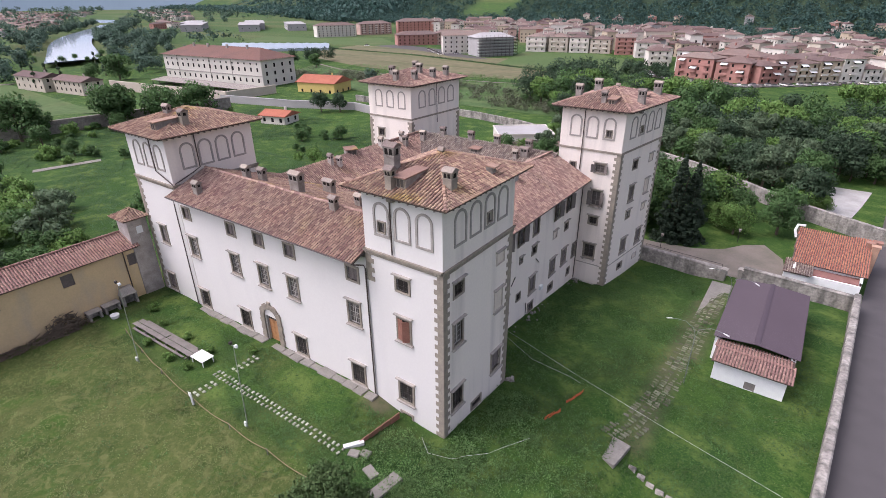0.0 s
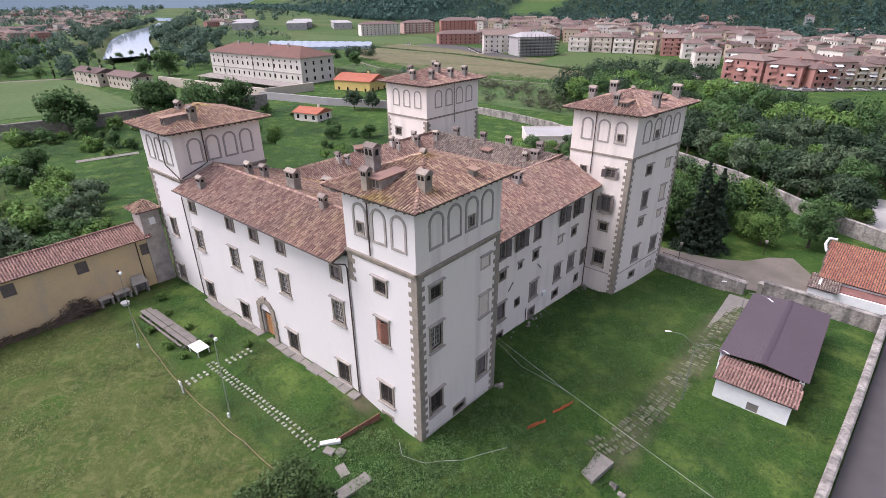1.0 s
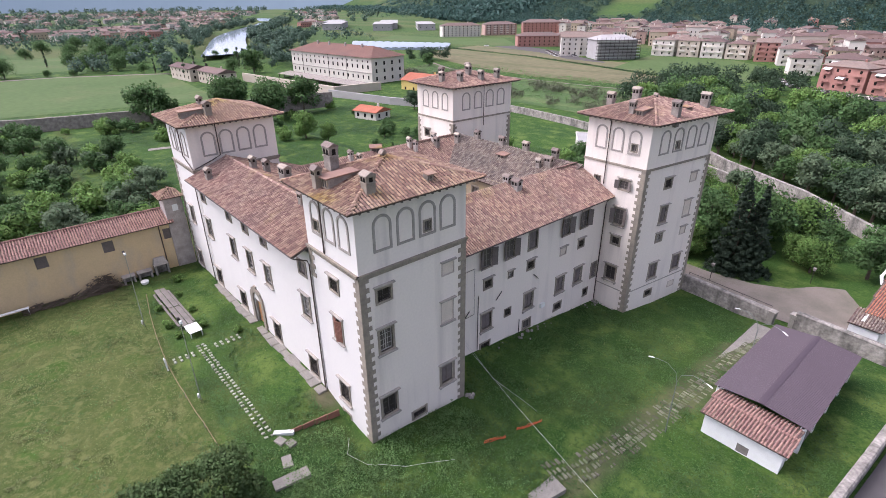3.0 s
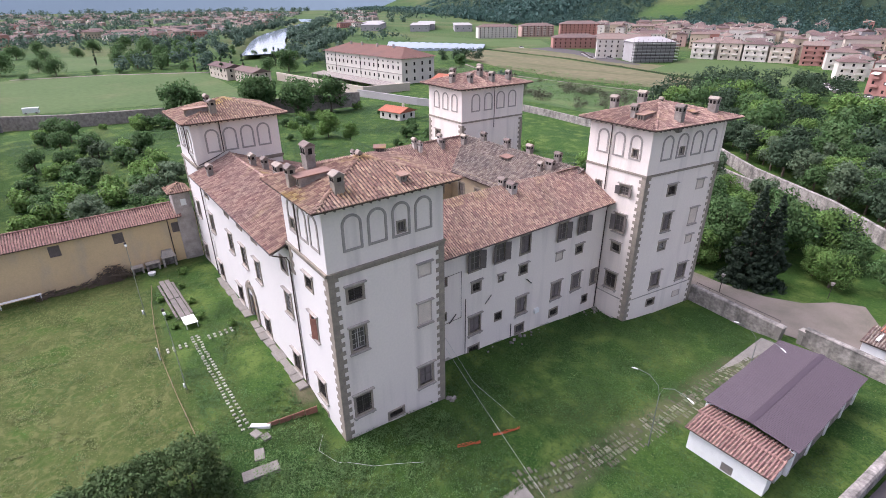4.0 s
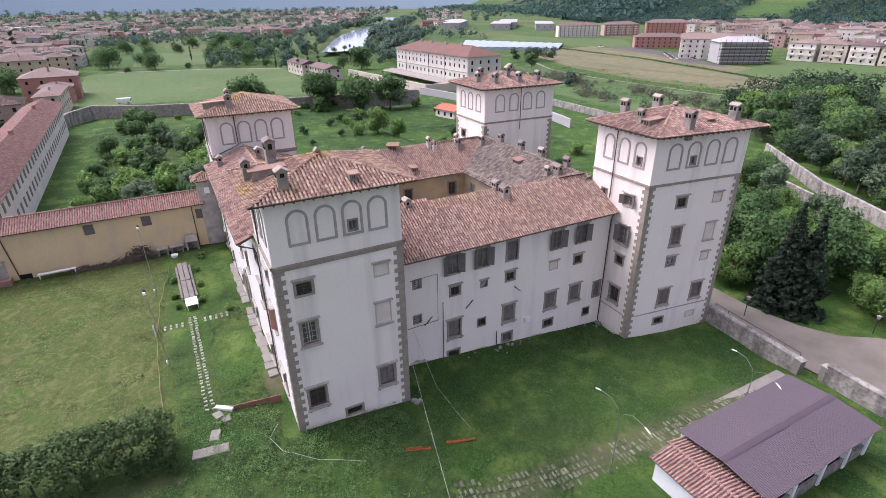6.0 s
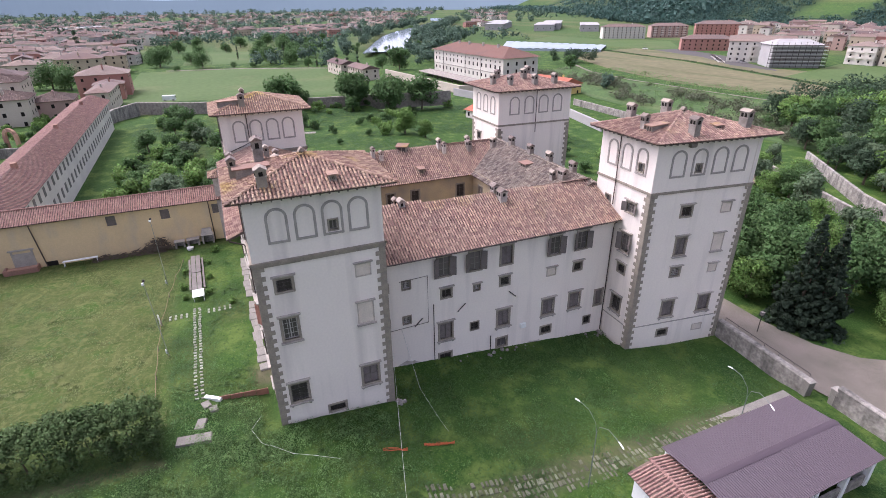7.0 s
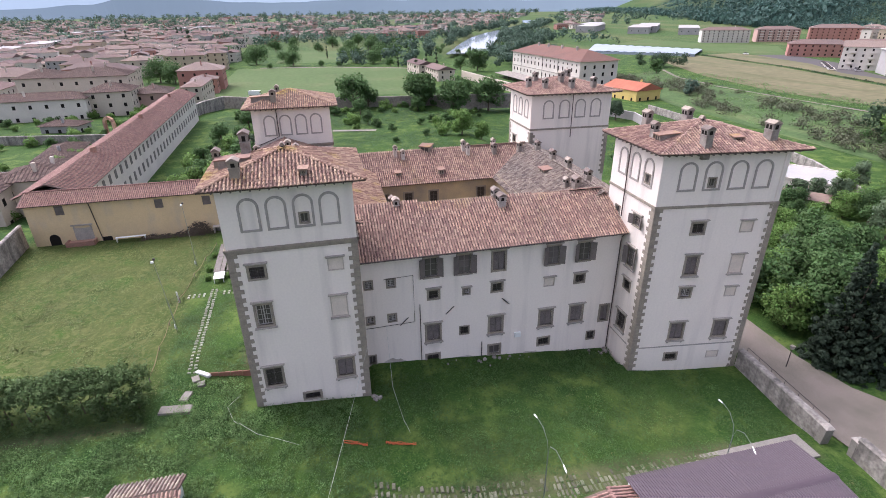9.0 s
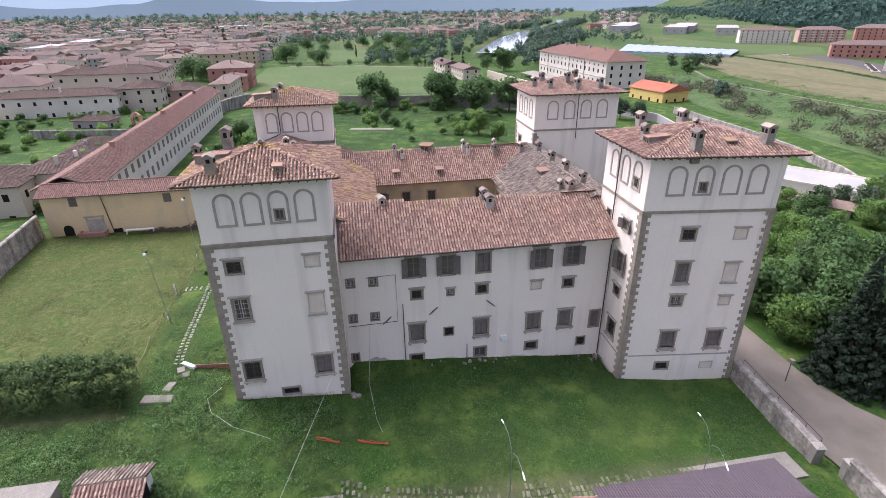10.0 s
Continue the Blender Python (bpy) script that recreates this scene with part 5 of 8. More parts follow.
def flood_lamp(x, y, h, lean=(0, 0)):
    root = thing("flood_lamp", "tall thin pole with twin floodlights and a base box", "lamp post", "flood lamps of the garden", at=pose(x, y, gz(x, y)))
    part("pole", MB().tube([(0, 0, -0.3), (lean[0] * 0.5, lean[1] * 0.5, h * 0.5), (lean[0], lean[1], h)], [0.055, 0.04, 0.03], 7), POLE_GREY, root)
    arm = part("crossbar", MB().tube([(lean[0] - 0.55, lean[1], h - 0.05), (lean[0] + 0.55, lean[1], h - 0.05)], 0.03, 6), GREEN_METAL, root)
    for s in (-1, 1):
        f = part("floodlight", MB().hull([(lean[0] + s * 0.35 - 0.14, lean[1] - 0.12, h + 0.0), (lean[0] + s * 0.35 + 0.14, lean[1] - 0.12, h + 0.0), (lean[0] + s * 0.35 + 0.14, lean[1] + 0.12, h + 0.0), (lean[0] + s * 0.35 - 0.14, lean[1] + 0.12, h + 0.0)],
                                         [(lean[0] + s * 0.35 - 0.09, lean[1] - 0.1, h + 0.2), (lean[0] + s * 0.35 + 0.09, lean[1] - 0.1, h + 0.2), (lean[0] + s * 0.35 + 0.09, lean[1] + 0.1, h + 0.2), (lean[0] + s * 0.35 - 0.09, lean[1] + 0.1, h + 0.2)]), LAMP_WHITE if s > 0 else IRON, root)
    part("base_box", MB().box(-0.12, 0.12, -0.2, -0.06, 0.3, 0.75), LAMP_WHITE, root)
    return root


flood_lamp(-30.7, -10.6, 9.4, (0.7, 0.1))
flood_lamp(-13.9, -9.7, 9.2, (1.0, -0.2))


def twin_lamp(x, y, h, turn, r=2.55):
    root = thing("street_lamp", "dark curved-arm lamp post with two white lamp heads", "lamp post", "twin lamps of the lawn", at=pose(x, y, gz(x, y), 0, 0, turn))
    part("pole", MB().tube([(0, 0, -0.4), (0, 0, h - 1.2)], [0.055, 0.035], 8), GREEN_METAL, root)
    for s in (-1, 1):
        a = part("arm", MB().tube([(0, 0, h - 1.3), (s * 0.25, 0, h - 0.4), (s * r * 0.45, 0, h + 0.15), (s * r * 0.8, 0, h + 0.1), (s * r, 0, h - 0.05)], 0.022, 6), GREEN_METAL, root)
        part("lamp_head", MB().tube([(s * (r - 0.25), 0, h + 0.02), (s * (r - 0.1), 0, h + 0.02), (s * (r + 0.25), 0, h - 0.1), (s * (r + 0.4), 0, h - 0.15)], [0.02, 0.055, 0.07, 0.03], 8), LAMP_WHITE, a, "white enamel lamp head")
    return root


twin_lamp(14.9, 22.6, 4.7 - gz(14.9, 22.6), 0)
twin_lamp(16.0, 38.1, 3.7 - gz(16.0, 38.1), -14)


def rope_fence():
    root = thing("rope_fence", "sagging brown rope fence on thin posts across the meadow", "fence")
    pts = [(-37.0, -8.8), (-32, -9.6), (-27, -10.2), (-20.4, -10.7), (-15, -10.7), (-10.0, -10.6), (-5.0, -10.4)]
    for (x0, y0), (x1, y1) in zip(pts, pts[1:]):
        zs = [(x0 + (x1 - x0) * t, y0 + (y1 - y0) * t, gz(x0 + (x1 - x0) * t, y0 + (y1 - y0) * t) + 0.62 - 0.35 * math.sin(math.pi * t)) for t in np.linspace(0, 1, 9)]
        part("rope", MB().tube(zs, 0.04, 5), ROPE, root)
    for x, y in pts:
        part("post", MB().tube([(x, y, gz(x, y) - 0.2), (x, y, gz(x, y) + 0.7)], 0.04, 6), WOOD_GREY, root)
    return root


rope_fence()
solo("sign_post", MB().box(-20.5, -20.38, -10.9, -10.78, 0.6, 2.4).box(-20.62, -20.28, -10.93, -10.9, 2.0, 2.5), WHITE_PAINT, "short white post with a small board in the meadow", "post")


# stepping stones, slabs and kerbs
rng = random.Random(11)
PIECE = {}


def piece(name, x, y, w, d, h, parent, material, turn=0.0, lift=0.0):
    key = (name, round(w, 1), round(d, 1), h)
    if key not in PIECE:
        mb = MB()
        b = 0.03
        mb.hull([(-w / 2, -d / 2, -0.15), (w / 2, -d / 2, -0.15), (w / 2, d / 2, -0.15), (-w / 2, d / 2, -0.15)], [(-w / 2, -d / 2, h - b), (w / 2, -d / 2, h - b), (w / 2, d / 2, h - b), (-w / 2, d / 2, h - b)], cap=False)
        mb.hull([(-w / 2, -d / 2, h - b), (w / 2, -d / 2, h - b), (w / 2, d / 2, h - b), (-w / 2, d / 2, h - b)], [(-w / 2 + b, -d / 2 + b, h), (w / 2 - b, -d / 2 + b, h), (w / 2 - b, d / 2 - b, h), (-w / 2 + b, d / 2 - b, h)])
        PIECE[key] = mb.mesh(name, material)
    ob = new(name, PIECE[key])
    ob.parent = parent
    ob.matrix_basis = pose(x, y, gz(x, y) + lift, rng.uniform(-2, 2), rng.uniform(-2, 2), turn)
    return ob


stones = thing("garden_path", "double row of pale stepping stones set in the grass", "path", kind="structure")
n = 33
for i in range(n):
    t = i / (n - 1)
    x, y = -22.6 + 16.9 * t, -7.0 + 0.25 * t
    for s in (-0.27, 0.27):
        piece("stepping_stone", x + rng.uniform(-0.06, 0.06), y + s + rng.uniform(-0.05, 0.05), 0.22, 0.3, 0.09, stones, STEP, rng.uniform(-8, 8), 0.03)
for i in range(12):
    y = -9.9 + i * 0.6
    for s in (-0.3, 0.3):
        if abs(y + 7) > 0.7:
            piece("stepping_stone", -21.5 + s + rng.uniform(-0.05, 0.05), y, 0.34, 0.24, 0.09, stones, STEP, rng.uniform(-8, 8), 0.03)
apron = thing("pavement", "uneven stone slabs along the foot of the facade", "pavement", kind="structure")
x = -35.0
while x < -8.5:
    w = rng.choice((1.2, 1.5, 1.8))
    if rng.random() < 0.95:
        piece("slab", x + w / 2, -0.62 + 0.013 * (x + 8), w - 0.06, rng.choice((0.7, 0.9, 1.1)), 0.1, apron, CONCRETE, rng.uniform(-3, 3), 0.0)
    x += w
for x, y, w, d, turn in ((-4.7, -6.2, 0.9, 0.7, 20), (-4.0, -5.6, 0.8, 0.7, 12), (-2.4, -6.7, 0.8, 1.3, 75)):
    piece("slab", x, y, w, d, 0.12, apron, CONCRETE, turn, 0.06)
sl = MB()
sl.box(-1.4, 1.4, -0.5, 0.5, -0.6, 0.3)
ob = solo("stone_block", sl, CONCRETE, "long worn stone block at the end of the hedge", "stone block", at=pose(-0.5, -7.2, gz(-0.5, -7.2), 0, 0, 82))
solo("trough", MB().box(-0.85, 0.85, -0.2, 0.2, -0.1, 0.2).box(-0.75, 0.75, -0.12, 0.12, 0.2, 0.23), LAMP_WHITE, "pale metal trough lying by the path", "trough", at=pose(-5.3, -5.6, gz(-5.3, -5.6) + 0.05, 0, 0, 55))
kerb = thing("retaining_edge", "brown plank edge holding the lawn beside the cellar door", "retaining edge")
for k in range(4):
    p0, p1 = Vector((-5.0 + 0.15 * k, -5.2 + 1.15 * k)), Vector((-4.9 + 0.15 * k, -4.08 + 1.15 * k))
    m = frame_of(p0, p1)
    part("plank", MB().box(0, 1.1, 0, 0.08, -0.6, gz(-5.2, -3) + 0.45, m=m), WOOD_RED, kerb)

# ---- the east lawn ----
bp = thing("brick_path", "old path of mossy brick pavers sunk in the lawn", "path", kind="structure")
way = [(11.7, 9.8), (12.6, 13.0), (13.3, 18.0), (13.8, 26.0), (14.0, 34.0), (14.2, 41.0), (14.4, 47.5)]
for (x0, y0), (x1, y1) in zip(way, way[1:]):
    L = math.hypot(x1 - x0, y1 - y0)
    k = int(L / 0.42)
    for i in range(k):
        x, y = x0 + (x1 - x0) * i / k, y0 + (y1 - y0) * i / k
        for s in (-0.95, -0.32, 0.31, 0.94):
            if rng.random() < (0.6 if abs(s) > 0.9 else 0.85):
                piece("paver", x + s + rng.uniform(-0.05, 0.05), y + rng.uniform(-0.05, 0.05), rng.choice((0.5, 0.6)), rng.choice((0.2, 0.3)), 0.05, bp, PAVER, rng.uniform(-6, 6) - 4, rng.uniform(-0.02, 0.02))
solo("concrete_slab", MB().box(-1.05, 1.05, -1.6, 1.6, -0.4, 0.16), CONCRETE, "pale concrete slab lying in the grass", "slab", at=pose(12.0, 8.2, gz(12.0, 8.2) - 0.06, -4.7, 1, -8))
solo("concrete_strip", MB().box(12.9, 15.6, 38.0, 49.0, gz(14, 44) - 0.3, gz(14, 44) + 0.05), CONCRETE, "worn pale concrete path by the shed", "path", kind="structure")
kb = MB()
for i in range(14):
    x = 14.0 + i * 0.85
    y = 8.2 - i * 0.35 + rng.uniform(-0.2, 0.2)
    kb.hull([(x + dx * rng.uniform(0.8, 1.2), y + dy * rng.uniform(0.8, 1.3), gz(x, y) - 0.2) for dx, dy in ((-0.4, -0.3), (0.4, -0.3), (0.4, 0.3), (-0.4, 0.3))], [(x + dx, y + dy, gz(x, y) + rng.uniform(0.1, 0.3)) for dx, dy in ((-0.3, -0.2), (0.3, -0.2), (0.3, 0.2), (-0.3, 0.2))])
solo("rubble_row", kb, RUBBLE, "row of rough pale stones half buried in weeds", "stones", kind="stuff")


def barrier_net(pts, h):
    mb = MB()
    for (x0, y0), (x1, y1) in zip(pts, pts[1:]):
        for k in range(9):
            z = h * k / 8
            mb.tube([(x0, y0, gz(x0, y0) + z * rng.uniform(0.3, 1)), (x0 * 0.5 + x1 * 0.5 + rng.uniform(-0.15, 0.15), y0 * 0.5 + y1 * 0.5, gz(x1, y1) + z * rng.uniform(0.2, 1)), (x1, y1, gz(x1, y1) + z * rng.uniform(0.3, 1))], 0.022, 4)
        for k in range(7):
            t = k / 6
            x, y = x0 + (x1 - x0) * t, y0 + (y1 - y0) * t
            mb.tube([(x, y, gz(x, y)), (x, y, gz(x, y) + h * rng.uniform(0.3, 0.95))], 0.018, 4)
    return solo("barrier_net", mb, ORANGE, "collapsed orange plastic barrier net in the grass", "net")


barrier_net([(5.9, 7.6), (6.3, 8.9), (6.6, 9.6)], 0.45)
barrier_net([(6.5, 11.2), (6.9, 12.4), (7.2, 13.8)], 0.5)
solo("overhead_cable", MB().tube([(0.1, 10.7, 4.95), (8, 8.6, 4.75), (16, 6.5, 4.8), (26.5, 3.8, 5.0)], 0.011, 5), CABLE, "pale overhead cable strung from the tower corner", "cable")
# white tape, two runs through the weeds
solo("white_tape", MB().tube([(-1.2, -1.6, 0.55), (0.2, -2.6, 0.5), (2.0, -1.9, 0.35), (2.6, -1.4, 0.4)], 0.015, 5), CABLE, "thin white tape strung in the weeds", "tape")
solo("white_tape", MB().tube([(2.6, -1.3, 0.45), (4.2, 0.4, 0.3), (5.0, 2.0, 0.2), (6.2, 3.9, 0.2)], 0.015, 5), CABLE, "thin white tape strung in the weeds", "tape")
solo("hanging_wire", MB().tube([(-4.3, 13.0, 4.0), (2.0, 12.6, 1.2), (6.0, 13.0, 0.6), (6.9, 13.4, 0.0)], 0.012, 5), CABLE, "thin pale wire from the wing down to the lawn", "wire")


# shed with mauve sheet roof
def sheet_shed():
    root = thing("shed", "open shed with mauve corrugated sheet roof and white walls", "shed")
    zb = -2.75
    for x0, x1, z0, z1 in ((16.1, 20.2, 0.55, 0.95), (20.2, 24.25, 0.95, 0.6)):
        for y0, y1 in ((28.7, 37.08), (36.9, 44.2)):
            mb = MB()
            k = int((y1 - y0) / 0.11)
            ys = [y0 + (y1 - y0) * i / k for i in range(k + 1)]
            vs, fs = [], []
            lift = 0.05 if y0 > 30 else 0.0
            for i, y in enumerate(ys):
                c = 0.03 * (1 if i % 2 else -1) + lift
                for x, z in ((x0, z0), (x1, z1)):
                    vs += [(x, y, z + c)]
                for x, z in ((x0, z0), (x1, z1)):
                    vs += [(x, y, z + c - 0.03)]
            for i in range(k):
                a = i * 4
                fs += [(a, a + 1, a + 5, a + 4), (a + 2, a + 6, a + 7, a + 3)]
            mb.add(vs, fs)
            part("roof_sheet", mb, PURPLE, root, recalc=False)
    part("ridge_cap", MB().hull([(19.9, 28.7, 0.96), (20.5, 28.7, 0.96), (20.5, 44.2, 1.0), (19.9, 44.2, 1.0)], [(20.1, 28.7, 1.0), (20.3, 28.7, 1.0), (20.3, 44.2, 1.05), (20.1, 44.2, 1.05)]), PURPLE, root)
    for x in (16.5, 23.7):
        for y in (29.2, 33.0, 36.9, 40.6, 43.8):
            part("pillar", MB().box(x - 0.22, x + 0.22, y - 0.22, y + 0.22, zb - 0.3, 0.5), WHITE_PAINT, root)
        part("beam", MB().box(x - 0.09, x + 0.09, 28.8, 44.1, 0.36, 0.52), IRON, root)
    part("side_wall", MB().box(16.4, 16.6, 29.5, 43.5, zb - 0.3, -0.6), WHITE_PAINT, root)
    part("side_wall", MB().box(23.6, 23.8, 29.5, 43.5, zb - 0.3, -1.5), RUBBLE, root)
    part("end_wall", MB().box(16.5, 23.7, 43.7, 43.95, zb - 0.3, 0.3), WHITE_PAINT, root)
    part("floor", MB().box(16.2, 24.0, 28.6, 44.0, zb - 0.3, zb + 0.05), CONCRETE, root)
    return root


def lean_to():
    root = thing("lean_to", "low white lean-to with red tiled roof joined to the shed", "shed")
    zb = -2.75
    build_wall("wall", (17.0, 25.3), (23.6, 25.3), zb - 0.4, 0.05, [(3.6, zb + 0.2, 1.0, 0.9)], WHITE_PAINT, 0.2, parent=root)
    build_wall("wall", (23.6, 25.3), (23.6, 28.9), zb - 0.4, 0.1, [(1.7, zb, 0.9, 2.0)], WHITE_PAINT, 0.2, parent=root)
    build_wall("wall", (17.0, 28.9), (17.0, 25.3), zb - 0.4, 0.1, [], WHITE_PAINT, 0.2, parent=root)
    build_wall("wall", (23.6, 28.9), (17.0, 28.9), zb - 0.4, 0.1, [], WHITE_PAINT, 0.2, parent=root)
    part("grate", MB().box(20.1, 21.1, 25.32, 25.38, zb + 0.2, zb + 1.1), WOOD_GREY, root)
    part("door", MB().box(23.45, 23.5, 26.55, 27.45, zb, zb + 2.0), WOOD_DK, root)
    tiled("roof", [(16.7, 24.75, 0.0), (23.9, 24.75, 0.0), (23.9, 27.0, 0.45), (16.7, 27.0, 0.45)], TILE_NEW, root)
    tiled("roof", [(23.9, 29.2, 0.0), (16.7, 29.2, 0.0), (16.7, 27.0, 0.45), (23.9, 27.0, 0.45)], TILE_NEW, root)
    ridge("ridge", (16.7, 27.0, 0.45), (23.9, 27.0, 0.45), TILE_NEW, root, 0.1)
    return root


sheet_shed()
lean_to()


# boundary walls
def rubble_wall(name, pts, h, t, label, base=None, material=RUBBLE, cap=True):
    root = thing(name, label, "wall", kind="structure")
    for (x0, y0), (x1, y1) in zip(pts, pts[1:]):
        L = math.hypot(x1 - x0, y1 - y0)
        m = frame_of((x0, y0), (x1, y1))
        k = max(1, int(L / 3.0))
        for i in range(k):
            xa, ya = x0 + (x1 - x0) * i / k, y0 + (y1 - y0) * i / k
            xb, yb = x0 + (x1 - x0) * (i + 1) / k, y0 + (y1 - y0) * (i + 1) / k
            za, zc = (base, base) if base is not None else (gz(xa, ya), gz(xb, yb))
            s0, s1 = L * i / k, L * (i + 1) / k
            b = [(s0, -t / 2, za - 1.5), (s1, -t / 2, zc - 1.5), (s1, t / 2, zc - 1.5), (s0, t / 2, za - 1.5)]
            top = [(s0, -t / 2 + 0.04, za + h), (s1, -t / 2 + 0.04, zc + h), (s1, t / 2 - 0.04, zc + h), (s0, t / 2 - 0.04, za + h)]
            part("wall_section", MB().hull([m @ Vector(p) for p in b], [m @ Vector(p) for p in top]), material, root)
            if cap:
                c0 = [(s0, -t / 2 - 0.05, za + h), (s1, -t / 2 - 0.05, zc + h), (s1, t / 2 + 0.05, zc + h), (s0, t / 2 + 0.05, za + h)]
                c1 = [(s0, -t / 2 + 0.1, za + h + 0.15), (s1, -t / 2 + 0.1, zc + h + 0.15), (s1, t / 2 - 0.1, zc + h + 0.15), (s0, t / 2 - 0.1, za + h + 0.15)]
                part("coping", MB().hull([m @ Vector(p) for p in c0], [m @ Vector(p) for p in c1]), material, root)
    return root


rubble_wall("wall_north", [(1.9, 52.2), (13.6, 51.2)], 2.3, 0.75, "weathered grey boundary wall with stained plaster", base=-4.0)
rubble_wall("wall_northeast", [(16.2, 52.2), (24.2, 51.6), (29.6, 51.2)], 2.4, 0.7, "weathered grey boundary wall pierced by small openings", base=-3.6)
rubble_wall("wall_east", [(25.3, -12.0), (26.8, 12.0), (28.2, 31.0), (29.5, 51.2)], 2.2, 0.7, "old grey stone wall along the road", base=-3.0)
for x, y, tilt in ((13.8, 51.1, 4), (16.1, 52.3, -3)):
    g = thing("gate_pier", "leaning pale plastered gate pier", "gate pier", "gate piers of the lawn", at=pose(x, y, -4.2, 0, tilt, -8))
    part("shaft", MB().box(-0.35, 0.35, -0.4, 0.4, -0.5, 2.6), CONCRETE, g)
    part("cap", MB().hull([(-0.42, -0.47, 2.6), (0.42, -0.47, 2.6), (0.42, 0.47, 2.6), (-0.42, 0.47, 2.6)], [(-0.2, -0.2, 2.78), (0.2, -0.2, 2.78), (0.2, 0.2, 2.78), (-0.2, 0.2, 2.78)]), STONE_LT, g)
rail = thing("parapet_rail", "thin dark iron rail along the drive parapet", "rail")
part("rail_bar", MB().tube([(2.2, 52.75, -1.35), (13.5, 51.75, -1.35)], 0.03, 6), IRON, rail)
for k in range(7):
    x = 2.2 + k * 1.88
    part("rail_post", MB().tube([(x, 52.75 - 0.088 * (x - 2.2), -2.1), (x, 52.75 - 0.088 * (x - 2.2), -1.35)], 0.025, 6), IRON, rail)


def strip(name, left, right, material, label, lift=0.03, kind="structure"):
    """A paved surface between two edges, laid just over the ground."""
    mb = MB()
    vs, n = [], 0
    for (a, b) in zip(left, right):
        for t in np.linspace(0, 1, 5):
            x, y = a[0] + (b[0] - a[0]) * t, a[1] + (b[1] - a[1]) * t
            vs.append((x, y, max(gz(x, y), -30) + lift + 0.12))
        n += 1
    fs = [(i * 5 + k, i * 5 + k + 1, i * 5 + k + 6, i * 5 + k + 5) for i in range(n - 1) for k in range(4)]
    mb.add(vs, fs)
    mb.add([(x, y, z - 0.4) for x, y, z in vs], [tuple(reversed(f)) for f in fs])
    return solo(name, mb, material, label, "road", kind=kind)


def dense(pts, k=8):
    out = []
    for (x0, y0), (x1, y1) in zip(pts, pts[1:]):
        out += [(x0 + (x1 - x0) * i / k, y0 + (y1 - y0) * i / k) for i in range(k)]
    return out + [pts[-1]]


strip("garden_strip", [(-127.6, 12.4), (-126, 19), (-124.4, 26)], [(-125.4, 11.6), (-123.8, 18.4), (-122.2, 25.2)], CONCRETE, "pale paved strip in the overgrown garden")
strip("road", dense([(26.0, -14), (27.4, 12), (28.8, 31), (30.2, 51), (32.6, 75), (36, 110)], 6), dense([(44, -14), (44, 12), (44, 31), (44, 51), (44, 75), (46, 110)], 6), ASPHALT, "grey asphalt road beyond the wall")
strip("driveway", dense([(-14, 56.0), (2.0, 53.6), (13, 52.8), (21, 53.0), (21.6, 57), (20.6, 65.0)]), dense([(-14, 61), (2, 60.4), (8, 61.5), (12.0, 63.8), (14.5, 67.5), (17.5, 69.5)]), GRAVEL, "pale worn gravel driveway")
rubble_wall("wall_garden", [(-45, 136), (-19, 115), (1, 104), (20, 88), (31, 82), (43, 76)], 2.8, 0.6, "long grey garden wall under the trees", base=-4.2)
strip("forecourt", [(22, 90), (24, 100), (26, 112)], [(29, 90), (31, 100), (33, 112)], PALE_YARD, "pale paved yard behind the wall")


def red_lodge():
    root = thing("lodge", "small lodge with a bright red tiled roof by the road wall", "house")
    z = -1.0
    build_wall("wall", (21.9, 55.5), (30.0, 55.5), -4.5, z - 0.6, [], WHITE_PAINT, 0.3, parent=root)
    build_wall("wall", (22.2, 58.1), (30.1, 57.9), -4.5, z + 0.12, [], WHITE_PAINT, 0.3, parent=root)
    build_wall("wall", (30.0, 55.5), (30.8, 68.5), -4.5, z, [], WHITE_PAINT, 0.3, parent=root)
    build_wall("wall", (21.9, 68.5), (21.9, 55.5), -4.5, z, [], WHITE_PAINT, 0.3, parent=root)
    build_wall("wall", (30.8, 68.5), (21.9, 68.5), -4.5, z + 1.3, [], WHITE_PAINT, 0.3, parent=root)
    tiled("roof", [(21.6, 57.8, z + 0.1), (30.4, 57.4, z + 0.1), (31.2, 68.8, z + 1.5), (21.4, 68.8, z + 1.5)], TILE_RED, root)
    part("terrace", MB().box(22.2, 30.0, 55.8, 57.9, z - 1.0, z - 0.45), TERRACE, root, "dull red tiled terrace")
    part("annex", MB().box(21.0, 24.0, 55.0, 58.5, -4.4, z - 0.4), WHITE_PAINT, root)
    tiled("annex_roof", [(20.8, 54.7, z - 0.35), (24.2, 54.7, z - 0.35), (24.2, 58.7, z + 0.05), (20.8, 58.7, z + 0.05)], TILE_GREY, root)
    part("flue", MB().tube([(21.4, 66.5, z + 0.6), (21.0, 66.8, z + 1.6), (21.2, 67.6, z + 2.3), (22.2, 67.8, z + 2.3)], 0.2, 8), WHITE_PAINT, root)
    for i, (x, y) in enumerate(((30.6, 66.5), (31.2, 65.3), (31.5, 67.3))):
        part("urn_pier", MB().box(x - 0.4, x + 0.4, y - 0.4, y + 0.4, -4, z + 1.9).box(x - 0.55, x + 0.55, y - 0.55, y + 0.55, z + 1.9, z + 2.1), BRICK, root)
    return root


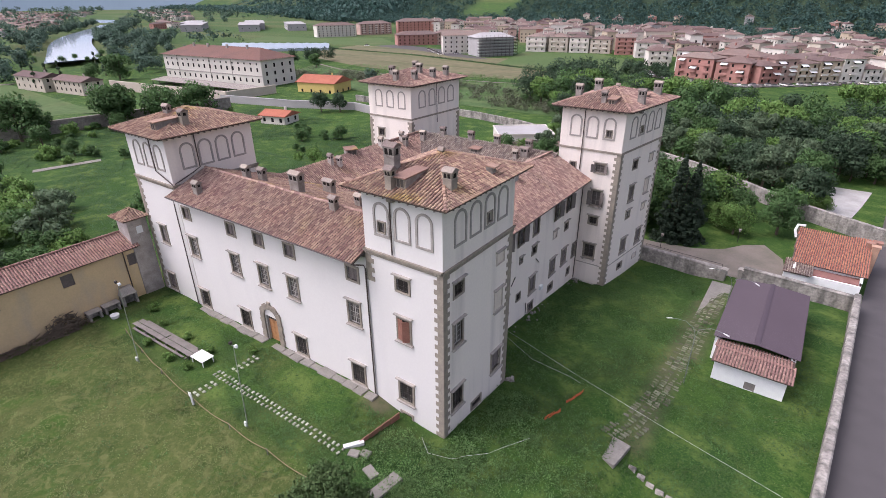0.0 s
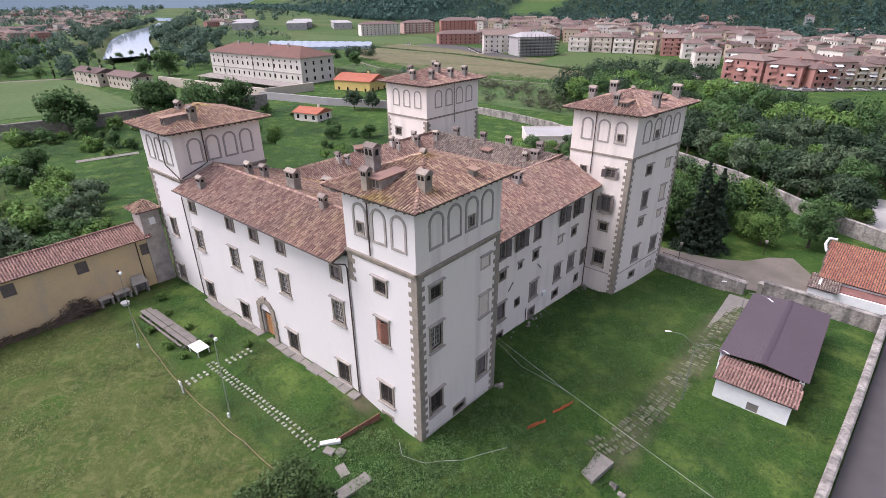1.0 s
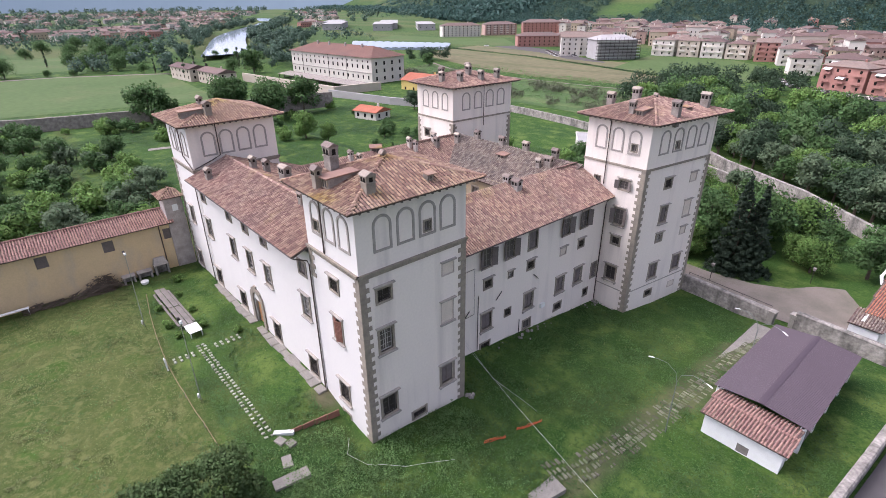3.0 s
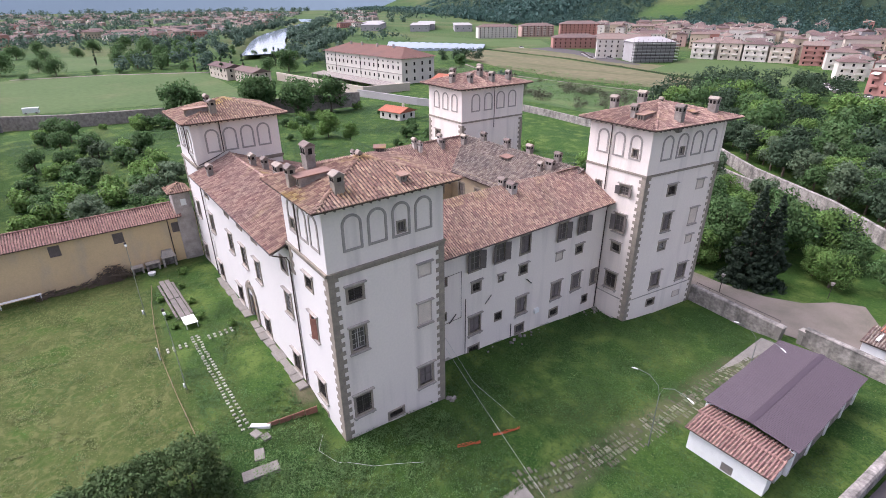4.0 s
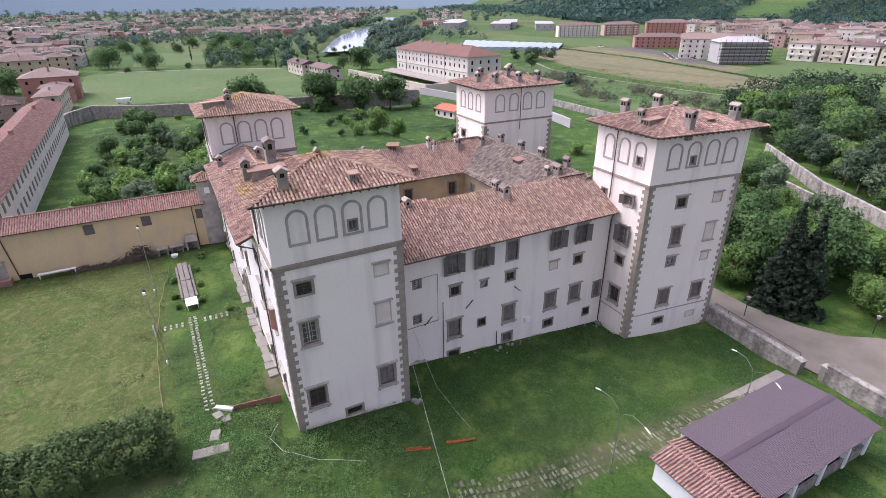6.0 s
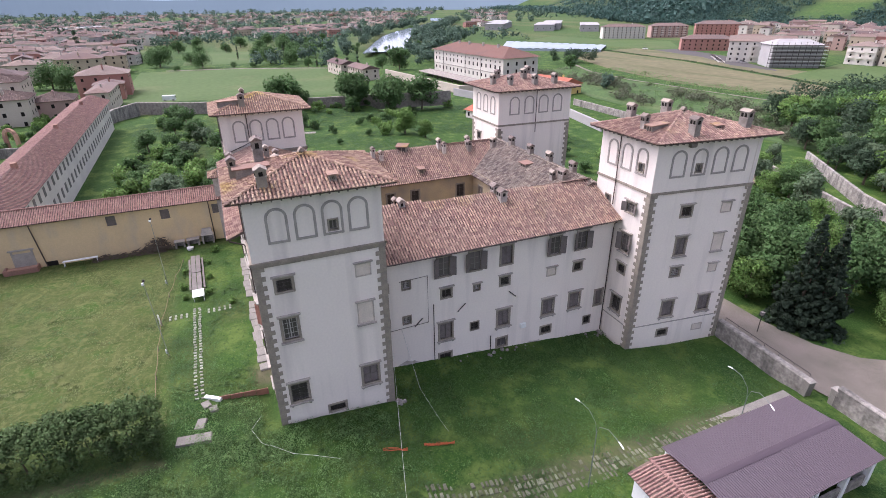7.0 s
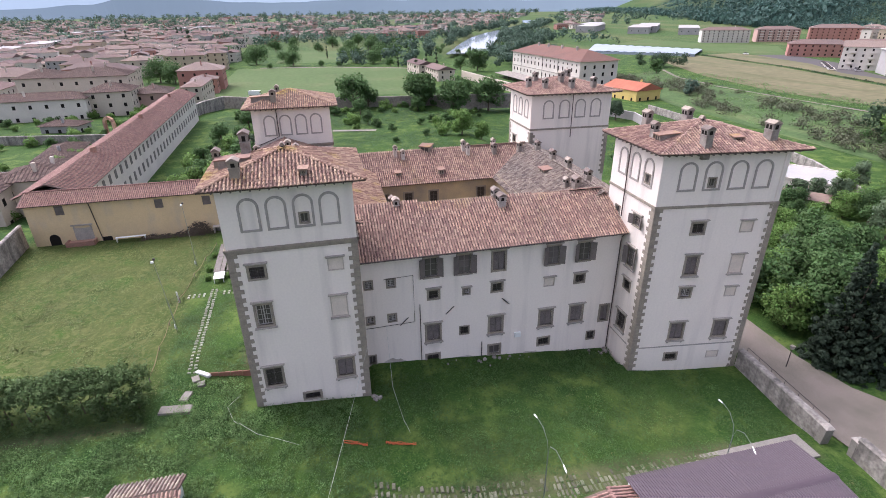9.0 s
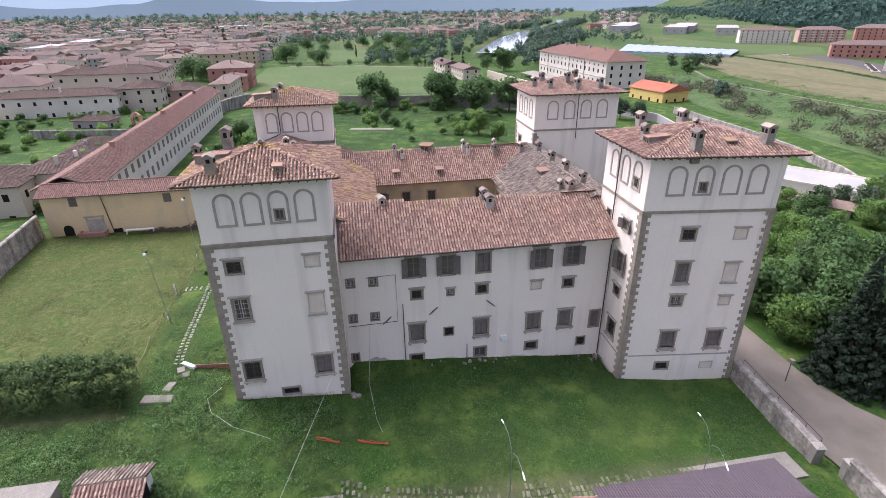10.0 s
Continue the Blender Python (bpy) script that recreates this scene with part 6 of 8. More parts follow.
red_lodge()
for x, y, h in ((3.4, 57.5, 2.6), (13.5, 68.0, 2.2)):
    r = thing("garden_lantern", "short dark lantern post beside the drive", "lantern", at=pose(x, y, gz(x, y)))
    part("post", MB().tube([(0, 0, -0.2), (0, 0, h)], 0.05, 6), IRON, r)
    part("lantern", MB().hull([(-0.13, -0.13, h), (0.13, -0.13, h), (0.13, 0.13, h), (-0.13, 0.13, h)], [(-0.22, -0.22, h + 0.45), (0.22, -0.22, h + 0.45), (0.22, 0.22, h + 0.45), (-0.22, 0.22, h + 0.45)]), CHIM, r)


# small tiled hut and a flat shed south of the lawn
def hut():
    root = thing("hut", "small rendered hut with a mossy tiled roof", "hut")
    part("wall", MB().box(9.2, 12.6, -8.6, -4.6, -1.0, 1.9), WHITE_PAINT, root)
    part("doorway", MB().box(10.2, 11.3, -4.62, -4.56, -0.2, 1.6), DARK, root)
    part("gable", MB().hull([(9.2, -8.6, 1.9), (12.6, -8.6, 1.9), (12.6, -4.6, 1.9), (9.2, -4.6, 1.9)], [(10.88, -8.6, 2.5), (10.92, -8.6, 2.5), (10.92, -4.6, 2.5), (10.88, -4.6, 2.5)]), WHITE_PAINT, root)
    tiled("roof", [(12.9, -9.0, 1.9), (12.9, -4.2, 1.9), (10.9, -4.2, 2.65), (10.9, -9.0, 2.65)], TILE, root)
    tiled("roof", [(8.9, -4.2, 1.9), (8.9, -9.0, 1.9), (10.9, -9.0, 2.65), (10.9, -4.2, 2.65)], TILE_GREY, root)
    return root


hut()
solo("flat_shed", MB().box(10.0, 14.0, -15.5, -10.6, -1.0, 2.3).box(9.8, 14.2, -15.7, -10.4, 2.3, 2.4), CONCRETE, "low shed with a pale metal flat roof", "shed")


# ---- foliage ----
def leaf_cloud(rng, blobs, count, size, flat=0.6):
    """Many small leaf faces on and in a set of uneven balls. Returns vertices and faces."""
    blobs = np.array(blobs, float)
    wts = blobs[:, 3] ** 2
    pick = rng.choice(len(blobs), count, p=wts / wts.sum())
    d = rng.normal(size=(count, 3))
    d /= np.linalg.norm(d, axis=1)[:, None]
    rad = blobs[pick, 3] * (1 - 0.45 * rng.random(count) ** 2.2) * (1 + 0.12 * rng.normal(size=count))
    p = blobs[pick, :3] + d * rad[:, None] * np.array([1, 1, 0.85])
    nrm = d + 0.7 * rng.normal(size=(count, 3))
    nrm[:, 2] += 0.35
    nrm /= np.linalg.norm(nrm, axis=1)[:, None]
    a = np.cross(nrm, rng.normal(size=(count, 3)))
    a /= np.linalg.norm(a, axis=1)[:, None] + 1e-9
    b = np.cross(nrm, a)
    s = size * (0.6 + 0.8 * rng.random(count))[:, None]
    global NORMALS
    up = d * 0.75 + 0.35 * rng.normal(size=(count, 3)) * 0.6
    up[:, 2] += 0.45
    NORMALS = np.repeat(up / np.linalg.norm(up, axis=1)[:, None], 4, axis=0).tolist()
    v = np.stack([p - a * s, p - b * s * flat, p + a * s, p + b * s * flat], 1).reshape(-1, 3)
    f = np.arange(count * 4).reshape(-1, 4)
    return v.tolist(), f.tolist()


NORMALS = []


def cloud_object(name, v, f, material, parent, normals=None):
    me_ = bpy.data.meshes.new(name)
    me_.from_pydata(v, [], f)
    me_.materials.append(material)
    if normals:
        me_.normals_split_custom_set_from_vertices(normals)
    ob = new(name, me_)
    if parent:
        ob.parent = parent
    return ob


def crown_blobs(rng, h, r, n, shape):
    out = []
    for i in range(n):
        if shape == "cone":
            t = rng.random() ** 1.5
            q = rng.random() ** 0.6
            rr = r * (1 - t) ** 0.85 * q * (0.8 + 0.3 * rng.random())
            a = rng.random() * math.tau
            out.append((math.cos(a) * rr, math.sin(a) * rr, h * (0.05 + 0.94 * t) - 0.35 * rr * q, 0.16 + 0.34 * (1 - t)))
        elif shape == "column":
            t = rng.random()
            rr = r * 0.5 * math.sin(math.pi * min(1, t * 0.9 + 0.15))
            a = rng.random() * math.tau
            out.append((math.cos(a) * rr, math.sin(a) * rr, h * (0.12 + 0.84 * t), r * 0.55))
        elif shape == "flat":
            a, q = rng.random() * math.tau, math.sqrt(rng.random())
            out.append((math.cos(a) * r * q, math.sin(a) * r * q, h * 0.72 + h * 0.2 * rng.random() - q * h * 0.1, r * 0.3))
        else:
            a, q = rng.random() * math.tau, math.sqrt(rng.random())
            z = h * (0.26 + 0.6 * rng.random())
            k = 1 - 0.6 * abs((z / h - 0.52) / 0.5)
            out.append((math.cos(a) * r * q * 0.75 * k, math.sin(a) * r * q * 0.75 * k, z, r * (0.26 + 0.2 * rng.random())))
    return out


TREES = {}


def tree_proto(key, seed, h, r, leaf, count, size, shape="round", blobs=16, label="", category="tree"):
    rng = np.random.default_rng(seed)
    root = thing("tree" if category == "tree" else "bush", label, category, at=pose(0, 0, -400))
    bl = crown_blobs(rng, h, r, blobs, shape)
    v, f = leaf_cloud(rng, bl, count, size)
    cloud_object("crown", v, f, LEAF[leaf], root, NORMALS)
    tb = MB()
    slim = 0.35 if shape == "cone" else 1.0
    lean = rng.normal(size=2) * 0.04 * h
    tb.tube([(0, 0, -0.6), (lean[0] * 0.3, lean[1] * 0.3, h * 0.3), (lean[0], lean[1], h * 0.75)], [0.035 * h * slim, 0.024 * h * slim, 0.008 * h * slim], 6)
    for b in bl[:6]:
        tb.tube([(lean[0] * 0.3, lean[1] * 0.3, h * 0.25), (b[0] * 0.6, b[1] * 0.6, b[2] * 0.8), (b[0], b[1], b[2])], [0.014 * h * slim, 0.008 * h * slim, 0.003 * h * slim], 4)
    part("trunk", tb, BARK, root, recalc=False)
    TREES[key] = [root, False]
    return root


def tree(key, x, y, s=1.0, turn=0.0, z=None, sz=None):
    root, used = TREES[key]
    z = gz(x, y) + hill(x, y) if z is None else z
    m = pose(x, y, z, 0, 0, turn) @ Matrix.Diagonal((s, s, sz or s, 1))
    if not used:
        TREES[key][1] = True
        root.matrix_basis = m
        return root
    ob = copy_thing(root, Matrix.Identity(4))
    ob.matrix_basis = m
    return ob


G1, G2, G3 = "leafy green broadleaf tree in full spring foliage", "dark green broadleaf tree with dense crown", "bright yellow-green young broadleaf tree"
tree_proto("wood_a", 1, 9, 4.4, "mid", 2300, 0.3, label=G1)
tree_proto("wood_b", 2, 10, 4.8, "dark", 2300, 0.32, label=G2)
tree_proto("wood_c", 3, 8, 4.0, "light", 2300, 0.28, label=G3)
tree_proto("wood_d", 4, 9, 4.0, "olive", 2000, 0.3, label="silvery grey-green tree with a loose crown")
tree_proto("near_a", 5, 8, 3.6, "mid", 5200, 0.18, blobs=26, label=G1)
tree_proto("near_c", 6, 7, 3.6, "light", 5200, 0.18, blobs=26, label=G3)
tree_proto("conifer", 7, 15.2, 3.9, "conifer", 24000, 0.19, "cone", 420, label="tall dark conifer with drooping branches")
tree_proto("cypress", 8, 12, 1.1, "dark", 1200, 0.24, "column", 18, label="slim dark cypress among the houses")
tree_proto("pine", 9, 10, 4.6, "mid", 1800, 0.4, "flat", 30, label="umbrella pine with a flat dark crown")
tree_proto("bush_a", 10, 2.6, 1.7, "mid", 1000, 0.17, blobs=12, label="rounded green garden shrub", category="bush")
tree_proto("bush_b", 11, 3.0, 2.1, "olive", 1000, 0.17, blobs=12, label="grey-green olive shrub with loose crown", category="bush")
tree_proto("bush_c", 12, 2.4, 1.8, "light", 1000, 0.17, blobs=12, label="bright green leafy shrub", category="bush")
tree_proto("park", 16, 15, 11, "mid", 3200, 0.5, blobs=34, label="broad dark green park tree with a wide crown")
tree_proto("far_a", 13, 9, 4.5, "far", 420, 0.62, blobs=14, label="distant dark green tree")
tree_proto("far_b", 14, 8, 4.5, "mid", 420, 0.62, blobs=14, label="distant green tree on the plain")

rng = random.Random(21)
# garden north of the villa
for key, x, y, s in (("conifer", 3.6, 63.8, 1.0), ("conifer", 5.6, 65.2, 0.92), ("near_c", 12.2, 71.8, 0.85), ("near_c", 9.2, 74.0, 0.7), ("near_c", -3.5, 64, 0.9), ("near_c", -1.0, 71, 1.1), ("near_a", 1.5, 76, 1.1), ("near_a", -6, 74, 1.2), ("near_c", -9, 66, 0.9),
                     ("near_a", 18.6, 76, 0.95), ("near_a", 12, 80, 0.8), ("wood_a", 18.5, 84, 0.8), ("near_c", 21, 90, 0.7), ("wood_b", 8, 84, 0.8), ("near_c", 24.5, 92, 0.6), ("near_a", -13, 62, 0.8), ("near_c", -14, 70, 0.8), ("near_c", 3, 81, 0.9), ("near_a", -2.5, 68.5, 1.3), ("near_a", 3.5, 74, 1.35), ("near_a", -8.5, 72.5, 1.35), ("near_c", 8, 83, 1.2), ("near_a", -15, 79, 1.3)):
    tree(key, x, y, s, rng.uniform(0, 360))
# the wood beyond the garden wall
spots = []
for i in range(2600):
    x, y = rng.uniform(-80, 80), rng.uniform(90, 235)
    wall_y = 104 - 0.75 * x if x < 0 else 104 - 0.72 * x
    if y < wall_y + 4 or (22 < x < 46 and y < 116) or (-68 < x < -38 and y < 132) or x > 34 and y < 100:
        continue
    if y > 190 - 0.25 * x and rng.random() < 0.97:
        continue
    if any((x - a) ** 2 + (y - b) ** 2 < 13 for a, b in spots):
        continue
    spots.append((x, y))
spots.sort(key=lambda p: p[1] - 0.2 * abs(p[0]))
for x, y in spots[:150]:
    tree(rng.choice(("wood_a", "wood_c", "wood_b", "wood_d", "wood_a", "wood_b", "wood_d")), x, y, rng.uniform(0.65, 1.15), rng.uniform(0, 360))
WOOD_REST = spots[150:]
garden = []
for i in range(400):
    x, y = rng.uniform(-46, 4), rng.uniform(62, 128)
    if y > 98 - 0.78 * x - 6 or x > -6 and y < 80 or any((x - a) ** 2 + (y - b) ** 2 < 14 for a, b in garden):
        continue
    garden.append((x, y))
for x, y in garden[:64]:
    tree(rng.choice(("near_c", "near_c", "near_a", "wood_a", "near_c", "bush_c", "wood_d")), x, y, rng.uniform(0.55, 0.95), rng.uniform(0, 360))
# western orchard
for i in range(95):
    x, y = rng.uniform(-128, -56), rng.uniform(-24, 6)
    if y > 6 - (x + 128) * 0.2 + 6:
        continue
    tree(rng.choice(("bush_a", "bush_a", "bush_c", "bush_b", "bush_c")), x, y, rng.uniform(0.8, 1.9), rng.uniform(0, 360))
for x, y, s in ((-120, -20, 0.7), (-128, -8, 0.8), (-125, 4, 0.7), (-118, -14, 0.6), (-138, -14, 0.7)):
    tree("wood_a", x, y, s, rng.uniform(0, 360))
for x, y, k, s in ((-62, 2, "bush_a", 1.5), (-58, -6, "bush_a", 1.3), (-66, -4, "bush_c", 1.2), (-56, -12, "bush_c", 1.4), (-60, -16, "bush_c", 1.3), (-72, 8, "bush_a", 1.4), (-84, 2, "bush_b", 1.6), (-54, -3, "bush_a", 1.0)):
    tree(k, x, y, s, rng.uniform(0, 360))
# trees and bushes along the far garden wall
for i in range(46):
    x, y = rng.uniform(-166, -148), rng.uniform(-18, 75)
    tree(rng.choice(("wood_a", "bush_a", "bush_c", "bush_a", "bush_c")), x, y, rng.uniform(0.55, 0.95) if i % 3 else 1.6, rng.uniform(0, 360))
for x, y, k, s in ((-134, 108, "wood_b", 0.8), (-128, 112, "wood_b", 0.75), (-97, 82, "bush_a", 1.8), (-108, 78, "bush_a", 1.3), (-118, 84, "bush_a", 1.2), (-90, 92, "bush_c", 1.5), (-78, 84, "bush_a", 1.6), (-70, 92, "bush_c", 1.4), (-62, 80, "bush_a", 1.2), (-98, 66, "bush_a", 0.9), (-86, 62, "bush_c", 1.1)):
    tree(k, x, y, s, rng.uniform(0, 360))
# park, river banks and plain
for x, y, s in ((-398, -34, 1.15), (-376, -6, 0.95), (-384, 40, 1.05), (-372, 52, 0.8), (-392, 60, 0.9), (-408, -14, 0.7), (-428, 34, 0.8), (-436, -40, 0.9), (-470, -34, 0.8), (-486, -8, 0.75), (-505, 14, 0.7), (-520, -26, 0.9), (-500, 44, 0.9), (-478, 62, 1.0), (-450, 66, 0.9), (-420, 74, 0.95), (-540, 70, 1.1), (-560, 30, 0.9), (-575, -10, 0.9), (-590, 60, 1.0), (-455, -60, 0.9), (-415, -62, 0.8), (-350, 62, 0.5), (-366, 14, 0.35), (-361, 26, 0.3), (-364, -22, 0.3), (-306, -80, 1.15), (-297, -70, 1.0), (-300, 112, 0.8), (-312, 104, 0.75)):
    tree("park", x, y, s * 0.78, rng.uniform(0, 360))
for x, y, s in ((-402, 52, 1.0), (-340, 66, 0.8), (-430, 20, 0.9), (-447, -52, 1.0), (-441, -49, 0.9), (-380, 84, 0.9), (-325, 76, 0.9), (-610, -40, 1.6), (-700, -150, 1.8), (-706, -146, 1.7), (-560, -110, 1.9), (-565, -112, 1.8), (-640, -190, 1.7), (-520, -60, 1.2), (-824, 123, 1.8)):
    tree("cypress", x, y, s)
for i in range(16):
    tree(rng.choice(("far_a", "far_b")), rng.uniform(-620, -410), rng.uniform(72, 128), rng.uniform(0.7, 1.4), rng.uniform(0, 360))
banks = []
for i in range(400):
    x = rng.uniform(-1100, -290)
    y = river_mid(x) + rng.choice((-1, 1)) * (27 + 60 * rng.random() ** 1.5)
    if y < 130 and x > -330 or y < river_mid(x) and x > -620 and rng.random() < 0.75:
        continue
    banks.append((x, y, rng.uniform(0.9, 1.7)))
for x, y in ((-300, 78), (-306, 86), (-292, 70), (-330, 118), (-345, 120)):
    tree("cypress", x, y, 1.1)
tree("pine", -300, 112, 1.4)
for x, y, s in ((-432, 134, 0.7), (-444, 120, 0.8), (-452, 150, 0.6), (-430, 158, 0.65), (-466, 176, 0.7), (-470, 124, 0.7), (-500, 136, 0.75), (-530, 150, 0.7), (-446, 178, 0.7), (-490, 196, 0.8), (-420, 146, 0.6)):
    tree("park", x, y, s * 0.4, x * 7)
tree("near_c", -110, 50, 1.15)
tree("near_c", -106, 55, 0.8)
tree("near_a", -134, 24, 0.6)
tree("far_a", -168, 172, 0.8)
tree("far_b", -250, 210, 1.1)


def scatter(name, material, label, spots_, per, size, h, r, seed, category="trees"):
    """Far woodland as one mass of leaf clumps."""
    g = np.random.default_rng(seed)
    V, F, N = [], [], []
    for x, y, s in spots_:
        z = gz(x, y) + hill(x, y)
        bl = [(x + g.normal() * r * 0.4, y + g.normal() * r * 0.4, z + h * s * (0.35 + 0.4 * g.random()), r * s * 0.6) for _ in range(4)]
        v, f = leaf_cloud(g, bl, per, size * s)
        o = len(V)
        V += v
        N += NORMALS
        F += [tuple(i + o for i in q) for q in f]
    ob = cloud_object(name, V, F, material, None, N)
    return tagged(ob, label, category, kind="stuff")


canopy = []
while len(canopy) < 7200:
    x = rng.uniform(-1150, 420)
    d = -8 + 270 * rng.random() ** 1.15
    y = foot(x) + d
    if math.atan2(y + 8, x - 35) > math.radians(149) or pasture(x, y) > 0.3:
        continue
    thin = 0.06 + 0.3 * smooth(-330, -150, x)
    if noise.noise(Vector((x * 0.012, y * 0.012, 9))) * 0.5 + 0.5 < thin:
        continue
    canopy.append((x, y, rng.uniform(0.7, 1.25)))
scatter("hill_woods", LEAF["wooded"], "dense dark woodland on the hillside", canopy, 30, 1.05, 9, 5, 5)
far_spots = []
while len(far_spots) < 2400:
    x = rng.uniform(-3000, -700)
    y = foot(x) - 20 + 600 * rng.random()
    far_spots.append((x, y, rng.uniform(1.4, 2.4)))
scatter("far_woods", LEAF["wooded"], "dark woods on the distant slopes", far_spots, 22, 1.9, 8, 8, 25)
groves = []
while len(groves) < 700:
    x = rng.uniform(-330, 560)
    y = foot(x) + rng.uniform(0, 210)
    groves.append((round(x / 9) * 9 + rng.gauss(0, 1), round(y / 9) * 9 + rng.gauss(0, 1), rng.uniform(0.35, 0.55)))
scatter("olive_groves", LEAF["olive"], "grey-green olive trees on the open slopes", groves, 40, 0.9, 8, 4, 27)
banks = [p for p in banks if p[0] > -600 or abs(p[1] - river_mid(p[0])) < 55]
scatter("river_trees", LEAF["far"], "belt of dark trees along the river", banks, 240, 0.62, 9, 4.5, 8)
rest = [(x, y, rng.uniform(0.65, 1.55)) for x, y in WOOD_REST if rng.random() < 0.68]
for k_, (name_, leaf_, lab_) in enumerate((("deep_wood", "mid", "green trees of the wood beyond the garden wall"), ("dark_wood", "dark", "dark trees of the wood beyond the garden wall"))):
    scatter(name_, LEAF[leaf_], lab_, [p for i, p in enumerate(rest) if (0, 1, 0, 1, 2)[i % 5] == k_], 560, 0.33, 8.5, 3.6, 9 + k_)
for x, y, s_ in [p for i, p in enumerate(rest) if i % 5 == 4]:
    tree("wood_c", x, y, s_, rng.uniform(0, 360))
# scrub, reeds and weeds between the embankment wall and the fields
scrub, greens = [], []
while len(scrub) < 300 or len(greens) < 620:
    x = rng.uniform(-240, -20)
    k = rng.random()
    y = 152 - 0.05 * (x + 100) + 52 * k * smooth(-20, -120, x) + 26 * k
    if (x + 171) ** 2 + (y - 146) ** 2 < 26 ** 2:
        continue
    n_ = noise.noise(Vector((x * 0.03, y * 0.05, 5)))
    if k < 0.5 and n_ > -0.2 and len(scrub) < 300:
        scrub.append((x, y, rng.uniform(0.5, 1.1)))
    elif n_ < 0.25 and len(greens) < 620:
        greens.append((x, y, rng.uniform(0.5, 1.0)))
scatter("embankment_scrub", LEAF["scrub"], "grey-brown scrub and young willows along the channel", scrub, 110, 0.34, 3.6, 2.6, 51, "scrub")
scatter("riverside_weeds", LEAF["weed"], "bright rough weeds on the river meadow", greens, 30, 0.3, 0.4, 2.6, 52, "weeds")
verge = []
for a_, b_, n_ in (((-346, 314), (-248, 306), 70), ((-248, 306), (-163, 284), 70), ((-163, 284), (-100, 266), 60), ((-60, 262), (60, 318), 60)):
    for i in range(n_):
        t_ = rng.random()
        verge.append((a_[0] + (b_[0] - a_[0]) * t_ + rng.gauss(0, 0.8), a_[1] + (b_[1] - a_[1]) * t_ + rng.gauss(0, 0.9), rng.uniform(0.4, 0.8)))
scatter("ditch_growth", LEAF["dark"], "dark rough growth along the field ditch", verge, 26, 0.35, 0.7, 1.6, 53, "weeds")
copse = [(rng.gauss(-78, 11), rng.gauss(214, 12), rng.uniform(0.8, 1.35)) for i in range(40)] + [(rng.gauss(-58, 7), rng.gauss(262, 10), rng.uniform(0.7, 1.1)) for i in range(16)] + [(rng.uniform(-290, -268), rng.uniform(218, 246), rng.uniform(0.6, 1.0)) for i in range(14)]
scatter("copse", LEAF["dark"], "copse of dark poplars beside the fields", copse, 420, 0.42, 11, 4.2, 54)
street = [(rng.uniform(-420, 140), rng.uniform(330, 620), rng.uniform(0.6, 1.1)) for i in range(420)]
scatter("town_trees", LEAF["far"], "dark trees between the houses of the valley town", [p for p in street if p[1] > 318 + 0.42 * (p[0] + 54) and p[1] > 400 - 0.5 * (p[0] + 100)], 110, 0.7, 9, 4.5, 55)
plain = []
for i in range(2000):
    d = 600 + 2600 * rng.random() ** 1.5
    a = rng.uniform(math.radians(140), math.radians(226))
    x, y = d * math.cos(a), d * math.sin(a)
    if abs(y - river_mid(x)) < 60 or x > -980 and y > 340:
        continue
    plain.append((x, y, rng.uniform(0.8, 1.6) * (1 + d / 2500)))
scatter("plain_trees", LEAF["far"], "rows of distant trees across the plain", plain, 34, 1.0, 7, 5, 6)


# rough growth of the western and northern gardens
for i in range(55):
    x, y = rng.uniform(-158, -62), rng.uniform(10, 88)
    if noise.noise(Vector((x * 0.03, y * 0.03, 4))) < 0.0 and x > -140:
        continue
    tree(rng.choice(("bush_a", "bush_c", "bush_a")), x, y, rng.uniform(0.6, 1.5), rng.uniform(0, 360))


# laurel hedge by the meadow
def hedge():
    g = np.random.default_rng(31)
    bl = []
    for i in range(900):
        y = -9.6 - 26 * g.random()
        q = g.uniform(-1, 1)
        x = -1.5 + 2.2 * q
        top = 4.6 * (1 - 0.2 * q * q) * (1.0 + 0.07 * noise.noise(Vector((x * 0.6, y * 0.5, 2)))) - 0.5
        z = 0.5 + (top - 0.5) * (g.random() if abs(q) > 0.7 or y > -11 else 0.75 + 0.25 * g.random())
        bl.append((x, y, gz(-1.5, y) + z, g.uniform(0.35, 0.62)))
    v, f = leaf_cloud(g, bl, 64000, 0.105)
    root = thing("hedge", "tall dense dark green laurel hedge", "hedge")
    cloud_object("foliage", v, f, LEAF["laurel"], root, NORMALS)
    for i in range(17):
        y = -10.5 - i * 1.45
        part("stem", MB().tube([(-1.5, y, gz(-1.5, y) - 0.2), (-1.3, y, gz(-1.5, y) + 1.8)], [0.09, 0.04], 5), BARK, root, recalc=False)


hedge()


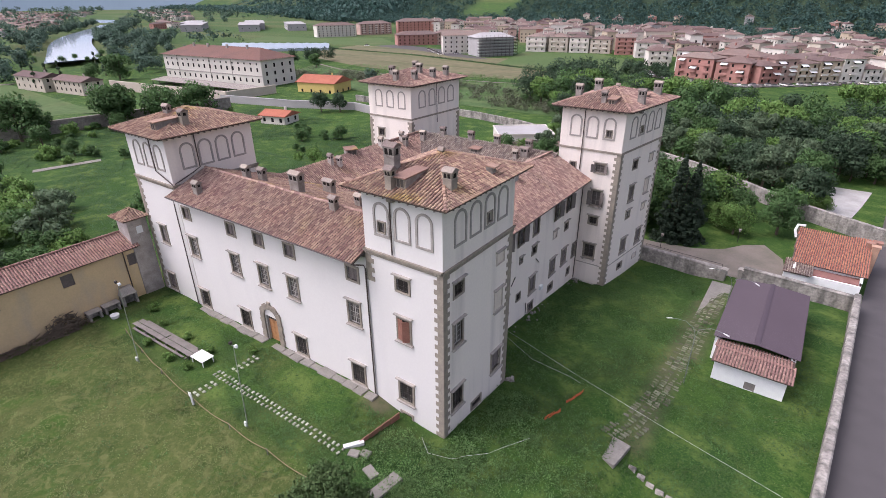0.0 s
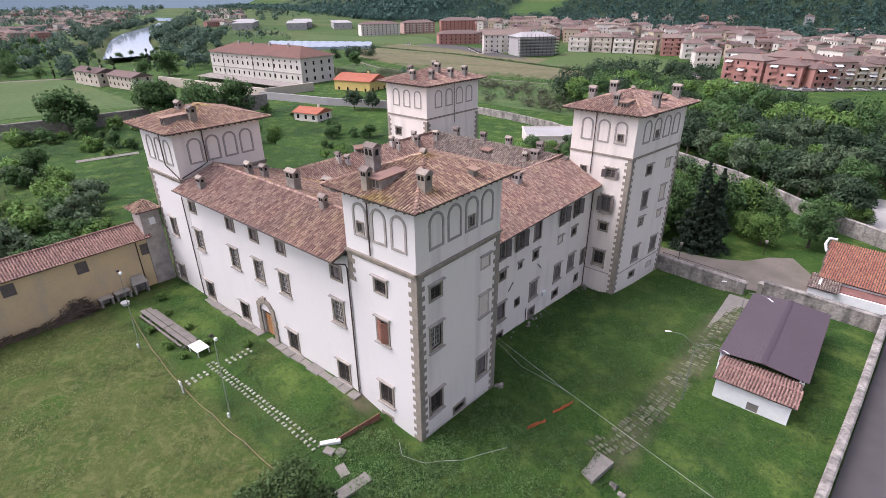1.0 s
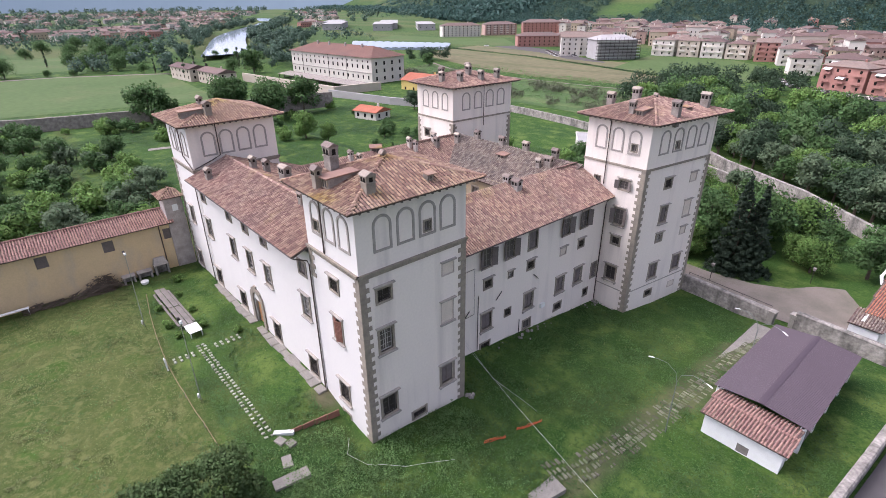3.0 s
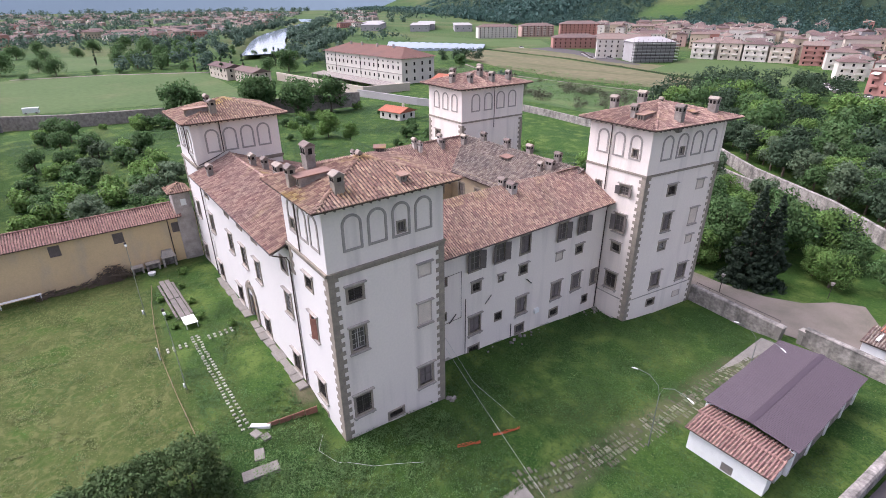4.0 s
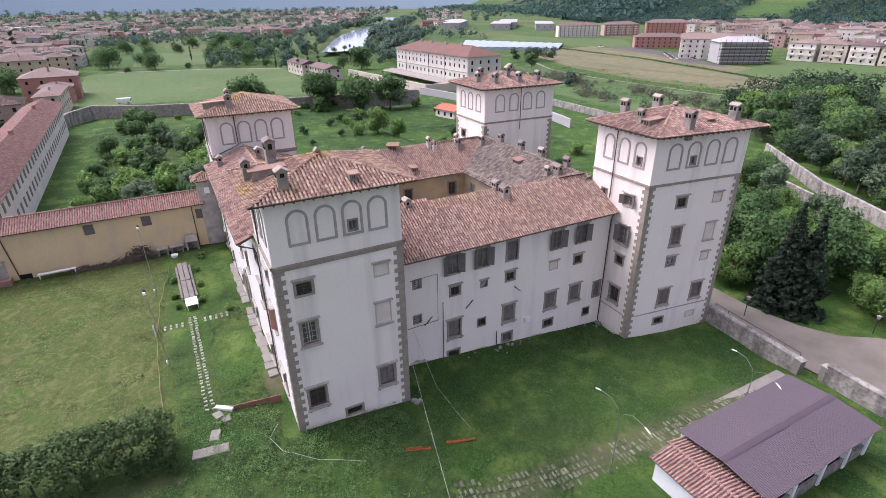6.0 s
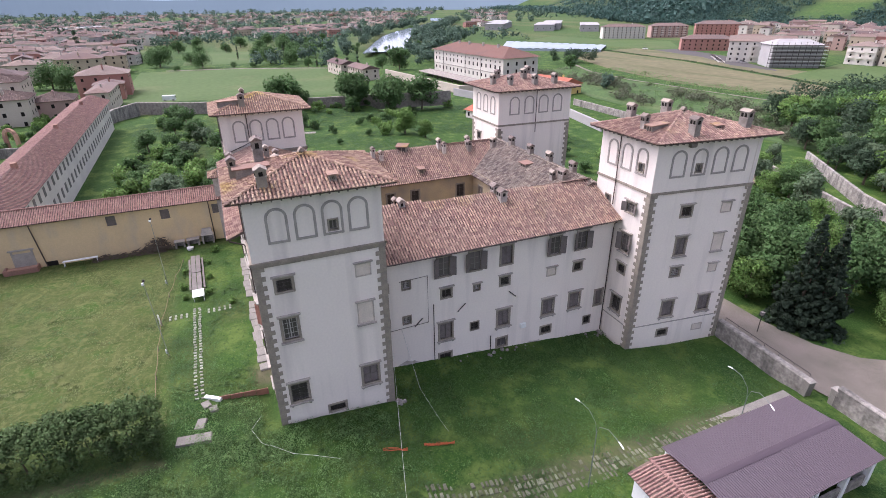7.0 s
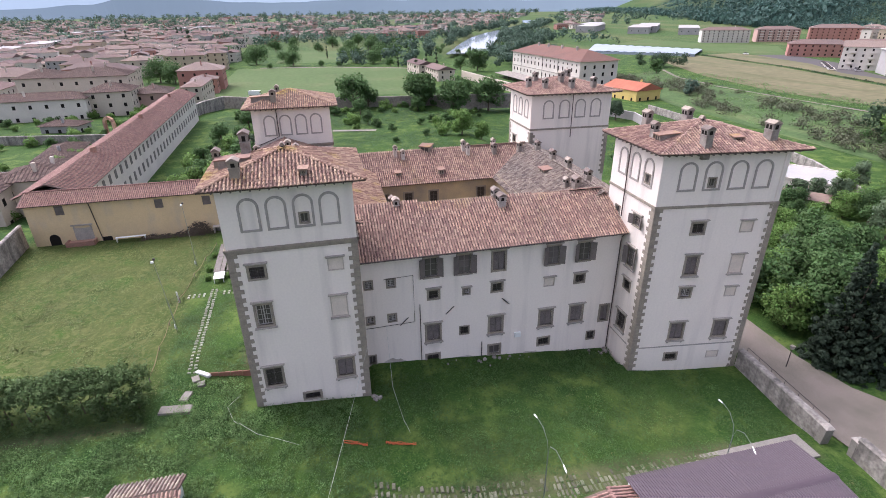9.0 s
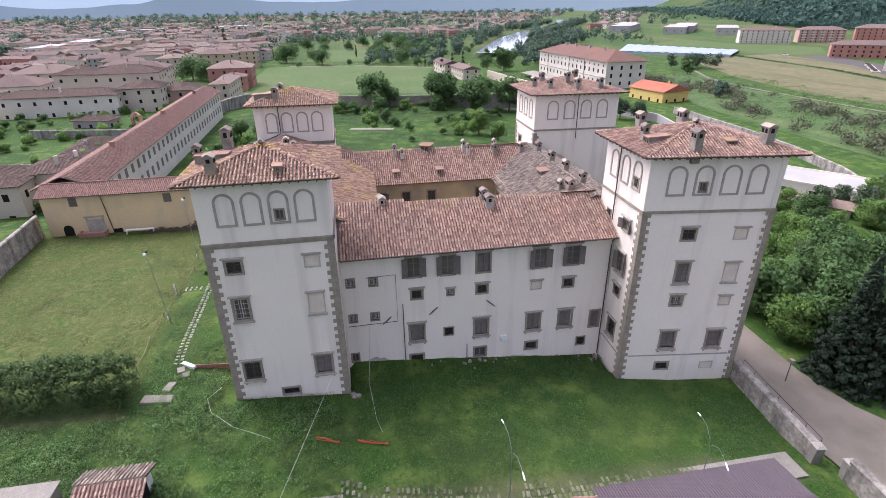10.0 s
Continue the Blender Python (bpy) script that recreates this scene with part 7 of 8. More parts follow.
# grass tufts and weeds
def tufts(name, label, material, count, where, hmin, hmax, seed, spread=0.14, area=(-47, 27, -44, 50)):
    g = np.random.default_rng(seed)
    V, F = [], []
    made = 0
    while made < count:
        x, y = g.uniform(*area[:2]), g.uniform(*area[2:])
        p = where(x, y)
        if g.random() > p:
            continue
        made += 1
        z = gz(x, y)
        for b in range(4):
            a = g.random() * math.tau
            h = g.uniform(hmin, hmax)
            dx, dy = math.cos(a), math.sin(a)
            ox, oy = g.normal() * spread, g.normal() * spread
            w = 0.03 + 0.03 * g.random()
            o = len(V)
            V += [(x + ox - dy * w, y + oy + dx * w, z - 0.03), (x + ox + dy * w, y + oy - dx * w, z - 0.03), (x + ox + dx * h * 2.2 + dy * w * 0.6, y + oy + dy * h * 2.2 - dx * w * 0.6, z + h), (x + ox + dx * h * 2.2 - dy * w * 0.6, y + oy + dy * h * 2.2 + dx * w * 0.6, z + h)]
            F.append((o, o + 1, o + 2, o + 3))
    ob = cloud_object(name, V, F, material, None, [(0.0, 0.0, 1.0)] * len(V))
    return tagged(ob, label, "grass", kind="stuff")


def open_ground(x, y):
    if -43.5 < x < 0.3 and y > -1.6 and not (x > -4.2 and 10.8 < y < 39):
        return 0
    if 15.8 < x < 24.4 and 24.8 < y < 44.4 or 12.8 < x < 15.7 and y > 38:
        return 0
    if x > 24.6 + 0.09 * y + 1.0:
        return 0
    return 1


def lush_where(x, y):
    return open_ground(x, y) * (0.9 if (y > -9.5 or x > -3) else 0.06) * max(0.1, 0.55 + 1.6 * noise.noise(Vector((x * 0.18, y * 0.18, 1))))


def straw_where(x, y):
    return open_ground(x, y) * (1.0 if y < -9.5 and x < -3 else 0.06) * max(0.35, 0.6 + 0.8 * noise.noise(Vector((x * 0.15, y * 0.15, 8))))


tufts("meadow_grass", "lush green grass tufts of the lawn", LEAF["grass"], 24000, lush_where, 0.04, 0.12, 41)
def rank_where(x, y):
    return 0 if x > -50 and y < 46 else max(0.05, 0.5 + 1.4 * noise.noise(Vector((x * 0.06, y * 0.06, 6))))


tufts("rank_grass", "tall rank grass of the old orchard garden", LEAF["rank"], 15000, rank_where, 0.12, 0.4, 44, 0.35, (-160, -40, -26, 100))
for x, y, s_ in ((-35.2, -5.6, 0.28), (-33.0, -8.5, 0.32), (-30.4, -5.4, 0.3), (-28.6, -8.6, 0.36), (-26.0, -5.6, 0.34), (-25.6, -8.3, 0.3), (-39.2, -4.6, 0.4), (-22.5, -2.9, 0.3)):
    tree("bush_c", x, y, s_, x * 50)
weed_spots = []
while len(weed_spots) < 1500:
    x, y = rng.uniform(-4, 24), rng.uniform(-20, 9)
    edge = smooth(17, 9, x + 0.8 * max(y, -6))
    if not open_ground(x, y) or x < 2 and y < -8 or x < 0.6 and y > -0.8 or rng.random() > edge * max(0.1, 0.55 + 1.5 * noise.noise(Vector((x * 0.25, y * 0.25, 5)))):
        continue
    weed_spots.append((x, y, rng.uniform(0.5, 1.0)))
while len(weed_spots) < 1680:
    x, y = rng.uniform(-3.5, 12), rng.uniform(11, 47)
    if open_ground(x, y) and noise.noise(Vector((x * 0.2, y * 0.2, 15))) > 0.05:
        weed_spots.append((x, y, rng.uniform(0.3, 0.6)))
scatter("weeds", LEAF["weed"], "tall green weeds and nettles at the tower foot", weed_spots, 72, 0.075, 0.35, 0.85, 42, "weeds")
tufts("dry_grass", "pale dry grass tufts of the mown meadow", LEAF["straw"], 14000, straw_where, 0.025, 0.075, 43)


# ---- far buildings and town ----
HOUSES = []


def box_house(name, label, x, y, w, d, h, turn, wall, roof_mat, rows=2, cols=4, base=-5.0, rise=None, hip=True, group="", category="house", sides=None, tiles=False):
    """A house with plastered walls, hipped tile roof and shuttered windows."""
    root = thing(name, label, category, group, at=pose(x, y, base, 0, 0, turn))
    part("wall", MB().box(-w / 2, w / 2, -d / 2, d / 2, -2, h), wall, root)
    rise = rise or min(w, d) * 0.2
    o = 0.6
    e = max(0.0, (w - d) / 2) if w >= d else 0
    e2 = max(0.0, (d - w) / 2)
    rx, ry = (e if hip else w / 2 + o), (e2 if hip or w >= d else d / 2 + o)
    b = [(-w / 2 - o, -d / 2 - o, h), (w / 2 + o, -d / 2 - o, h), (w / 2 + o, d / 2 + o, h), (-w / 2 - o, d / 2 + o, h)]
    mb = MB()
    mb.add(b + [(x_, y_, z_ + 0.15) for x_, y_, z_ in b], [(3, 2, 1, 0), (0, 1, 5, 4), (1, 2, 6, 5), (2, 3, 7, 6), (3, 0, 4, 7)])
    if w >= d:
        top = [(-rx, 0, h + rise), (rx, 0, h + rise)]
        mb.add([(x_, y_, z_ + 0.15) for x_, y_, z_ in b] + top, [(0, 1, 5, 4), (1, 2, 5), (2, 3, 4, 5), (3, 0, 4)])
    else:
        top = [(0, -ry, h + rise), (0, ry, h + rise)]
        mb.add([(x_, y_, z_ + 0.15) for x_, y_, z_ in b] + top, [(0, 1, 4), (1, 2, 5, 4), (2, 3, 5), (3, 0, 4, 5)])
    if tiles:
        c_ = [Vector((x_, y_, z_ + 0.16)) for x_, y_, z_ in b] + [Vector(q) + Vector((0, 0, 0.02)) for q in top]
        for face in ((0, 1, 5, 4), (1, 2, 5), (2, 3, 4, 5), (3, 0, 4)) if w >= d else ((0, 1, 4), (1, 2, 5, 4), (2, 3, 5), (3, 0, 4, 5)):
            tiled("roof", [c_[q] for q in face], roof_mat, root, pitch=0.7)
    else:
        part("roof", mb, roof_mat, root)
    pane_s = MB().box(-0.5, 0.5, -0.04, 0.06, 0, 1.35).mesh("window", DARK)
    fh = h / rows
    for r_ in range(rows):
        for side in ((1, 2) if y < 0 else (0, 1)) if sides is None else sides:
            L = w if side % 2 == 0 else d
            n_ = max(1, int(round(cols * L / max(w, d))))
            for c in range(n_):
                s = -L / 2 + L * (c + 0.5) / n_
                ob = new("window", pane_s)
                ob.parent = root
                ob.matrix_basis = pose(0, 0, 0, 0, 0, 90 * side) @ pose(s, -(d if side % 2 == 0 else w) / 2, r_ * fh + fh * 0.35)
    if category == "house":
        part("chimney", MB().box(w * 0.2, w * 0.2 + 0.7, 0.4, 1.0, h, h + rise + 0.9), wall, root)
    HOUSES.append(root)
    return root


def main_block():
    """The long three-storey building across the fields."""
    p0, p1 = Vector((-282.0, 129.5)), Vector((-206.0, 136.5))
    m = frame_of(p0, p1)
    L, D, z0, z1 = (p1 - p0).length, 22.0, -6.5, 8.0
    root = thing("long_building", "long white three-storey building with a red-brown hipped roof", "building")
    part("wall", MB().box(0, L, 0, D, z0, z1, m=m), WALLS[1], root)
    o = 1.2
    b = [(-o, -o, z1), (L + o, -o, z1), (L + o, D + o, z1), (-o, D + o, z1)]
    mb = MB()
    mb.add([tuple(m @ Vector(p)) for p in b + [(D / 2, D / 2, z1 + 4.6), (L - D / 2, D / 2, z1 + 4.6)]], [(3, 2, 1, 0), (0, 1, 5, 4), (1, 2, 5), (2, 3, 4, 5), (3, 0, 4)])
    part("roof", mb, BLOCK_ROOF, root)
    part("ledge", MB().box(-0.15, L + 0.15, -0.2, 0, 0.2, 0.6, m=m), STONE_LT, root)
    for i in range(17):
        for z, h, w in ((5.6, 0.9, 0.9), (2.4, 1.9, 1.1), (-2.6, 1.8, 1.1)):
            s = 3 + i * (L - 6) / 16
            part("window", MB().box(s - w / 2, s + w / 2, -0.06, 0.1, z, z + h, m=m), DARK, root)
    for i in range(4):
        for z, h in ((4.2, 1.8), (0.6, 1.8), (-3.2, 1.8)):
            s = 3 + i * (D - 6) / 3
            part("window", MB().box(L - 0.1, L + 0.06, s - 0.55, s + 0.55, z, z + h, m=m), DARK, root)
    for s in (0.16, 0.5, 0.72):
        part("downpipe", MB().tube([m @ Vector((L * s, -0.1, z1)), m @ Vector((L * s, -0.1, z0 + 2))], 0.12, 5), COPPER, root)
    for s in (0.2, 0.35, 0.55, 0.75):
        part("chimney", MB().box(L * s, L * s + 1, D * 0.4, D * 0.4 + 0.8, z1 + 3, z1 + 5.6, m=m), STONE_LT, root)
    return root


main_block()
box_house("yellow_house", "yellow house with a red tiled roof", -172, 145, 20, 14, 6.5, 13, YELLOW, RED_ROOF, 1, 4, base=-6.5, hip=False, category="house")
box_house("white_cottage", "small white cottage with a red roof", -133, 88, 10, 8, 3.0, 15, WALLS[1], RED_ROOF, 1, 3, base=-4.5, hip=False)
box_house("farmhouse", "long cream farmhouse with tiled roof", -298, 74, 26, 10, 6.0, 6, WALLS[0], TOWN_TILE, 2, 5, base=-4.5, hip=False)
box_house("farmhouse", "long cream farmhouse with tiled roof", -270, 80, 24, 10, 5.4, 6, WALLS[0], TOWN_TILE, 2, 6, base=-4.5, hip=False)
rubble_wall("wall_yard", [(-268, 93), (-188, 104), (-186, 128)], 4.6, 0.8, "tall pale plastered yard wall", base=-5.4, material=WALLS[0])
yard = thing("yard_canopy", "long low grey canopy on posts in the walled yard", "canopy")
m = frame_of((-270, 118), (-190, 124))
part("canopy_roof", MB().hull([m @ Vector(p) for p in ((0, -4, -3.0), (80, -4, -3.0), (80, 4, -2.2), (0, 4, -2.2))], [m @ Vector(p) for p in ((0, -4, -2.8), (80, -4, -2.8), (80, 4, -2.0), (0, 4, -2.0))]), CHIM, yard)
for k in range(14):
    part("post", MB().box(k * 6 + 0.5, k * 6 + 0.8, -3.8, -3.5, -7, -3, m=m), IRON, yard)
solo("yard", MB().add([(-266, 95, -5.1), (-190, 106, -5.1), (-190, 126, -5.1), (-268, 122, -5.1)], [(0, 1, 2, 3)]).add([(-266, 95, -6), (-190, 106, -6), (-190, 126, -6), (-268, 122, -6)], [(3, 2, 1, 0)]), ASPHALT, "grey asphalt yard inside the wall", "yard", kind="structure")
rubble_wall("wall_yard_inner", [(-186, 100), (-150, 108), (-126, 118), (-96, 112)], 3.6, 0.6, "grey rendered wall with an iron fence", base=-5.0, material=WALLS[4])
rubble_wall("wall_west", [(-186, -28), (-176, -10), (-168, 22), (-163, 52), (-158, 86)], 3.9, 0.8, "long dark grey garden wall before the field", base=-1.7, material=CHIM)
hall = thing("white_hall", "low white flat-roofed hall behind a wall", "building", at=pose(-51, 112, 0, 0, 0, 38))
part("wall", MB().box(-8, 8, -6, 6, -6, -1.3), WALLS[1], hall)
part("roof", MB().box(-8.0, 8.0, -6.0, 6.0, -1.3, -1.15), WALLS[4], hall, "grey felt flat roof")
for x0_, x1_, y0_, y1_ in ((-8.2, 8.2, -6.2, -5.9), (-8.2, 8.2, 5.9, 6.2), (-8.2, -7.9, -5.9, 5.9), (7.9, 8.2, -5.9, 5.9)):
    part("parapet", MB().box(x0_, x1_, y0_, y1_, -1.3, -0.95), WALLS[1], hall)
for x_ in (-5.5, 0.0, 5.0):
    part("window", MB().box(x_ - 0.7, x_ + 0.7, -6.05, -5.95, -3.6, -2.6), DARK, hall)
part("door", MB().box(2.0, 3.2, -6.05, -5.95, -5.0, -2.8), WOOD_DK, hall)
box_house("brick_annex", "low brown tiled annex beside the white hall", -43.5, 102.5, 15, 5, 1.9, 38, WALLS[0], TOWN_TILE, 1, 3, base=-4.5, hip=False)
rubble_wall("wall_embankment", [(-140, 133), (-100, 132.5), (-77, 130), (-59, 126), (-38, 117), (-10, 104)], 2.6, 0.6, "pale wall along the river embankment", base=-4.5, material=RUBBLE)


# long stable range to the south-west
def stable_range():
    root = thing("stable_range", "very long white range with rows of dark windows and red roof", "building")
    p0, p1 = Vector((-50.0, -30.3)), Vector((-158.0, -32.8))
    m = frame_of(p0, p1)
    L, D = (p1 - p0).length, 8.5
    part("wall", MB().box(0, L, 0, D, -4, 7.4, m=m), WALLS[1], root)
    for i in range(30):
        for z, h in ((4.6, 1.7), (1.0, 1.9)):
            s = 3 + i * (L - 6) / 29
            part("window", MB().box(s - 0.6, s + 0.6, -0.06, 0.1, z, z + h, m=m), WOOD_GREY, root)
    c = [m @ Vector(p) for p in ((-1, -0.8, 7.35), (L + 0.5, -0.8, 7.35), (L + 0.5, D / 2, 9.4), (-1, D / 2, 9.4), (L + 0.5, D + 0.8, 7.35), (-1, D + 0.8, 7.35))]
    tiled("roof", [c[0], c[1], c[2], c[3]], TILE_NEW, root, pitch=0.6)
    tiled("roof", [c[4], c[5], c[3], c[2]], TILE_NEW, root, pitch=0.6)
    for s in (20, 55, 90):
        part("chimney", MB().box(s, s + 0.9, D * 0.4, D * 0.4 + 0.8, 8.4, 10.2, m=m), BRICK, root)
    return root


stable_range()
rubble_wall("wall_south", [(-44.2, -37.4), (-33, -36.4), (-12, -34.6)], 3.8, 0.5, "grey plastered side wall of the front garden", base=0.8, material=RUBBLE)
nr = random.Random(77)
NAMES = ("cream plastered house with terracotta roof", "white plastered house with terracotta roof", "ochre plastered house with terracotta roof", "rose plastered house with terracotta roof", "grey plastered house with terracotta roof", "brick-red house with terracotta roof")
# walled gardens and yards of the old town
for a_, b_ in (((-60, -44), (-128, -48)), ((-128, -48), (-135, -84)), ((-90, -47), (-96, -90)), ((-60, -60), (-92, -70))):
    rubble_wall("wall_town_garden", [a_, b_], 3.0, 0.5, "old grey wall between town gardens", base=-2.0)
for i in range(110):
    x_, y_ = nr.uniform(-190, -52), nr.uniform(-105, -44)
    tree(nr.choice(("bush_a", "bush_c", "bush_c")), x_, y_, nr.uniform(0.7, 1.3), nr.uniform(0, 360))
# houses by the south-west corner
for x, y, w, d, h, turn, c in ((-186, -67, 14, 15, 9.6, 4, 0), (-208, -79, 15, 26, 13, 4, 0), (-210, -98, 16, 16, 13, 4, 0), (-179, -93, 11, 40, 8.3, 3, 1), (-197, -55.5, 14, 13, 7, 4, 3), (-152, -72, 7, 12, 3.6, -12, 4), (-224, -44, 30, 8, 6.5, 0, 0), (-150, -112, 30, 10, 7, 8, 0), (-272, -50, 18, 22, 8, 3, 5), (-254, -46, 10, 12, 5, 3, 5), (-375, -58, 14, 14, 9, 3, 2), (-345, -72, 14, 24, 10, 3, 2), (-372, -86, 14, 20, 9, 4, 1), (-345, -100, 13, 18, 8, 2, 0), (-320, -122, 14, 22, 9, 4, 2), (-262, -92, 16, 26, 10, 4, 0), (-238, -112, 14, 22, 8, 6, 3), (-290, -108, 14, 26, 9, 5, 5), (-262, -135, 18, 30, 9, 6, 0), (-222, -130, 20, 24, 8, 6, 1), (-186, -128, 26, 14, 8, 5, 0), (-205, -152, 24, 14, 8, 6, 0), (-128, -100, 30, 9, 6, 6, 1), (-80, -96, 22, 9, 5, 8, 4), (-65.5, -55.5, 13, 15, 8.2, 4, 0), (-70.5, -45.2, 9.5, 10.5, 8.6, 2, 0), (-82.5, -47.5, 7, 9, 7.2, 2, 1), (-112, -58, 18, 8, 3.4, 6, 4), (-58, -74, 18, 12, 8, 8, 0)):
    box_house("town_house", NAMES[c], x, y, w, d, h, turn, WALLS[c], TOWN_TILE, 1 if h < 5 else 2 if h < 9 else 3, max(3, int(max(w, d) / 4.5)), base=-3.0, group="houses of the old town", tiles=x > -215 and y > -112)
rubble_wall("wall_stable_end", [(-160, -36), (-172, -34), (-184, -28)], 6.0, 0.8, "tall dark stone yard wall at the stable end", base=-3.5)
arch = thing("brick_arch", "old brick arch standing on a garden wall", "arch", at=pose(-140, -55, -2, 0, 0, 60))
for i in range(9):
    a0, a1 = math.pi * i / 9, math.pi * (i + 1) / 9
    ring = [(math.cos(a_) * r_, y_, 4.2 + math.sin(a_) * r_) for y_ in (-0.35, 0.35) for a_, r_ in ((a0, 1.3), (a0, 2.2), (a1, 2.2), (a1, 1.3))]
    part("voussoir", MB().add(ring, [(0, 1, 2, 3), (7, 6, 5, 4), (1, 5, 6, 2), (0, 3, 7, 4), (0, 4, 5, 1), (3, 2, 6, 7)]), BRICK, arch)
for x_ in (-1.75, 1.75):
    part("pier", MB().box(x_ - 0.45, x_ + 0.45, -0.4, 0.4, -1, 4.2), BRICK, arch)
for x, y in ((-478, -235), (-560, -240)):
    box_house("flat_block", "white three-storey block with rows of windows", x, y, 60, 18, 11, 8, WALLS[1], WALLS[4], 3, 12, base=-4, rise=0.6, group="white blocks")
# apartment houses facing the fields
def balconies(root, w, d, h, floors, cols, wall, awnings=()):
    """Slab balconies with solid fronts on the long side."""
    fh = h / floors
    for f_ in range(1, floors):
        for c_ in range(cols):
            s_ = -w / 2 + w * (c_ + 0.5) / cols
            b_ = min(1.7, w / cols * 0.4)
            part("balcony", MB().box(s_ - b_, s_ + b_, -d / 2 - 1.3, -d / 2, f_ * fh, f_ * fh + 0.2).box(s_ - b_, s_ + b_, -d / 2 - 1.3, -d / 2 - 1.18, f_ * fh + 0.2, f_ * fh + 1.0), wall, root)
            if (f_, c_) in awnings:
                part("awning", MB().hull([(s_ - b_, -d / 2 - 2.0, f_ * fh + 1.9), (s_ + b_, -d / 2 - 2.0, f_ * fh + 1.9), (s_ + b_, -d / 2, f_ * fh + 2.8), (s_ - b_, -d / 2, f_ * fh + 2.8)], [(s_ - b_, -d / 2 - 2.0, f_ * fh + 2.0), (s_ + b_, -d / 2 - 2.0, f_ * fh + 2.0), (s_ + b_, -d / 2, f_ * fh + 2.9), (s_ - b_, -d / 2, f_ * fh + 2.9)]), LAMP_WHITE, root, "pale fabric awning")


BLOCKS = ("pale cream apartment block with balconies", "white apartment block with balconies", "ochre apartment house with balconies", "rose apartment block with balconies", "grey apartment block with balconies", "brick-red apartment block with balconies")
for x, y, w, d, h, turn, c, floors, bal in ((-464, 432, 46, 16, 12, 62, 1, 5, 6), (-452, 486, 40, 16, 12, 62, 3, 5, 5), (-414, 520, 46, 18, 14, 48, 5, 5, 5), (-306, 386, 40, 16, 9, 50, 5, 3, 5), (-284, 410, 30, 14, 10, 50, 3, 3, 3), (-227, 342, 30, 17, 13, 40, 1, 4, 3), (-240, 372, 34, 14, 12, 40, 0, 4, 3), (-180, 384, 16, 13, 11, 10, 1, 3, 3), (-163, 389, 15, 13, 11, 10, 0, 3, 2), (-147, 392, 15, 13, 11, 10, 1, 3, 3), (-131, 395, 15, 13, 10, 10, 0, 3, 2), (-112, 392, 14, 12, 12, 20, 5, 4, 2), (-92, 378, 16, 12, 10, 24, 1, 3, 2), (-76, 352, 14, 12, 9, 24, 1, 3, 2), (-72, 332, 13, 11, 9, 28, 1, 3, 2),
                                          (-38, 286, 20, 12, 10.5, -17, 5, 3, 3), (-20, 283, 16, 13, 9.5, -10, 5, 3, 2), (-9, 284, 11, 13, 8.5, 44, 5, 3, 2), (-3, 293, 12, 12, 11, 40, 3, 3, 2), (6, 299, 10, 11, 9, 40, 2, 3, 2), (15, 306, 11, 11, 10, 40, 2, 3, 2), (24, 313, 11, 12, 11, 40, 1, 3, 1), (33, 320, 10, 11, 6, 42, 1, 2, 1), (43, 329, 14, 12, 10, 42, 1, 3, 2), (55, 340, 13, 12, 9, 42, 0, 3, 2), (66, 350, 12, 12, 10, 42, 2, 3, 1), (-22, 303, 26, 14, 11, -17, 3, 3, 3), (2, 318, 22, 13, 9, 40, 0, 3, 2), (24, 338, 22, 13, 10, 40, 2, 3, 2), (-48, 318, 18, 13, 11, 10, 1, 3, 2)):
    box_house("apartment_house", BLOCKS[c], x, y, w, d, h, turn, WALLS[c], TOWN_TILE, floors, max(3, int(w / 4.2)), base=-5.0, group="apartment houses across the fields", hip=floors != 4)
    balconies(HOUSES[-1], w, d, h, floors, bal, WALLS[5] if c == 5 else WALLS[1], ((2, 0), (1, 1), (3, 1)) if y < 330 else ())
# block under repair, wrapped in scaffolding
m = pose(-196, 336, -5, 0, 0, 55)
site = thing("scaffolded_block", "grey unfinished apartment block wrapped in scaffolding", "building", at=m)
part("wall", MB().box(-14, 14, -11, 11, -1, 13), WALLS[4], site)
part("roof", MB().hull([(-15, -12, 13), (15, -12, 13), (15, 12, 13), (-15, 12, 13)], [(-8, -1, 16), (8, -1, 16), (8, 1, 16), (-8, 1, 16)]), WALLS[4], site)
for f_ in range(6):
    z_ = 1.6 + f_ * 2.1
    part("walkway", MB().box(-16, 16, -13, -11.4, z_, z_ + 0.25).box(14.4, 16, -11.4, 13, z_, z_ + 0.25), CABLE, site)
    part("guard_rail", MB().box(-16, 16, -13.05, -12.95, z_ + 1.0, z_ + 1.25).box(15.95, 16.05, -13, 13, z_ + 1.0, z_ + 1.25), IRON, site)
for k in range(11):
    part("upright", MB().box(-16 + k * 3.2, -15.85 + k * 3.2, -13.1, -12.95, -0.5, 15), IRON, site)
for k in range(8):
    part("upright", MB().box(15.95, 16.1, -10 + k * 3.2, -9.85 + k * 3.2, -0.5, 15), IRON, site)
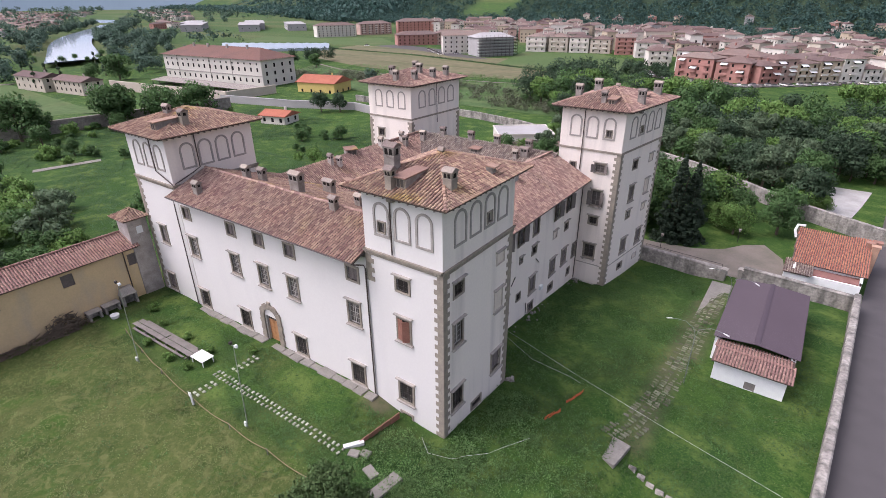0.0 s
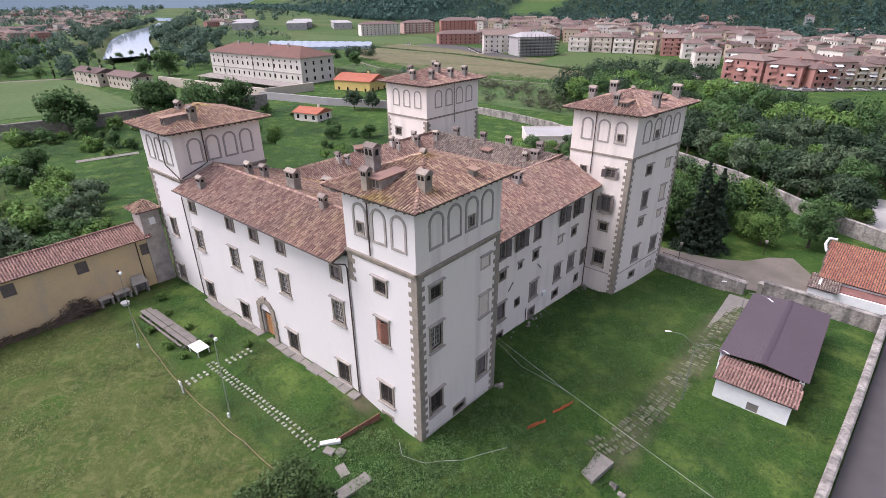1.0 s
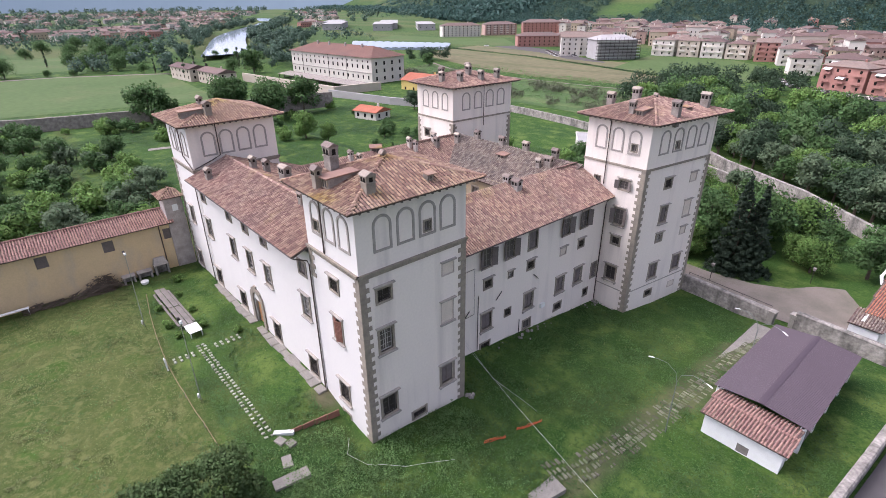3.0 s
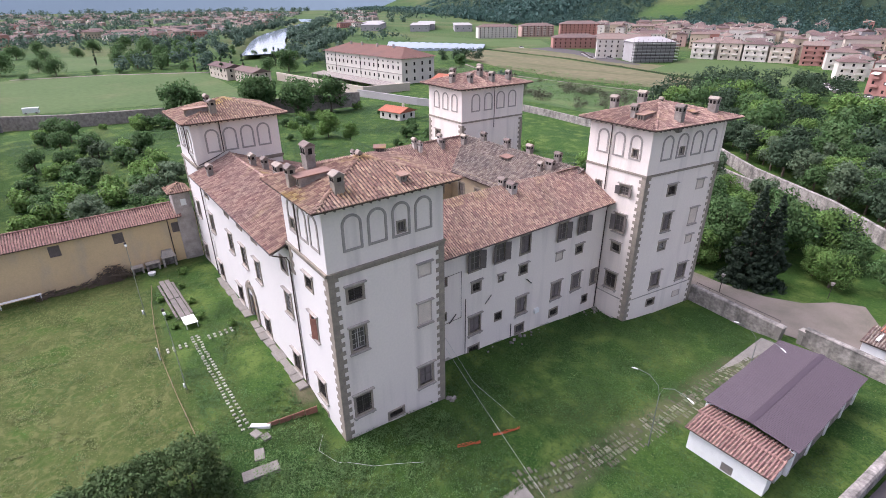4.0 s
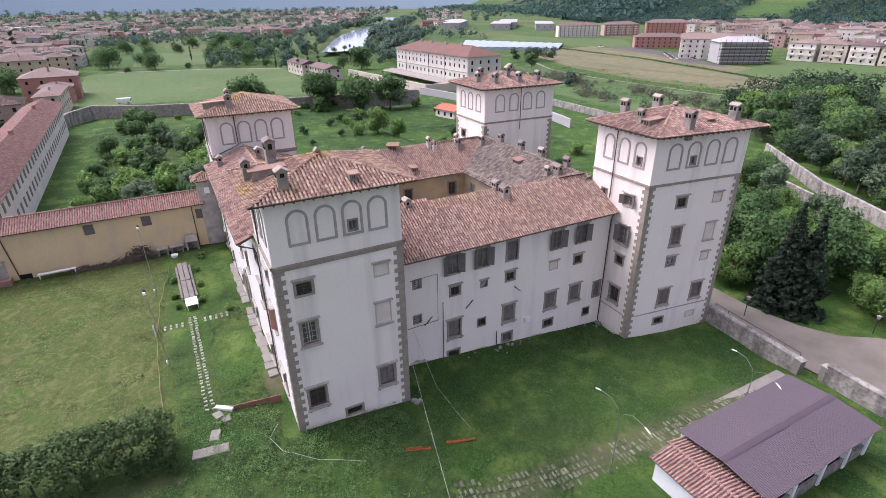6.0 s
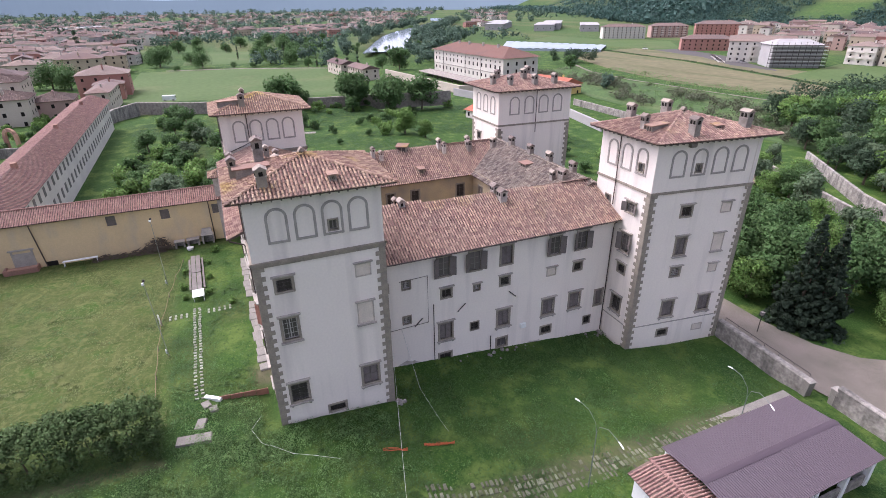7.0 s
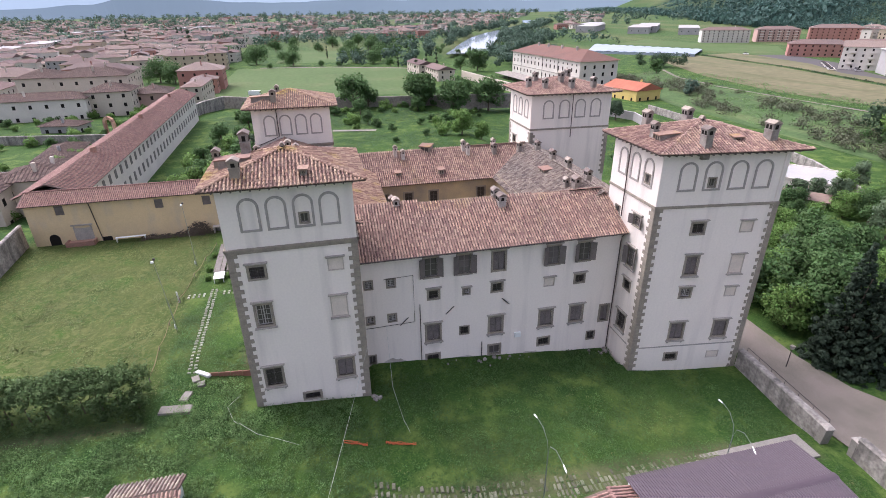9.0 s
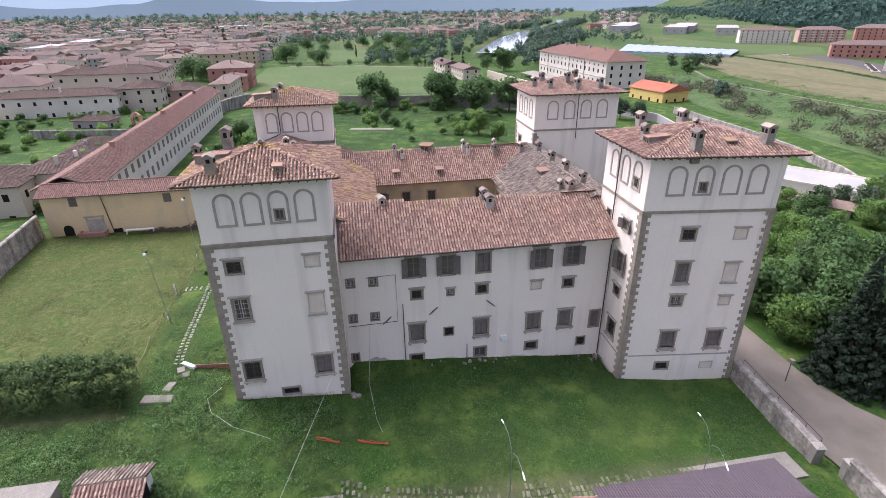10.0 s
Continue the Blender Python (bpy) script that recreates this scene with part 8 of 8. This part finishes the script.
# plastic tunnels of the nursery
nursery = thing("greenhouse", "long row of pale plastic greenhouse tunnels", "greenhouse")
na, nb, nc, nd = Vector((-396, 240, -5)), Vector((-334, 300, -5)), Vector((-372, 336, -5)), Vector((-468, 286, -5))
for k in range(12):
    p_, q_ = na.lerp(nb, k / 12), na.lerp(nb, (k + 1) / 12)
    r_, t_ = nd.lerp(nc, (k + 1) / 12), nd.lerp(nc, k / 12)
    tun = MB()
    ring = []
    for u_ in range(7):
        h_ = Vector((0, 0, 1.9 + 0.45 * math.sin(math.pi * u_ / 6)))
        ring += [tuple(p_.lerp(q_, u_ / 6) + h_), tuple(t_.lerp(r_, u_ / 6) + h_)]
    tun.add(ring, [(u_ * 2, u_ * 2 + 2, u_ * 2 + 3, u_ * 2 + 1) for u_ in range(6)])
    tun.add([tuple(v_) for v_ in (p_, q_, q_ + Vector((0, 0, 1.9)), p_ + Vector((0, 0, 1.9)), t_, r_, r_ + Vector((0, 0, 1.9)), t_ + Vector((0, 0, 1.9)))], [(0, 1, 2, 3), (5, 4, 7, 6)])
    part("tunnel", tun, FILM, nursery)


def car(x, y, turn, material, key):
    m = pose(x, y, gz(x, y) + 0.15, 0, 0, turn)
    if key in PROTO:
        return copy_thing(PROTO[key], m)
    r = thing("car", "parked car seen small across the fields", "car", "parked cars")
    part("body", MB().hull([(-2.1, -0.85, 0.3), (2.1, -0.85, 0.3), (2.1, 0.85, 0.3), (-2.1, 0.85, 0.3)], [(-2.05, -0.8, 0.85), (2.0, -0.8, 0.8), (2.0, 0.8, 0.8), (-2.05, 0.8, 0.85)]), material, r)
    part("cabin", MB().hull([(-1.5, -0.78, 0.85), (1.0, -0.78, 0.85), (1.0, 0.78, 0.85), (-1.5, 0.78, 0.85)], [(-1.1, -0.65, 1.45), (0.4, -0.65, 1.45), (0.4, 0.65, 1.45), (-1.1, 0.65, 1.45)]), GLASS, r)
    for sx in (-1.3, 1.3):
        for sy in (-0.85, 0.85):
            part("wheel", MB().tube([(sx, sy - 0.1, 0.32), (sx, sy + 0.1, 0.32)], 0.32, 10), WOOD_DK, r)
    r.matrix_basis = m
    PROTO[key] = r
    return r


KERB = [(-72, 296), (-58, 276), (-44, 267), (-28, 261), (-12, 262), (4, 274), (22, 291), (44, 309), (70, 332)]
for i in range(44):
    k = (i * 0.181) % 7.99
    (x0, y0), (x1, y1) = KERB[int(k)], KERB[int(k) + 1]
    x, y = x0 + (x1 - x0) * (k % 1) + nr.uniform(-0.6, 0.6), y0 + (y1 - y0) * (k % 1) + (5.2 if i % 2 else 1.5)
    mt, k_ = nr.choice(((WALLS[1], "car_white"), (WALLS[4], "car_grey"), (WOOD_DK, "car_dark"), (LAMP_WHITE, "car_silver")))
    car(x, y, math.degrees(math.atan2(y1 - y0, x1 - x0)) + (0 if i % 3 else 90), mt, k_)
for i in range(22):
    mt, k_ = nr.choice(((WALLS[1], "car_white"), (WALLS[4], "car_grey"), (WOOD_DK, "car_dark"), (LAMP_WHITE, "car_silver")))
    car(-262 + (i % 11) * 3.4 + (i // 11) * 10, 346 - (i % 11) * 3.0 + (i // 11) * 9, 40 + nr.uniform(-4, 4), mt, k_)
car(-336, 349, 15, LAMP_WHITE, "car_silver")
van = thing("van", "white van parked behind the garden wall", "van", at=pose(-224, -20, -3.4, 0, 0, 80))
part("body", MB().box(-2.6, 2.6, -1.0, 1.0, 0.4, 2.3), LAMP_WHITE, van)
part("windscreen", MB().box(2.58, 2.64, -0.85, 0.85, 1.3, 2.1), GLASS, van)
for sx in (-1.7, 1.7):
    for sy in (-0.95, 0.95):
        part("wheel", MB().tube([(sx, sy - 0.1, 0.38), (sx, sy + 0.1, 0.38)], 0.38, 10), WOOD_DK, van)


def town(name, label, zone, count, seed, hmin, hmax, smin, smax, grid_turn=15, gap=0.95):
    """Far roofs of a town as one mass of real little houses."""
    g = random.Random(seed)
    mb = MB()
    placed = []
    tries = 0
    while len(placed) < count and tries < count * 30:
        tries += 1
        p = zone(g)
        if not p:
            continue
        x, y = p
        if any((x - a) ** 2 + (y - b) ** 2 < (smin * gap) ** 2 for a, b in placed[-400:]):
            continue
        placed.append((x, y))
        w, d, h = g.uniform(smin, smax), g.uniform(smin * 0.7, smin), g.uniform(hmin, hmax)
        z = gz(x, y) + hill(x, y)
        m = pose(x, y, z, 0, 0, g.choice((0, 90)) + g.gauss(grid_turn, 7))
        c = g.choice((0, 0, 1, 1, 1, 1, 1, 3, 4, 2, 5))
        mb.box(-w / 2, w / 2, -d / 2, d / 2, -3, h, c, m)
        o, r = 0.5, d * 0.2
        e = (w - d) / 2 if w > d else 0
        if g.random() < 0.55:
            e = w / 2 + o - 0.1
        b = [(-w / 2 - o, -d / 2 - o, h), (w / 2 + o, -d / 2 - o, h), (w / 2 + o, d / 2 + o, h), (-w / 2 - o, d / 2 + o, h), (-e - 0.1, 0, h + r), (e + 0.1, 0, h + r)]
        if g.random() < 0.6:
            cx, cy = g.uniform(-w / 3, w / 3), g.uniform(-d / 5, d / 5)
            mb.box(cx - 0.5, cx + 0.5, cy - 0.4, cy + 0.4, h, h + r + 1.1, c, m)
        if g.random() < 0.4:
            ww, dd, hh = w * g.uniform(0.35, 0.6), d * g.uniform(0.5, 0.8), h * g.uniform(0.5, 0.8)
            m2 = m @ pose(g.choice((-1, 1)) * w * 0.25, g.choice((-1, 1)) * (d / 2 + dd / 2 - 0.4), 0)
            mb.box(-ww / 2, ww / 2, -dd / 2, dd / 2, -3, hh, c, m2)
            mb.add([tuple(m2 @ Vector(q)) for q in ((-ww / 2 - o, -dd / 2 - o, hh), (ww / 2 + o, -dd / 2 - o, hh), (ww / 2 + o, dd / 2 + o, hh), (-ww / 2 - o, dd / 2 + o, hh), (-ww / 2 - o, 0, hh + dd * 0.2), (ww / 2 + o, 0, hh + dd * 0.2))], [(0, 1, 5, 4), (1, 2, 5), (2, 3, 4, 5), (3, 0, 4), (3, 2, 1, 0)], 6)
        mb.add([tuple(m @ Vector(q)) for q in b], [(0, 1, 5, 4), (1, 2, 5), (2, 3, 4, 5), (3, 0, 4), (3, 2, 1, 0)], 6)
        nf = max(1, int(h / 3))
        for f_ in range(nf):
            for k in range(max(2, int(w / 3.2))):
                s = -w / 2 + w * (k + 0.5) / max(2, int(w / 3.2))
                for sy in (-1, 1):
                    yy = sy * (d / 2 + 0.03)
                    mb.add([tuple(m @ Vector(q)) for q in ((s - 0.5, yy, f_ * 3 + 1), (s + 0.5, yy, f_ * 3 + 1), (s + 0.5, yy, f_ * 3 + 2.4), (s - 0.5, yy, f_ * 3 + 2.4))], [(0, 1, 2, 3)], 7)
            for sx in (-1, 1):
                xx = sx * (w / 2 + 0.03)
                mb.add([tuple(m @ Vector(q)) for q in ((xx, -0.6, f_ * 3 + 1), (xx, 0.6, f_ * 3 + 1), (xx, 0.6, f_ * 3 + 2.4), (xx, -0.6, f_ * 3 + 2.4))], [(0, 1, 2, 3)], 7)
    ob = part(name, mb, [*WALLS, TOWN_TILE, DARK], None, recalc=False)
    return tagged(ob, label, "town", kind="stuff")


def zone_left(g):
    d = 260 + 900 * g.random() ** 1.3
    a = math.radians(g.uniform(183, 217))
    x, y = d * math.cos(a), d * math.sin(a)
    if y > -34 + 0.10 * (x + 240) and x > -640 or y > 20:
        return None
    if x > -388 and y > -150:
        return None
    return x, y


def zone_right(g):
    x = g.uniform(-120, 330)
    y = 322 + 0.55 * abs(x + 20) + 190 * g.random() ** 1.2
    if x < -20 and y < 410 - 0.9 * (x + 110) or y > foot(x) + 25:
        return None
    return x, y


def zone_mid(g):
    x = g.uniform(-420, -60)
    y = 412 - 0.42 * (x + 130) + 150 * g.random() ** 1.2
    if y > foot(x) + 20:
        return None
    return x, y


def zone_slope(g):
    x = g.uniform(-380, 260)
    return x, foot(x) + g.uniform(-30, 90)


def zone_plain(g):
    d, a = g.uniform(640, 2600), math.radians(g.uniform(150, 222))
    x, y = d * math.cos(a), d * math.sin(a)
    if abs(y - river_mid(x)) < 90:
        return None
    if noise.noise(Vector((x * 0.004, y * 0.004, 3))) < -0.02:
        return None
    return x, y


town("old_town", "terracotta roofs of the old town", zone_left, 520, 3, 6, 12, 10, 22, 5, 1.15)
town("new_town", "houses and roofs of the valley town", zone_right, 150, 4, 7, 12, 9, 17, 35, 1.55)
town("apartment_quarter", "pale and pink apartment blocks beyond the fields", zone_mid, 120, 5, 8, 15, 11, 24, 25, 1.6)
town("hillside_houses", "scattered houses at the foot of the hill", zone_slope, 60, 8, 5, 8, 9, 16, 20)
town("plain_villages", "scattered distant villages on the plain", zone_plain, 1250, 6, 5, 9, 11, 26)
# industrial sheds on the plain
for x, y, w, d in ((-768, 440, 150, 40), (-690, 478, 130, 40), (-735, 520, 170, 40), (-640, 520, 120, 36), (-840, 480, 120, 40), (-560, 520, 90, 30), (-1080, -200, 150, 50), (-960, -330, 160, 50)):
    box_house("factory_hall", "long low pale factory hall on the plain", x, y, w * 0.8, d * 0.7, 8, -36, WALLS[4], WALLS[4], 1, 10, base=-4.5, rise=0.8, group="factory halls", category="building")
# river, pond and field tracks
mb = MB()
vs = []
xs = list(range(-1500, -430, 20))
for x in xs:
    vs += [(x, river_mid(x) - 20, -5.2), (x, river_mid(x) + 20, -5.2), (x, river_mid(x) + 20, -6.0), (x, river_mid(x) - 20, -6.0)]
fs = []
for i in range(len(xs) - 1):
    fs += [(i * 4, i * 4 + 4, i * 4 + 5, i * 4 + 1), (i * 4 + 3, i * 4 + 2, i * 4 + 6, i * 4 + 7)]
mb.add(vs, fs)
solo("river", mb, WATER, "calm pale river winding through the plain", "river", kind="structure")
def span(near, far, k=8):
    return dense(near, k), dense(far, k)


strip("river_meadow", *span([(-238, 172), (-150, 150), (-60, 148), (-16, 156)], [(-262, 220), (-190, 202), (-118, 209), (-70, 224)]), RIVER_GRASS, "rough pale green river meadow", 0.0)
strip("tan_field", *span([(-318, 258), (-230, 228), (-167, 219), (-96, 232)], [(-346, 310), (-250, 303), (-163, 281), (-96, 262)]), TAN_FIELD, "wide tan mown field with faint bands", 0.0)
strip("far_field", *span([(-346, 317), (-248, 309), (-163, 287), (-110, 271)], [(-350, 352), (-262, 344), (-206, 312), (-172, 320)]), TAN_FIELD, "narrow dry strip of field by the town", 0.0)
strip("green_field", *span([(-162, 288), (-110, 270), (-66, 284)], [(-186, 372), (-128, 382), (-84, 344)]), PARK_GRASS, "smooth green playing field below the houses", 0.02)
strip("meadow_far", *span([(-470, 300), (-380, 345), (-300, 360)], [(-540, 390), (-470, 400), (-400, 440)]), PARK_GRASS, "green grass before the distant apartment blocks", 0.0)
strip("park_lawn", *span([(-236, -44), (-222, 20), (-206, 62)], [(-366, -44), (-356, 20), (-330, 70)]), PARK_GRASS, "wide short-mown park lawn", 0.0)
strip("upper_lawn", *span([(-400, -20), (-392, 30)], [(-520, -16), (-500, 44)]), PARK_GRASS, "park lawn behind the trees", 0.0)
strip("park_path", *span([(-366, -29), (-356, 20), (-330, 71)], [(-370, -29), (-360, 21), (-334, 74)]), GRAVEL, "pale gravel path along the park lawn", 0.02)
strip("field_track", *span([(-266, 224), (-229, 209), (-190, 204), (-150, 207), (-118, 211), (-80, 222)], [(-266, 226.4), (-229, 211.4), (-190, 206.4), (-150, 209.4), (-118, 213.4), (-80, 224.4)]), GRAVEL, "pale farm track across the fields", 0.05)
strip("town_street", *span(KERB, [(x_ + 5, y_ + 9) for x_, y_ in KERB]), ASPHALT, "grey street in front of the coloured houses", 0.05)
strip("car_park", *span([(-330, 352), (-262, 336), (-216, 310), (-180, 306)], [(-322, 376), (-258, 356), (-214, 326), (-186, 312)]), ASPHALT, "grey car park beside the apartment houses", 0.04)

# ---- single roof tiles of the nearest slope, last ----
tile_mesh = MB().add([tuple(p) for p in TV], TF).mesh("roof_tile", TILE_OLD)
for o, u, v, n, root in LOOSE:
    ob = new("roof_tile", tile_mesh)
    ob.parent = root
    ob.matrix_basis = Matrix(((u.x, v.x, n.x, o.x), (u.y, v.y, n.y, o.y), (u.z, v.z, n.z, o.z), (0, 0, 0, 1)))

# mountains at the end of the plain, their haze painted as pale blue glow
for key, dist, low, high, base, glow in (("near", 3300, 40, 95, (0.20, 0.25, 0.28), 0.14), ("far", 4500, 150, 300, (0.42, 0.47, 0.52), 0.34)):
    haze = bpy.data.materials.new("hazy_backdrop_ridge")
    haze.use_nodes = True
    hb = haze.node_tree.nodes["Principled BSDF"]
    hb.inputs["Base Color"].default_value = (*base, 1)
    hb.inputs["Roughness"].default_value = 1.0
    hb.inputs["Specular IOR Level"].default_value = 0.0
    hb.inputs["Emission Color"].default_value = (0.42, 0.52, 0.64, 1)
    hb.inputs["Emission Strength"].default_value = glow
    mb = MB()
    vs = []
    for i in range(241):
        a = math.radians(70 + i * 0.7)
        h = low + (high - low) * (0.5 + 0.8 * noise.noise(Vector((i * 0.06, dist, 0)))) + 0.25 * (high - low) * noise.noise(Vector((i * 0.3, 2.5, dist)))
        vs += [(dist * math.cos(a), dist * math.sin(a), -60), (dist * 1.02 * math.cos(a), dist * 1.02 * math.sin(a), max(low * 0.7, h)), (dist * 1.04 * math.cos(a), dist * 1.04 * math.sin(a), -60)]
    mb.add(vs, [q for i in range(240) for q in ((i * 3, i * 3 + 1, i * 3 + 4, i * 3 + 3), (i * 3 + 1, i * 3 + 2, i * 3 + 5, i * 3 + 4))])
    solo("backdrop_mountains", mb, haze, "mountain ridge on the horizon, its haze a pale blue glow" if key == "far" else "far wooded rise across the plain, blue-grey haze in its glow", "mountains", kind="structure")
